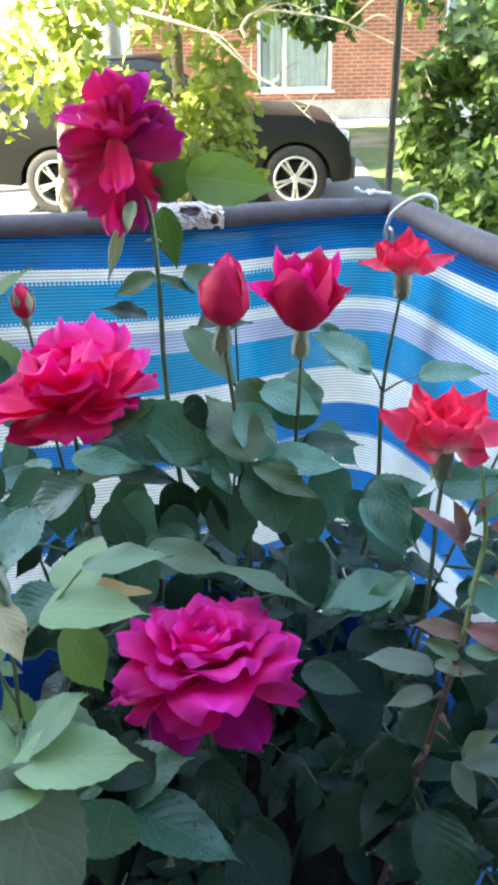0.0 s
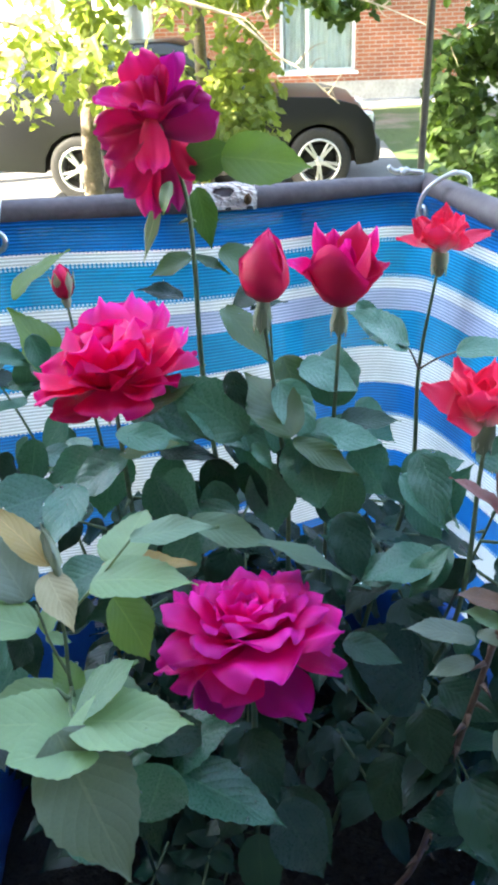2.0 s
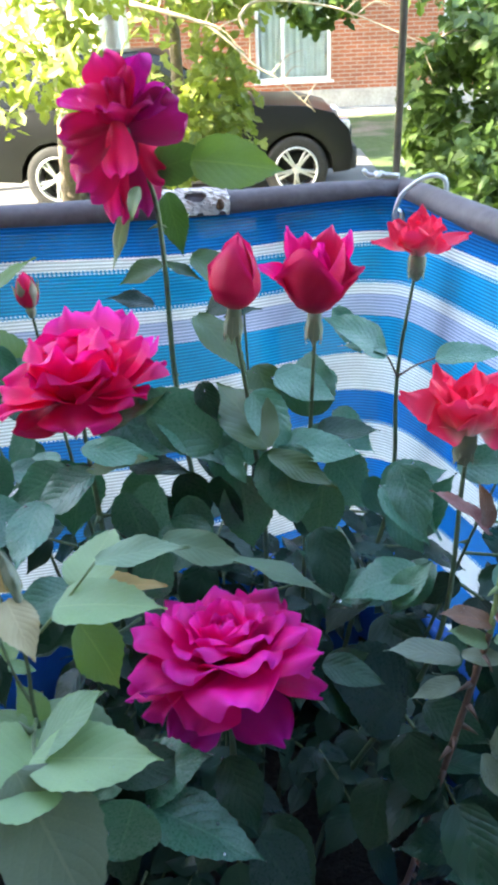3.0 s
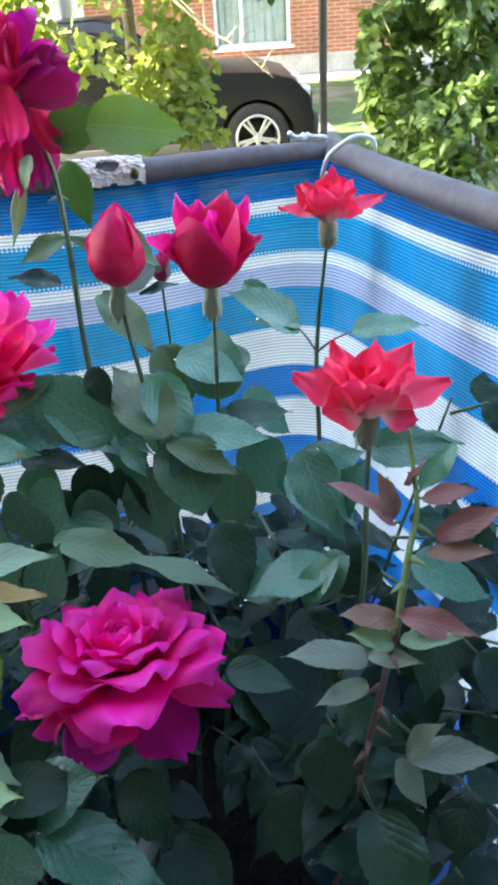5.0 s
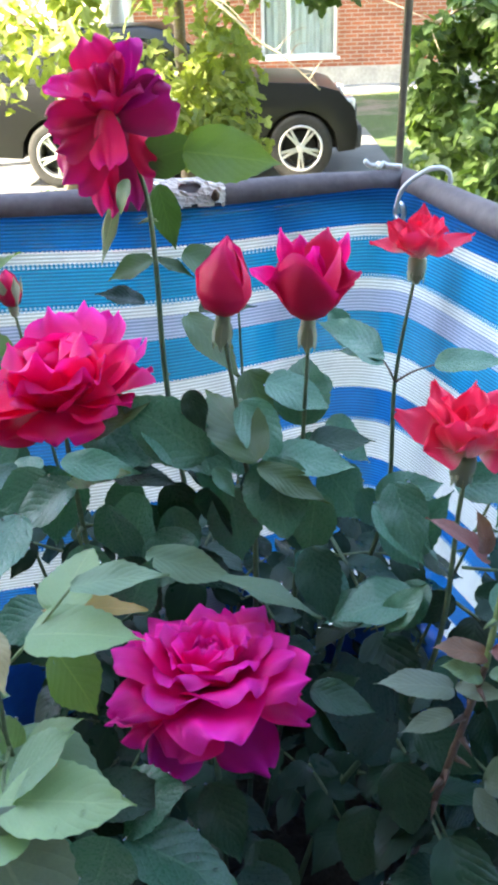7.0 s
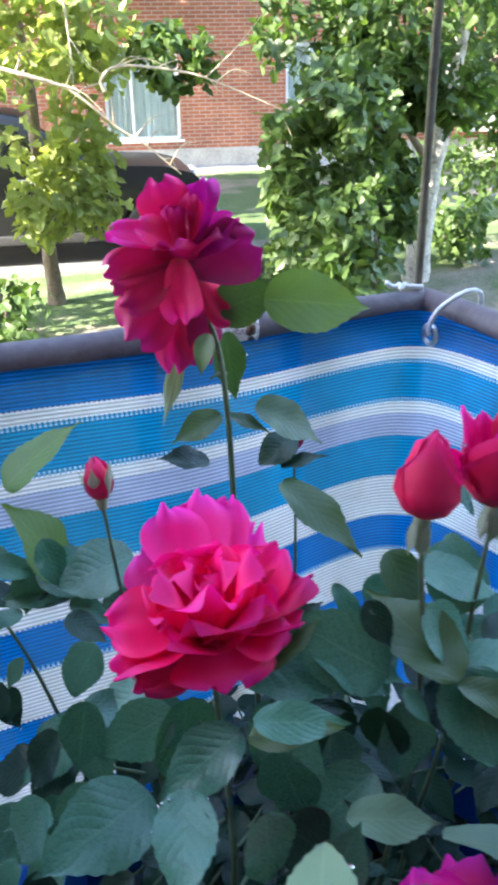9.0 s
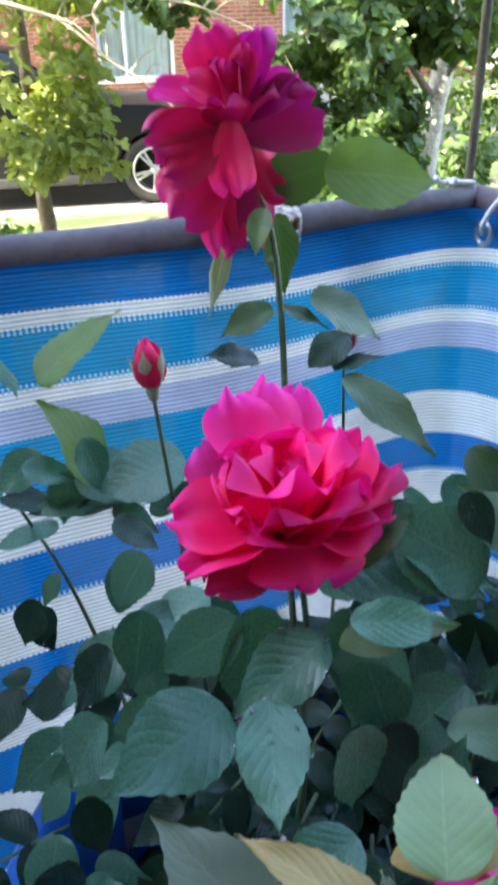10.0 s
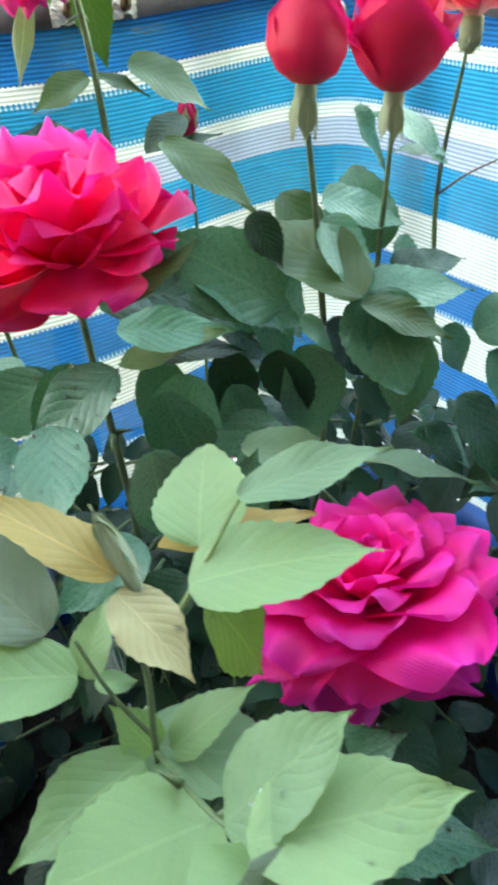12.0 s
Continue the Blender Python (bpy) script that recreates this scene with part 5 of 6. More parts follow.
    grow((0.031, 1.030, 1.544), (0.071, 1.022, 1.527), "olive")
    grow((0.003, 1.030, 1.511), (-0.025, 1.022, 1.524), "dark")
    grow((0.061, 1.060, 1.509), (0.037, 1.052, 1.498), "dark_round")
    grow((0.050, 1.050, 1.493), (0.075, 1.042, 1.505), "dark_slim")
    grow((0.0165, 1.046, 1.584), (0.0235, 1.053, 1.539), "olive_slim", "", (0.2, -0.9, 0.4))
    grow((0.004, 1.010, 1.595), (-0.005, 1.002, 1.578), "olive")
    grow((0.036, 1.026, 1.607), (0.094, 1.020, 1.602), "bright", "large bright green leaf beside the tall bloom", (0, -0.9, 0.5))
    grow((0.010, 1.036, 1.600), (0.043, 1.030, 1.609), "olive_round", "", (0.2, -1.0, 0.3))

    # further leaves of the canes, from the top of the bush down
    L((0.020, 0.880, 1.507), (0.79, 0.07, 0.61), (-0.17, -0.48, 0.70), 0.034, "dark")
    L((0.049, 0.880, 1.483), (0.77, -0.57, -0.28), (-0.20, -0.70, 0.68), 0.044, "teal")
    L((0.022, 0.860, 1.479), (0.94, -0.34, 0.07), (0.26, -0.34, 0.88), 0.040, "dark")
    L((0.007, 0.870, 1.451), (-0.12, -0.63, -0.77), (0.18, -0.65, 0.71), 0.037, "teal")
    L((-0.055, 0.930, 1.429), (0.97, 0.13, 0.22), (0.08, -0.38, 0.90), 0.037, "dark")
    L((-0.078, 0.950, 1.436), (-0.29, -0.55, -0.78), (0.23, -0.71, 0.81), 0.026, "teal_round")
    L((-0.071, 0.970, 1.485), (1.00, -0.02, -0.07), (0.10, -0.50, 0.66), 0.049, "teal")
    L((-0.069, 0.960, 1.466), (0.79, -0.30, -0.54), (-0.02, -0.71, 0.93), 0.026, "teal")
    L((-0.098, 0.970, 1.475), (-0.99, -0.11, -0.02), (0.21, -0.50, 0.74), 0.047, "teal_slim")
    L((-0.125, 0.990, 1.385), (-0.16, -0.61, -0.78), (0.06, -0.53, 0.66), 0.025, "dark")
    L((-0.094, 0.920, 1.410), (-0.81, -0.43, -0.41), (-0.12, -0.34, 0.62), 0.033, "teal")
    L((-0.071, 0.900, 1.423), (0.18, -0.64, -0.74), (-0.27, -0.44, 0.70), 0.031, "teal")
    L((-0.103, 0.900, 1.350), (0.03, -0.76, -0.65), (0.02, -0.51, 0.72), 0.028, "dark")
    L((-0.108, 0.900, 1.376), (-0.94, -0.32, -0.16), (0.30, -0.65, 0.74), 0.032, "teal")
    L((-0.109, 0.860, 1.317), (-0.48, -0.76, -0.44), (-0.18, -0.43, 0.70), 0.053, "teal")
    L((-0.083, 0.840, 1.349), (0.35, -0.78, -0.53), (-0.09, -0.38, 0.71), 0.038, "dark")
    L((-0.125, 0.880, 1.331), (-0.23, -0.80, -0.55), (0.04, -0.30, 0.64), 0.037, "teal")
    L((0.050, 0.860, 1.516), (0.32, -0.61, -0.73), (-0.26, -0.64, 0.87), 0.025, "dark")
    L((0.060, 0.930, 1.472), (0.49, -0.60, -0.63), (0.07, -0.63, 0.72), 0.028, "teal_slim")
    L((0.033, 0.860, 1.509), (-0.77, 0.09, 0.63), (-0.19, -0.52, 0.61), 0.054, "teal")
    L((0.106, 0.820, 1.439), (0.56, -0.49, -0.67), (0.12, -0.30, 0.93), 0.032, "dark")
    L((0.145, 0.820, 1.470), (0.65, -0.45, -0.61), (0.14, -0.27, 0.61), 0.038, "teal")
    L((0.123, 0.880, 1.488), (0.99, 0.06, 0.10), (-0.13, -0.27, 0.87), 0.040, "dark")
    L((0.083, 0.860, 1.502), (0.57, -0.31, -0.76), (-0.05, -0.28, 0.82), 0.040, "teal")
    L((0.102, 0.880, 1.427), (0.42, -0.49, -0.76), (0.19, -0.60, 0.67), 0.029, "dark_round")
    L((0.209, 0.850, 1.405), (0.97, -0.22, 0.04), (-0.03, -0.68, 0.73), 0.037, "dark")
    L((0.189, 0.830, 1.491), (0.98, -0.15, 0.09), (0.28, -0.58, 0.60), 0.038, "teal")
    L((0.250, 0.900, 1.372), (0.77, -0.53, -0.35), (-0.27, -0.67, 0.87), 0.060, "dark")
    L((0.158, 0.870, 1.462), (0.95, 0.08, 0.29), (-0.08, -0.60, 0.63), 0.037, "teal")
    L((0.163, 0.830, 1.417), (-0.97, -0.07, -0.23), (0.29, -0.54, 0.67), 0.034, "dark")
    L((-0.050, 0.900, 1.447), (-0.96, -0.28, 0.05), (-0.26, -0.72, 0.66), 0.043, "teal")
    L((0.018, 0.830, 1.433), (0.75, -0.31, -0.58), (0.11, -0.68, 0.61), 0.038, "dark_round")
    L((-0.013, 0.790, 1.429), (-0.92, -0.38, -0.11), (-0.01, -0.63, 0.95), 0.033, "dark")
    L((0.020, 0.870, 1.434), (0.20, -0.53, -0.82), (-0.23, -0.49, 0.87), 0.042, "dark_round")
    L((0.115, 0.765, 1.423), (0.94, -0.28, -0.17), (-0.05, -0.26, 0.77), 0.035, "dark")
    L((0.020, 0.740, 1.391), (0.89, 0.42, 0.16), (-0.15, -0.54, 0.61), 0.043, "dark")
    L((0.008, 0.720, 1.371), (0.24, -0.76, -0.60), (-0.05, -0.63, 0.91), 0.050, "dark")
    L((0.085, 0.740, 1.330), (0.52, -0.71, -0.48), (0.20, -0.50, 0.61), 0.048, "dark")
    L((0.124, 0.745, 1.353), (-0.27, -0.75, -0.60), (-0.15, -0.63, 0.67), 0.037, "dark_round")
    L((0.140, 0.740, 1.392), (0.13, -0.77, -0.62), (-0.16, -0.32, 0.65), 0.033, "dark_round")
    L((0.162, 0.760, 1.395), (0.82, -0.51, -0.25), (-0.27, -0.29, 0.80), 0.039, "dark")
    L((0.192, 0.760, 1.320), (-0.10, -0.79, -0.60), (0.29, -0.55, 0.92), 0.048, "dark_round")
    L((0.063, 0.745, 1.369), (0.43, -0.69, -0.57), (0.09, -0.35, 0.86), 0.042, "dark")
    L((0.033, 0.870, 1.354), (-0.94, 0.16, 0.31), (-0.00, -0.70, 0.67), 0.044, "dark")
    L((0.010, 0.822, 1.509), (0.97, -0.1, -0.1), (0.0, -0.5, 0.85), 0.036, "teal_slim")
    L((-0.028, 0.785, 1.452), (-0.89, -0.45, -0.13), (-0.10, -0.42, 0.88), 0.034, "teal")

    # leaves that fill the middle of the bush
    L((0.038, 0.870, 1.449), (0.38, -0.22, -0.90), (-0.02, -0.59, 0.98), 0.044, "dark")
    L((0.012, 0.860, 1.442), (-0.32, -0.07, -0.95), (-0.20, -0.57, 0.99), 0.052, "teal")
    L((0.027, 0.840, 1.441), (-0.87, -0.33, -0.36), (-0.08, -0.56, 1.01), 0.046, "teal")
    L((0.067, 0.860, 1.446), (0.13, -0.25, -0.96), (0.00, -0.58, 0.99), 0.047, "teal")
    L((0.083, 0.860, 1.465), (0.66, 0.02, -0.75), (0.10, -0.59, 0.97), 0.042, "dark")
    L((0.089, 0.845, 1.478), (0.27, -0.26, -0.93), (0.25, -0.60, 0.96), 0.032, "teal")
    L((0.106, 0.860, 1.446), (-0.12, -0.11, -0.99), (0.08, -0.58, 0.99), 0.043, "teal")
    L((0.056, 0.875, 1.469), (0.24, -0.30, -0.92), (0.10, -0.60, 0.95), 0.037, "teal")
    L((-0.030, 0.880, 1.445), (-0.10, -0.17, -0.98), (0.42, -0.57, 0.97), 0.050, "teal")
    L((-0.052, 0.880, 1.457), (-0.91, -0.13, -0.38), (0.46, -0.57, 0.95), 0.040, "teal")
    L((0.114, 0.900, 1.471), (0.97, -0.03, 0.25), (-0.12, -0.61, 0.93), 0.039, "teal")
    L((0.130, 0.900, 1.475), (0.78, 0.01, -0.63), (0.23, -0.61, 0.93), 0.037, "teal")
    L((0.127, 0.890, 1.446), (0.54, 0.04, -0.84), (-0.32, -0.59, 0.97), 0.046, "teal")
    L((0.140, 0.880, 1.442), (0.45, -0.25, -0.86), (-0.13, -0.58, 0.98), 0.028, "teal")
    L((0.159, 0.830, 1.469), (0.45, -0.08, 0.89), (-0.12, -0.57, 0.98), 0.038, "teal")
    L((-0.003, 0.820, 1.445), (0.06, -0.15, -0.99), (0.20, -0.55, 1.01), 0.041, "teal")
    L((0.022, 0.810, 1.449), (0.35, -0.09, 0.93), (0.23, -0.55, 1.02), 0.034, "teal")
    L((0.048, 0.820, 1.454), (0.94, 0.07, -0.33), (0.40, -0.56, 1.01), 0.047, "pale_slim")
    L((0.125, 0.800, 1.446), (0.88, -0.05, 0.46), (0.18, -0.54, 1.03), 0.030, "teal")
    L((0.143, 0.790, 1.454), (0.65, 0.08, 0.76), (-0.06, -0.54, 1.03), 0.027, "teal")
    L((0.118, 0.810, 1.432), (-0.91, -0.03, -0.42), (0.17, -0.54, 1.04), 0.033, "dark")
    L((0.005, 0.725, 1.368), (-0.15, -0.08, -0.99), (-0.17, -0.40, 1.16), 0.047, "teal")
    L((-0.007, 0.740, 1.395), (-0.97, 0.03, -0.24), (-0.13, -0.44, 1.12), 0.042, "dark")
    L((0.024, 0.735, 1.403), (1.00, 0.01, 0.07), (-0.14, -0.45, 1.13), 0.044, "dark")
    L((-0.017, 0.700, 1.384), (-0.79, -0.30, -0.53), (-0.14, -0.38, 1.16), 0.044, "dark")
    L((0.113, 0.780, 1.416), (0.89, -0.03, 0.46), (0.21, -0.50, 1.08), 0.028, "dark")
    L((0.104, 0.830, 1.437), (0.43, 0.08, -0.90), (0.31, -0.56, 1.02), 0.036, "teal")
    L((0.154, 0.860, 1.434), (0.56, -0.18, -0.81), (-0.04, -0.57, 1.00), 0.036, "teal")
    L((0.077, 0.920, 1.480), (0.71, -0.29, -0.64), (-0.06, -0.63, 0.91), 0.033, "teal")
    L((0.131, 0.960, 1.512), (0.57, 0.04, -0.82), (0.25, -0.65, 0.85), 0.038, "teal")
    L((0.105, 0.930, 1.493), (-0.99, 0.05, -0.14), (-0.06, -0.64, 0.89), 0.033, "teal")
    L((0.052, 0.900, 1.456), (0.83, -0.11, -0.55), (-0.15, -0.48, 1.06), 0.039, "dark")
    L((0.072, 0.900, 1.466), (0.42, -0.09, -0.90), (0.05, -0.48, 1.04), 0.035, "teal")
    L((0.016, 0.880, 1.485), (0.97, -0.12, 0.20), (-0.01, -0.50, 1.06), 0.040, "teal")
    L((0.037, 0.860, 1.435), (0.18, -0.21, -0.96), (0.14, -0.42, 1.12), 0.046, "teal")
    L((0.056, 0.860, 1.453), (0.14, -0.11, -0.98), (-0.58, -0.43, 1.10), 0.042, "dark")
    L((0.010, 0.840, 1.454), (0.22, -0.15, -0.96), (-0.49, -0.42, 1.13), 0.042, "teal")
    L((-0.096, 0.900, 1.429), (-0.58, -0.07, -0.81), (-0.24, -0.48, 1.11), 0.042, "dark")
    L((-0.058, 0.900, 1.455), (1.00, -0.07, -0.01), (0.12, -0.50, 1.08), 0.034, "teal")
    L((-0.085, 0.960, 1.496), (0.30, -0.18, -0.94), (0.21, -0.59, 0.98), 0.031, "teal")
    L((-0.074, 0.880, 1.459), (-0.21, -0.27, -0.94), (0.15, -0.49, 1.10), 0.035, "teal")
    L((-0.099, 0.860, 1.431), (-0.52, 0.07, -0.85), (0.04, -0.43, 1.14), 0.042, "teal")
    L((-0.072, 0.850, 1.447), (0.00, -0.07, -1.00), (-0.07, -0.44, 1.14), 0.037, "teal")
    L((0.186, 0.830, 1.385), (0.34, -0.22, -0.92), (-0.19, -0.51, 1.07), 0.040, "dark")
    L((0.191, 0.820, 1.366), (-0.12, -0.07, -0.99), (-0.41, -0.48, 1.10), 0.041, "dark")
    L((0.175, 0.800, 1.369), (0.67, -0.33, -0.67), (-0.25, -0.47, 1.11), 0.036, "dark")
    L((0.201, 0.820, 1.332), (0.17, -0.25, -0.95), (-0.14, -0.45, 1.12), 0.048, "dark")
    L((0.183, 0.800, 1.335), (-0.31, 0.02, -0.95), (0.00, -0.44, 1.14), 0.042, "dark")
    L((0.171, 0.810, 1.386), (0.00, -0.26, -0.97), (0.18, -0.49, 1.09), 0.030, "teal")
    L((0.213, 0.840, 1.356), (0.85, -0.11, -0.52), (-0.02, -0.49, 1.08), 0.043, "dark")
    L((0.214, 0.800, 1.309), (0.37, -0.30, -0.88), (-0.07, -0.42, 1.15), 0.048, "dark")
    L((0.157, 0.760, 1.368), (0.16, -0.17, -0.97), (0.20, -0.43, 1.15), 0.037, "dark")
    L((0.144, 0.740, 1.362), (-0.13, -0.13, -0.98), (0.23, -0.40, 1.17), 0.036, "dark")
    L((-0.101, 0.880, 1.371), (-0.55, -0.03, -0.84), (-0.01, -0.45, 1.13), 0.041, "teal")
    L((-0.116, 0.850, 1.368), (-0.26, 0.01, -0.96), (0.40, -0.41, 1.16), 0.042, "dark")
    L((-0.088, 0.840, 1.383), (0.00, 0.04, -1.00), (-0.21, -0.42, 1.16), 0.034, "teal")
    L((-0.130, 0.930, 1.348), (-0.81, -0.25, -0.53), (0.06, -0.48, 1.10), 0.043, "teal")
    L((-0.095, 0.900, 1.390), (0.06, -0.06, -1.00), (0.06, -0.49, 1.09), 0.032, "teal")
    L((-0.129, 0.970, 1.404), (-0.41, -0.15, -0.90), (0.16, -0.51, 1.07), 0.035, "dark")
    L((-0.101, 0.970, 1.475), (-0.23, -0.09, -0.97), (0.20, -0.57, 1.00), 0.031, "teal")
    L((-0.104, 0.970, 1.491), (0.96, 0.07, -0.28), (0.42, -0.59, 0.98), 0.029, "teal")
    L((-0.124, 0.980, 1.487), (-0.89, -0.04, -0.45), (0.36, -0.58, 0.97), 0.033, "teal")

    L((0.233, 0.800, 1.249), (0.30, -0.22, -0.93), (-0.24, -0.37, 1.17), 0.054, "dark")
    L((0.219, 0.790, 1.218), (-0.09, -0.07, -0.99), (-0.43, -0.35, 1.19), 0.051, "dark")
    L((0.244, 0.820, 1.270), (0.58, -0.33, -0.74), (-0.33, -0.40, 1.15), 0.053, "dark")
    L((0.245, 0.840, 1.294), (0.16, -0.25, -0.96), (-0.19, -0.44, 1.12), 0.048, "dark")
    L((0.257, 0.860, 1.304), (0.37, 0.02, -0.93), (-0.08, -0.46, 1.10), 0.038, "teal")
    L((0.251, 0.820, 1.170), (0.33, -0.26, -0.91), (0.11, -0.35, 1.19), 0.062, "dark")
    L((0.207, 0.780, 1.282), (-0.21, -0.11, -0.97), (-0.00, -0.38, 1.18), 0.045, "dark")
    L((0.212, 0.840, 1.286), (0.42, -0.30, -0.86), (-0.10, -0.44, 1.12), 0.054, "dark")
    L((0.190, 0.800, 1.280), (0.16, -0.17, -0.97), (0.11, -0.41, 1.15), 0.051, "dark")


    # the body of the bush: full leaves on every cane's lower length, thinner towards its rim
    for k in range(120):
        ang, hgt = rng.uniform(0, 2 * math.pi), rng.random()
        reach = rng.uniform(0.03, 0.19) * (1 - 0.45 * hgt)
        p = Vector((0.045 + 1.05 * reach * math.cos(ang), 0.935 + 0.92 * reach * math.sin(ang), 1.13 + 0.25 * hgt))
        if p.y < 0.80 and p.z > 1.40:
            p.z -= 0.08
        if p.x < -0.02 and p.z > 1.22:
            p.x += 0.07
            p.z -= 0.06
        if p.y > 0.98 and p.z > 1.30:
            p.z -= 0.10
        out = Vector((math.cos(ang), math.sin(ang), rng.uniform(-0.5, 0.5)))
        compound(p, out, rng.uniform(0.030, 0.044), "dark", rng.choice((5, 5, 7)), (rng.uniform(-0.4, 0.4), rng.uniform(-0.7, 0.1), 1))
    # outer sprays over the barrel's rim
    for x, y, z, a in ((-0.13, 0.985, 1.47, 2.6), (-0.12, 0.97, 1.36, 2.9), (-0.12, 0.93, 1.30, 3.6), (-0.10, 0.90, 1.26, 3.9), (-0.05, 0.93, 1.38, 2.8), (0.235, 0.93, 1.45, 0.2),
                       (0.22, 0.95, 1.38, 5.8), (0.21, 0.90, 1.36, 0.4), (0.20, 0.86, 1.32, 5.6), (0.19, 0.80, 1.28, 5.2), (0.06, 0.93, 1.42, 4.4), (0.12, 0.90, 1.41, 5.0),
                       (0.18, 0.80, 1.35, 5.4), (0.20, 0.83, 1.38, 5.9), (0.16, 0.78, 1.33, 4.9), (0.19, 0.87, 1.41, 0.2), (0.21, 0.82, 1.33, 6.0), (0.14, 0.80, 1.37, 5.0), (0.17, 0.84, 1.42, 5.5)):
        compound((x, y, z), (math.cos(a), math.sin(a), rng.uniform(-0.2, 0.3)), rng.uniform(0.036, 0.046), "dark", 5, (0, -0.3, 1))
    in_bush(part("leaf_stalk", STALKS, M_CANE))["kind"] = "stuff"
    # rain drops lying on the upper leaves
    drops = bmesh.new()
    dr = random.Random(17)
    wet = [(ob.data, ob.matrix_basis.copy(), "drops" in ob.get("label", "")) for ob in BUSH.children if ob.name.startswith("leaf") and ob.type == "MESH" and "stalk" not in ob.name]
    for me, m, soaked in wet:
        if not soaked and (m.translation.z < 1.26 or dr.random() < 0.45):
            continue
        for _ in range(46 if soaked else dr.randrange(3, 12)):
            v = me.vertices[dr.randrange(len(me.vertices))]
            if abs(v.co.x) > 0.3:
                continue
            n = (m.to_3x3() @ v.normal).normalized()
            if n.z < 0:
                n = -n
            rad = dr.choice((0.0004, 0.0005, 0.0007, 0.0010))
            at = m @ v.co + n * rad * 0.25
            q = Matrix.Translation(at) @ frame_of(n.orthogonal(), n) @ Matrix.Diagonal((rad, rad, rad * 0.6, 1))
            bmesh.ops.create_icosphere(drops, subdivisions=1, radius=1.0, matrix=q)
    ob = in_bush(part("water_film", drops, M_DROP))
    ob["kind"], ob["label"] = "stuff", "clear rain drops on the leaves"
    # joined remainder
    bm = bmesh.new()
    for me, m in SPARE:
        n0 = len(bm.verts)
        bm.from_mesh(me)
        bm.verts.ensure_lookup_table()
        bmesh.ops.transform(bm, matrix=m, verts=bm.verts[n0:])
    if SPARE:
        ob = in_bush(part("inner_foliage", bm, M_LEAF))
        ob["kind"] = "stuff"


# ---------------------------------------------------------------- yard
def build_ground():
    rows = []
    xs = [-1500, -400, -120, -60, -30] + [-20 + k for k in range(41)] + [30, 60, 120, 400, 1500]
    ys = [-1500, -300, -60, -20] + [-10 + k for k in range(41)] + [45, 70, 120, 400, 1500]
    for y in ys:
        rows.append([(x, y, GROUND + (0.03 * noise.noise(Vector((x * 0.6, y * 0.6, 0))) if abs(x) < 25 and -10 < y < 30 else 0)) for x in xs])
    g = new("ground", grid_mesh("ground", rows, M_GROUND))
    tagged(g, "worn shady lawn with bare earth patches", "ground", kind="structure")
    d = part("drive", boxes(((-30, 9.2, GROUND - 0.1), (1.6, 13.2, GROUND + 0.035), 0.01)), M_ASPHALT, smooth=False)
    tagged(d, "grey asphalt parking strip in the yard", "road", kind="structure")
    kerb = part("kerb", boxes(((-30, 9.05, GROUND - 0.1), (1.75, 9.2, GROUND + 0.07), 0.015)), surface("kerb_stone", (0.13, 0.125, 0.115), (0.25, 0.24, 0.22), 4, 0.9, 0, 0.4, 0.004), smooth=False)
    tagged(kerb, "pale concrete kerb of the parking strip", "kerb", kind="structure")


def window_unit(x0, x1, z0, z1, y):
    w = root("window", ((x0 + x1) / 2, y, z0), "white-framed window with pale curtains in the brick wall", "window", "windows of the brick house")
    a, b, h = x0 - w.location.x, x1 - w.location.x, z1 - z0
    fr = boxes(((a, 0.06, 0), (a + 0.07, 0.14, h), 0.008), ((b - 0.07, 0.06, 0), (b, 0.14, h), 0.008), ((a, 0.06, 0), (b, 0.14, 0.07), 0.008),
               ((a, 0.06, h - 0.07), (b, 0.14, h), 0.008), ((a + (b - a) * 0.36 - 0.03, 0.065, 0), (a + (b - a) * 0.36 + 0.03, 0.135, h), 0.008))
    part("window_frame", fr, M_FRAME, w, smooth=False)
    part("pane", boxes(((a + 0.06, 0.095, 0.06), (a + (b - a) * 0.36, 0.101, h - 0.06))), M_GLASS, w, smooth=False).visible_shadow = False
    part("pane", boxes(((a + (b - a) * 0.36, 0.095, 0.06), (b - 0.06, 0.101, h - 0.06))), M_GLASS, w, smooth=False).visible_shadow = False
    part("sill", boxes(((a - 0.06, -0.07, -0.05), (b + 0.06, 0.14, 0.0), 0.006)), M_FRAME, w, smooth=False)
    rows = [[(a + 0.02 + (b - a - 0.04) * j / 60, 0.24 + 0.025 * math.sin(j * 1.1) + 0.01 * math.sin(j * 2.7), h * i / 4) for j in range(61)] for i in range(5)]
    part("curtain", grid_mesh("curtain", rows, M_CURTAIN), M_CURTAIN, w, "pale grey-green curtain")


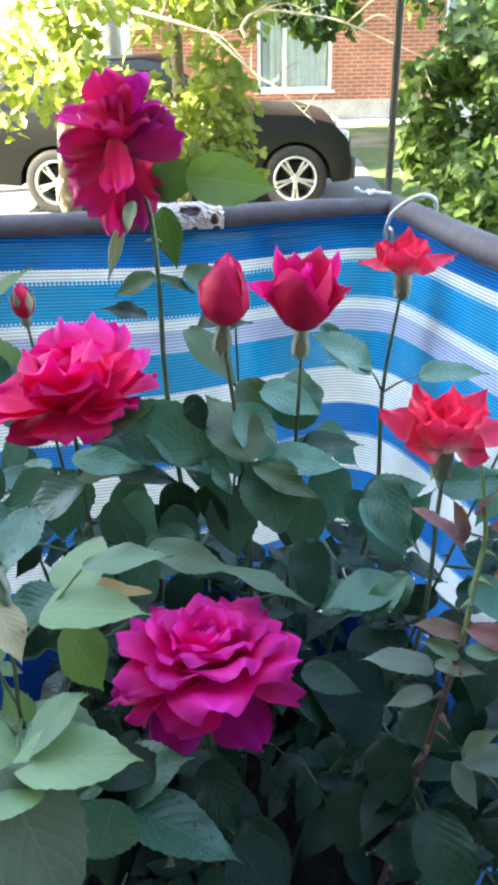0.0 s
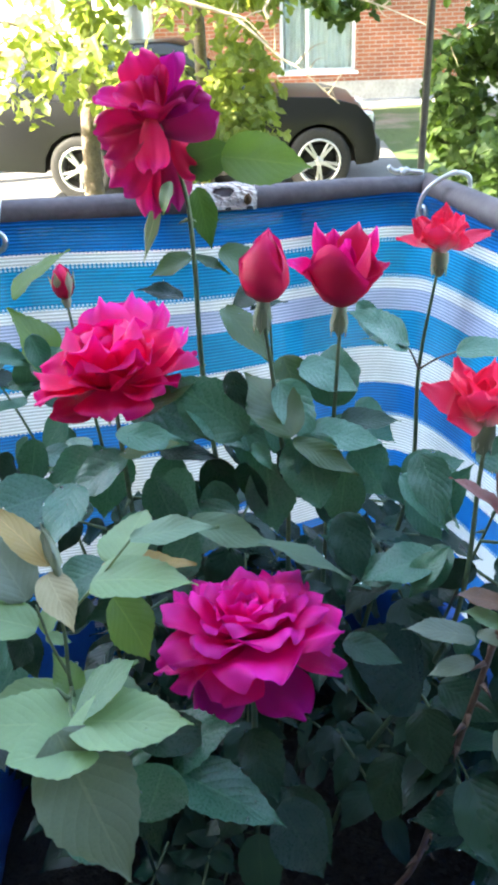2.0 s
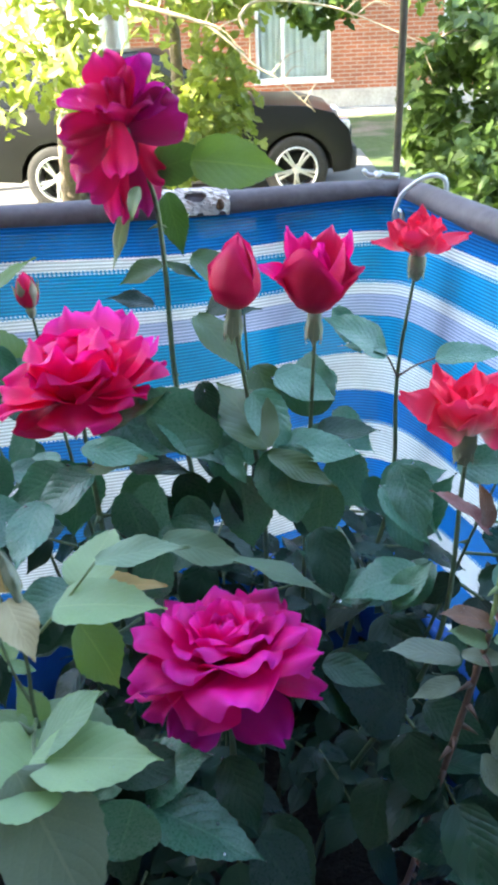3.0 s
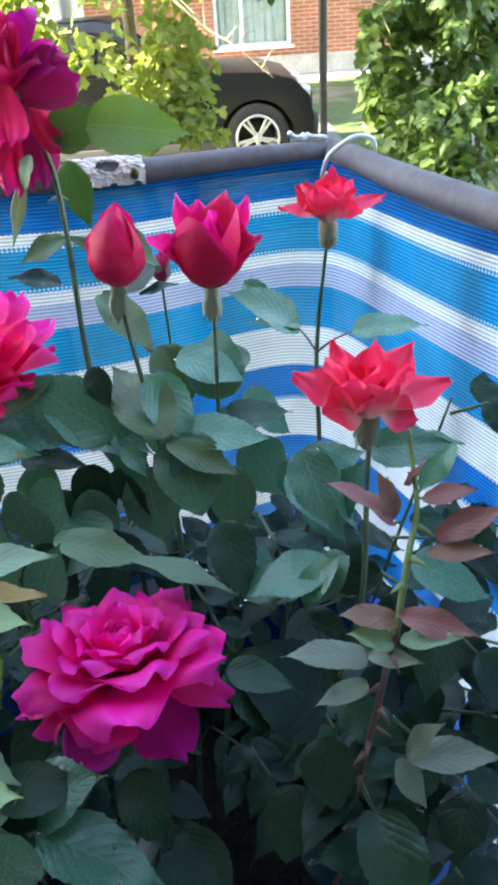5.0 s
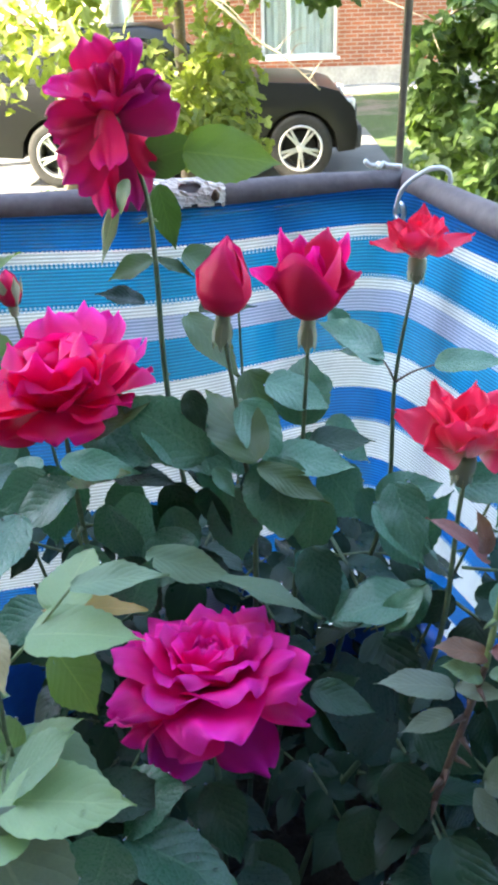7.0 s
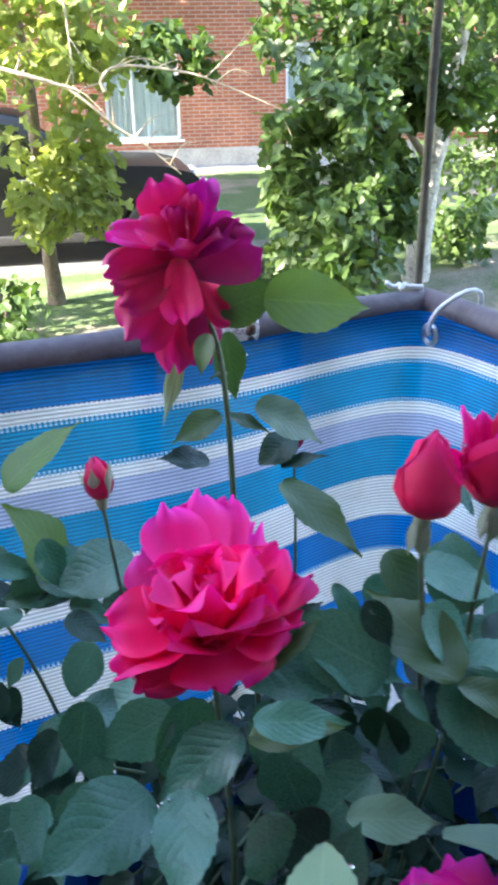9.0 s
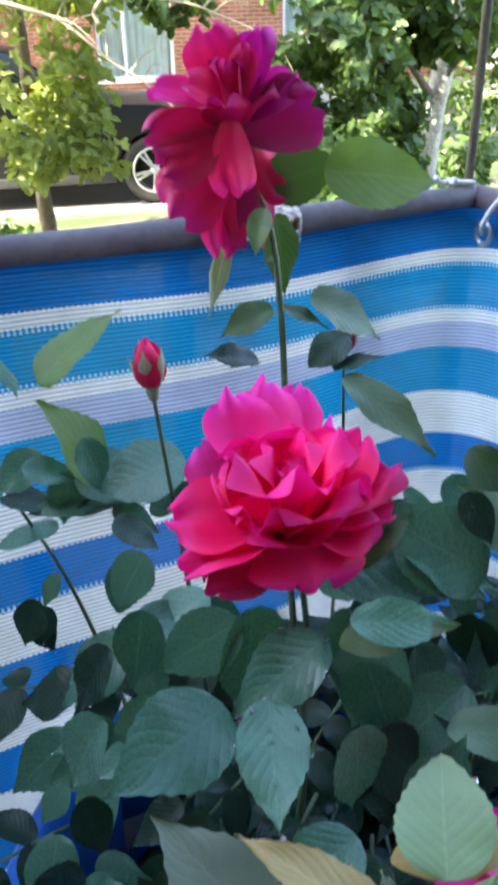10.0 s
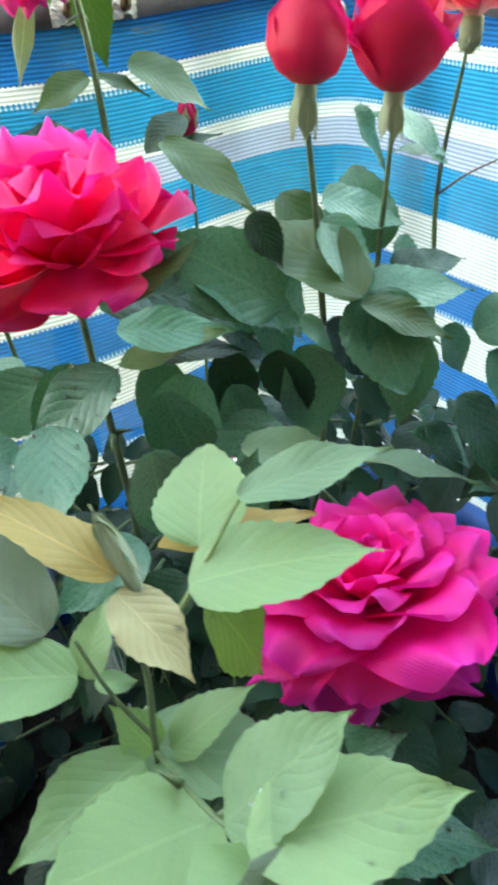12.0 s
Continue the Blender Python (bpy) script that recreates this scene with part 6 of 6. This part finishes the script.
def build_house():
    y, zt = 19.2, 6.5
    holes = [(-5.2, -3.5, 0.43, 2.3), (0.06, 1.66, 0.43, 2.3), (4.0, 5.6, 0.43, 2.3), (8.2, 9.8, 0.43, 2.3)]
    x, specs = -2.6, []
    cuts = [h for h in holes if h[0] > -2.6]
    for a, b, c, d in cuts:
        specs += [((x, y, GROUND - 0.1), (a, y + 0.4, zt)), ((a, y, GROUND - 0.1), (b, y + 0.4, c)), ((a, y, d), (b, y + 0.4, zt))]
        x = b
    specs.append(((x, y, GROUND - 0.1), (13, y + 0.4, zt)))
    h = root("brick_house", (3, y, GROUND), "two-storey red brick house with a grey rendered plinth", "house")

    def own(ob):
        ob.parent = h
        ob.matrix_parent_inverse = Matrix.Translation(h.location).inverted()
    for spec in specs:
        own(part("wall", boxes(spec), M_BRICK, smooth=False))
    own(part("inner_wall", boxes(((-2.6, y + 2.0, GROUND), (13, y + 2.2, zt)), ((-2.7, y, GROUND), (-2.6, y + 2.2, zt)), ((13, y, GROUND), (13.1, y + 2.2, zt))), M_PLASTER, smooth=False))
    own(part("plinth", boxes(((-2.62, y - 0.05, GROUND - 0.1), (13.02, y, 0.24), 0.01)), M_PLINTH, smooth=False))
    own(part("roof", boxes(((-3.0, y - 0.5, zt), (13.4, y + 6, zt + 0.25), 0.02)), M_TRIM, smooth=False))
    for a, b, c, d in cuts:
        window_unit(a, b, c, d, y)
    pave = part("pavement", boxes(((-3, y - 1.1, GROUND - 0.1), (13, y - 0.05, GROUND + 0.05), 0.01)), M_CONCRETE, smooth=False)
    tagged(pave, "pale concrete apron along the brick house", "pavement", kind="structure")
    # low white outbuilding beside the house
    g = root("white_outbuilding", (-6, 17, GROUND), "sunlit white limewashed outbuilding with a brown fascia", "building")
    part("wall", boxes(((-3.6, 1.5, 0), (2.9, 5, 3.6))), M_WHITEWALL, g, smooth=False)
    part("fascia", boxes(((-3.7, 1.38, 1.05), (2.95, 1.5, 1.30), 0.01)), surface("fascia_paint", (0.30, 0.15, 0.08), (0.42, 0.22, 0.12), 6), g, smooth=False)
    part("roof", boxes(((-3.9, 1.0, 3.6), (3.1, 5.3, 3.8), 0.02)), M_TRIM, g, smooth=False)


def wheel(parent, x, y, z, out):
    w = part("wheel", lathe_y([(0.20, 0.0), (0.235, -0.015), (0.30, -0.02), (0.335, -0.005), (0.345, 0.03), (0.345, 0.19), (0.33, 0.22), (0.2, 0.22)], 36), M_TYRE, parent, "black tyre")
    w.matrix_basis = Matrix.Translation((x, y, z)) @ (Matrix.Identity(4) if out < 0 else Matrix.Rotation(math.pi, 4, "Z"))
    part("rim", lathe_y([(0.232, -0.012), (0.238, -0.022), (0.222, -0.026), (0.212, -0.01), (0.205, 0.06), (0.2, 0.2)], 36), M_RIM, w)
    part("brake_disc", lathe_y([(0.0, 0.09), (0.16, 0.09), (0.165, 0.1)], 24), M_TRIM, w)
    hub = lathe_y([(0.0, -0.018), (0.035, -0.016), (0.05, 0.0), (0.05, 0.05)], 20)
    part("hub", hub, M_RIM, w)
    for k in range(5):
        for s in (-0.13, 0.13):
            a = 2 * math.pi * k / 5 + 0.3
            bm = bmesh.new()
            box(bm, (0.035, -0.012, -0.013), (0.222, 0.03, 0.013), 0.004)
            bmesh.ops.rotate(bm, verts=bm.verts, cent=(0, 0, 0), matrix=Matrix.Rotation(a + s, 3, "Y"))
            part("spoke", bm, M_RIM, w)
    return w


def lathe_y(profile, sides):
    bm = lathe([(r, h) for r, h in profile], sides)
    bmesh.ops.rotate(bm, verts=bm.verts, cent=(0, 0, 0), matrix=Matrix.Rotation(radians(-90), 3, "X"))
    bmesh.ops.recalc_face_normals(bm, faces=bm.faces)
    return bm


def profile_body(outline, half, bevel, shrink=None):
    """A car-side outline (x, z) drawn across the width, narrower towards the roof."""
    bm = bmesh.new()
    a = [bm.verts.new((x, -half + (shrink(z) if shrink else 0), z)) for x, z in outline]
    b = [bm.verts.new((x, half - (shrink(z) if shrink else 0), z)) for x, z in outline]
    bm.faces.new(a)
    bm.faces.new(b[::-1])
    n = len(outline)
    for k in range(n):
        bm.faces.new((a[k], b[k], b[(k + 1) % n], a[(k + 1) % n]))
    bmesh.ops.recalc_face_normals(bm, faces=bm.faces)
    if bevel:
        bmesh.ops.bevel(bm, geom=list(bm.edges), offset=bevel, segments=3, affect="EDGES", profile=0.6, clamp_overlap=True)
    return bm


def arch(cx, r, z0, n=9):
    return [(cx + r * math.cos(math.pi * k / (n - 1)), z0 + r * math.sin(math.pi * k / (n - 1))) for k in range(n)]


def build_car(at, flip, paint, label, group=""):
    c = root("car", at, label, "car", group)
    c.rotation_euler = (0, 0, math.pi if flip else 0)
    # wheels at x = 0 (front) and -2.6; origin on the ground under the front axle, at mid width
    low = [(0.58, 0.32), (0.40, 0.30), *arch(0, 0.40, 0.33), (-0.40, 0.28), (-2.2, 0.28), *arch(-2.6, 0.40, 0.33), (-3.0, 0.32), (-3.5, 0.36), (-3.58, 0.62), (-3.55, 0.98),
           (-3.35, 1.04), (-0.75, 1.02), (0.10, 0.98), (0.40, 0.90), (0.56, 0.74), (0.61, 0.52)]
    part("body", profile_body(low, 0.90, 0.045, lambda z: 0.06 * max(0, z - 0.6)), paint, c)
    cab = [(-0.62, 1.0), (-1.35, 1.50), (-1.6, 1.555), (-2.9, 1.54), (-3.15, 1.46), (-3.48, 1.02)]
    part("cabin", profile_body(cab, 0.84, 0.04, lambda z: 0.30 * max(0, z - 1.0)), paint, c)
    for s in (-1, 1):
        for name, pts in (("front_window", [(-0.95, 1.06), (-1.50, 1.43), (-1.80, 1.45), (-1.80, 1.05)]), ("rear_window", [(-1.88, 1.05), (-1.88, 1.45), (-2.65, 1.45), (-2.75, 1.06)]),
                          ("quarter_window", [(-2.83, 1.07), (-2.75, 1.44), (-2.98, 1.42), (-3.28, 1.08)])):
            bm = bmesh.new()
            f = [bm.verts.new((x, s * (0.846 - 0.30 * (z - 1.0)), z)) for x, z in pts]
            g = [bm.verts.new((x, s * (0.826 - 0.30 * (z - 1.0)), z)) for x, z in pts]
            bm.faces.new(f)
            bm.faces.new(g[::-1])
            for k in range(4):
                bm.faces.new((f[k], g[k], g[(k + 1) % 4], f[(k + 1) % 4]))
            bmesh.ops.recalc_face_normals(bm, faces=bm.faces)
            part(name, bm, M_CARGLASS, c, smooth=False)
        part("mirror", boxes(((-1.02, s * 0.98 - 0.09, 1.02), (-0.84, s * 0.98 + 0.09, 1.16), 0.03)), paint, c)
        for x in (-1.25, -2.15):
            part("door_handle", boxes(((x - 0.18, s * 0.90 - 0.02, 0.86), (x, s * 0.90 + 0.02, 0.90), 0.008)), M_RIM, c)
        part("headlight", boxes(((0.28, s * 0.66 - 0.2, 0.68), (0.575, s * 0.66 + 0.2, 0.82), 0.03)), M_LAMP, c)
        part("tail_light", boxes(((-3.60, s * 0.70 - 0.14, 0.78), (-3.46, s * 0.70 + 0.16, 1.02), 0.03)), M_REDLAMP, c)
        part("side_sill", boxes(((-2.2, s * 0.88 - 0.03, 0.24), (-0.42, s * 0.88 + 0.03, 0.34), 0.012)), M_TRIM, c)
        wheel(c, 0.0, s * 0.885 - s * 0.0, 0.345, s)
        wheel(c, -2.6, s * 0.885, 0.345, s)
    part("windscreen", boxes(((-0.02, -0.68, 0), (0.02, 0.68, 0.78), 0.005)), M_CARGLASS, c, smooth=False).matrix_basis = Matrix.Translation((-0.66, 0, 1.03)) @ Matrix.Rotation(radians(-56), 4, "Y")
    for x in (0.0, -2.6):
        part("wheel_well", boxes(((x - 0.42, -0.64, 0.30), (x + 0.42, 0.64, 0.78), 0.02)), M_TRIM, c)
    part("bumper", boxes(((0.43, -0.86, 0.32), (0.66, 0.86, 0.56), 0.06)), M_TRIM, c)
    part("grille", boxes(((0.55, -0.42, 0.56), (0.64, 0.42, 0.72), 0.02)), M_TRIM, c)
    return c


def leaf_cloud(name, material, centres, count, size, seed, parent):
    """Many small lobed leaves in clumps: centre, radius triple and weight."""
    r = random.Random(seed)
    shape = [(0, 0), (0.30, -0.06), (0.46, 0.26), (0.24, 0.34), (0.30, 0.66), (0, 1.0), (-0.30, 0.66), (-0.24, 0.34), (-0.46, 0.26), (-0.30, -0.06)]
    verts, faces, uvs = [], [], []
    weights = [c[2] for c in centres]
    for _ in range(count):
        (cx, cy, cz), (rx, ry, rz), _w = r.choices(centres, weights)[0]
        d = Vector((r.gauss(0, 1), r.gauss(0, 1), r.gauss(0, 1))).normalized() * (r.random() ** 0.45)
        p = Vector((cx + d.x * rx, cy + d.y * ry, cz + d.z * rz))
        if noise.noise(p * 2.3 + Vector((seed, 0, 0))) < -0.12:
            continue
        up = Vector((r.gauss(0, 0.6), r.gauss(-0.3, 0.6), 1.0))
        along = Vector((r.gauss(0, 1), r.gauss(0, 1), r.gauss(-0.7, 0.5)))
        m = frame_of(along, up)
        s = size * r.uniform(0.6, 1.25)
        k = len(verts)
        for x, y in shape:
            verts.append(tuple(p + (m @ Vector((x * s, y * s, 0.12 * s * abs(x) - 0.16 * s * y * y)))))
            uvs.append((0.5 + x, y))
        faces += [(k, k + 1, k + 2, k + 3), (k, k + 3, k + 4, k + 5), (k, k + 5, k + 6, k + 7), (k, k + 7, k + 8, k + 9)]
    me = bpy.data.meshes.new(name)
    me.from_pydata(verts, [], faces)
    layer = me.uv_layers.new(name="UVMap")
    for loop in me.loops:
        layer.data[loop.index].uv = uvs[loop.vertex_index]
    me.materials.append(material)
    ob = new(name, me)
    ob.parent = parent
    ob.matrix_parent_inverse = Matrix.Translation(parent.location).inverted()
    return ob


def tree(at, lean, height, radius, bark, limbs, crowns, count, size, seed, label, leafmat, kind="tree"):
    r = random.Random(seed)
    t = root(kind, at, label, kind)
    base = Vector(at)
    inv = Matrix.Translation(base).inverted()
    pts = [base + Vector((0, 0, -0.15)), base + Vector((lean[0] * 0.15, lean[1] * 0.15, height * 0.2)), base + Vector((lean[0] * 0.5 + 0.04, lean[1] * 0.5, height * 0.55)), base + Vector((lean[0], lean[1], height))]
    cp = curve_points(pts, 8)
    bm = tube(cp, [radius * (1.35 if k == 0 else 1.12 if k < 3 else 1.0) * (1 - 0.55 * k / len(cp)) for k in range(len(cp))], 14)
    for v in bm.verts:
        v.co += Vector((noise.noise(v.co * 7), noise.noise(v.co * 7 + Vector((9, 0, 0))), 0)) * radius * 0.16
    ob = part("trunk", bm, bark)
    ob.parent, ob.matrix_parent_inverse = t, inv
    for k, (z, dx, dy, dz) in enumerate(limbs):
        i = min(len(cp) - 1, int(z / height * (len(cp) - 1)))
        a = cp[i]
        e = a + Vector((dx, dy, dz))
        mid = (a + e) / 2 + Vector((r.uniform(-0.1, 0.1), r.uniform(-0.1, 0.1), 0.12))
        ob = part("limb", tube(curve_points([a, mid, e], 6), [radius * 0.34 * (1 - 0.85 * q / 12) for q in range(13)], 8), M_BARK)
        ob.parent, ob.matrix_parent_inverse = t, inv
    leaf_cloud("crown", leafmat, crowns, count, size, seed, t)
    return t


def dead_branch(points, r0, forks, seed, label):
    r = random.Random(seed)
    b = root("bare_branch", points[0], label, "branch")
    inv = Matrix.Translation(Vector(points[0])).inverted()
    pts = curve_points(points, 7)
    def own(name, bm):
        ob = part(name, bm, M_TWIG)
        ob.parent, ob.matrix_parent_inverse = b, inv
    own("stem", tube(pts, [r0 * (1 - 0.75 * k / (len(pts) - 1)) for k in range(len(pts))], 7))
    for k in range(forks):
        i = r.randrange(2, len(pts) - 1)
        d = (pts[i] - pts[i - 1]).normalized()
        o = Vector((d.x * 0.6 + r.uniform(-0.6, 0.6), r.uniform(-0.3, 0.3), r.uniform(-0.7, 0.9)))
        ln = r.uniform(0.15, 0.45)
        q = [pts[i], pts[i] + o * ln * 0.5 + Vector((0, 0, r.uniform(-0.04, 0.06))), pts[i] + o * ln]
        own("twig", tube(curve_points(q, 4), [r0 * 0.45 * (1 - 0.8 * j / 8) for j in range(9)], 5))


def build_yard():
    build_ground()
    build_house()
    build_car((0.47, 10.33, GROUND + 0.035), False, M_CARPAINT, "black off-road car with silver alloy wheels parked on the strip")
    build_car((-4.6, 12.2, GROUND + 0.035), False, M_WHITEPAINT, "white car parked further along the strip")
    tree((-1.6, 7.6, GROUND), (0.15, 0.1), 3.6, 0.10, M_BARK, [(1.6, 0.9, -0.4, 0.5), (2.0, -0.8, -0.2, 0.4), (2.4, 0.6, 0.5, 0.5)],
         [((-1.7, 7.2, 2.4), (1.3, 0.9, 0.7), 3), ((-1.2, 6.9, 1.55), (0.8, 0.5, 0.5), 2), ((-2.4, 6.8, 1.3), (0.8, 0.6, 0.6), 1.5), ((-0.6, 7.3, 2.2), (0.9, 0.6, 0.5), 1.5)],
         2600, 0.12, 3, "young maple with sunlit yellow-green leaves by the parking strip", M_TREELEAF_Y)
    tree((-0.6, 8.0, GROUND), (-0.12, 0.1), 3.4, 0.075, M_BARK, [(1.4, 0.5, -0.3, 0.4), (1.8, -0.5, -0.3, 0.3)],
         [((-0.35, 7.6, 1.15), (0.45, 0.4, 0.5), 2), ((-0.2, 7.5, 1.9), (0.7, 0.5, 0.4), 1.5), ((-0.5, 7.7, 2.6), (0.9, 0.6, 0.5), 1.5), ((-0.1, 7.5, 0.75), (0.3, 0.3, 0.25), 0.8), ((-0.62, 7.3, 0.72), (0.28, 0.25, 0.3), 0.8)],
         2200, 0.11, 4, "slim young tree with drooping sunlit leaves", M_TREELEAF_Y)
    tree((2.86, 8.0, GROUND), (0.62, 0.2), 4.4, 0.125, M_LIME_TRUNK, [(1.8, -0.9, -0.6, 0.6), (2.2, 0.9, -0.3, 0.6), (2.6, -0.6, 0.5, 0.6)],
         [((2.6, 7.4, 2.45), (1.5, 0.9, 0.6), 3), ((1.62, 6.6, 1.3), (0.52, 0.5, 0.6), 2.5), ((4.4, 9.2, 1.9), (1.0, 0.8, 0.9), 2), ((1.9, 7.2, 2.0), (0.8, 0.7, 0.5), 1.5), ((4.2, 9.4, 1.0), (1.0, 0.6, 0.9), 1.5), ((0.55, 7.3, 1.85), (0.35, 0.3, 0.28), 0.4), ((2.2, 8.0, 3.9), (1.6, 1.2, 0.8), 3),
          ((2.3, 7.3, 1.62), (0.55, 0.4, 0.4), 1.5), ((2.75, 7.3, 1.58), (0.4, 0.35, 0.36), 0.9), ((2.12, 7.4, 1.0), (0.36, 0.35, 0.4), 0.9), ((2.44, 7.4, 0.75), (0.28, 0.3, 0.45), 1.0), ((1.45, 7.3, 0.85), (0.24, 0.3, 0.35), 0.6)],
         16000, 0.105, 5, "maple with a whitewashed trunk and dense green crown", M_TREELEAF)
    # Unseen tree, added so its crown dapples the right-hand tree and shrub.
    tree((-4.3, 4.6, GROUND), (0.4, 0.2), 4.2, 0.11, M_BARK, [(2.6, 1.2, 0.3, 1.0), (3.0, 1.8, 0.5, 0.7), (3.2, -0.8, 0.3, 0.6)],
         [((-2.2, 5.1, 3.7), (1.7, 0.9, 0.6), 3), ((-3.6, 4.6, 4.2), (1.2, 0.8, 0.6), 1.5), ((-0.9, 5.6, 4.0), (1.2, 0.8, 0.5), 2)],
         1800, 0.12, 16, "unseen young maple added to shade the tree and shrub on the right", M_TREELEAF)
    s = root("shrub", (2.1, 7.0, GROUND), "leafy green shrub growing below the balcony rail", "shrub")
    leaf_cloud("foliage", M_TREELEAF, [((1.75, 7.2, 0.3), (0.55, 0.5, 0.5), 2), ((1.65, 6.4, 0.5), (0.45, 0.5, 0.5), 2), ((3.6, 8.6, 0.1), (0.5, 0.4, 0.4), 1), ((1.4, 8.0, 0.05), (0.6, 0.4, 0.25), 1)], 2600, 0.11, 8, s)
    part("stem", tube([(0, 0, -0.1), (0.05, 0.05, 0.4), (0.0, 0.1, 0.9)], [0.03, 0.025, 0.012], 8), M_BARK, s)
    s = root("shrub", (-0.9, 6.4, GROUND), "low leafy shrub at the edge of the lawn", "shrub")
    leaf_cloud("foliage", M_TREELEAF, [((-0.9, 6.4, 0.15), (0.5, 0.4, 0.35), 2), ((-1.6, 6.8, 0.1), (0.6, 0.4, 0.3), 1)], 900, 0.10, 9, s)
    part("stem", tube([(0, 0, -0.1), (0.05, 0.05, 0.3), (0.0, 0.1, 0.5)], [0.02, 0.018, 0.01], 8), M_BARK, s)
    # Unseen tree, added to cast dappled shade on the brick wall.
    tree((-7.5, 15.5, GROUND), (0.3, 0.2), 6.5, 0.16, M_BARK, [(3.5, 1.5, -0.6, 1.0), (4.0, -1.2, -0.2, 1.0), (4.5, 1.2, 0.8, 1.0)],
         [((-5.5, 16.9, 6.0), (2.6, 1.4, 1.5), 3), ((-2.6, 17.2, 5.6), (2.4, 1.3, 1.5), 5), ((0.4, 17.4, 5.6), (2.2, 1.1, 1.5), 5), ((-0.8, 17.4, 4.6), (2.4, 1.0, 0.7), 5), ((-1.0, 17.6, 3.9), (1.6, 0.8, 0.7), 1.5)],
         15000, 0.22, 14, "unseen spreading tree added to shade the brick house wall", M_TREELEAF)
    # Unseen tree, its crowns added where they shade the lawn and black car.
    tree((-5.2, 10.2, GROUND), (0.5, 0.3), 5.6, 0.15, M_BARK, [(3.4, 1.5, 0.3, 1.2), (3.8, -1.2, -0.2, 1.0), (4.2, 2.2, 1.0, 1.0)],
         [((-3.6, 11.2, 5.2), (2.2, 1.6, 1.1), 3), ((-1.2, 12.6, 5.4), (2.2, 1.8, 1.1), 3), ((-1.0, 15.0, 5.6), (2.4, 1.6, 1.1), 3), ((-2.6, 9.6, 5.6), (2.0, 1.4, 1.0), 2), ((1.2, 13.6, 6.0), (2.2, 1.6, 1.0), 3), ((-5.2, 12.6, 5.6), (2.5, 2.2, 0.9), 5), ((-5.7, 7.6, 5.5), (1.6, 0.8, 0.7), 2)],
         27000, 0.22, 15, "unseen tall maple added to shade the lawn and the black car", M_TREELEAF)
    far = root("far_trees", (9, 26, GROUND), "dense green trees standing behind the houses", "trees", kind="stuff")
    leaf_cloud("far_foliage", M_TREELEAF, [((-9, 27, 5), (6, 2, 4.5), 2), ((10, 16.5, 3), (4, 1.5, 3.2), 2), ((-16, 20, 4), (5, 2, 4), 1)], 7000, 0.42, 11, far)
    dead_branch([(-0.75, 6.5, 1.80), (-0.36, 6.5, 1.69), (-0.20, 6.5, 1.62), (0.07, 6.5, 1.39), (0.22, 6.5, 1.30), (0.48, 6.5, 1.08)], 0.016, 8, 1, "pale bare branch hanging before the brick wall")
    dead_branch([(0.0, 6.5, 1.62), (-0.02, 6.5, 1.70), (0.12, 6.5, 1.78), (0.53, 6.5, 1.735), (0.80, 6.5, 1.65), (1.26, 6.5, 1.46)], 0.014, 9, 2, "pale bare forked branch before the brick wall")
    dead_branch([(1.24, 6.5, 1.47), (1.45, 6.5, 1.58), (1.57, 6.5, 1.73)], 0.012, 5, 6, "pale bare twig before the brick wall")
    dead_branch([(-0.22, 6.5, 2.3), (-0.205, 6.5, 1.95), (-0.205, 6.5, 1.62)], 0.009, 2, 7, "thin bare upright twig before the brick wall")


build_balcony()
build_rails()
bracket()
build_cloth()
tie(0.014, 1.0)
tie(-0.355, -0.5)
tie(-0.72, 0.6)
cord_end()
build_barrel()
build_bush()
build_yard()
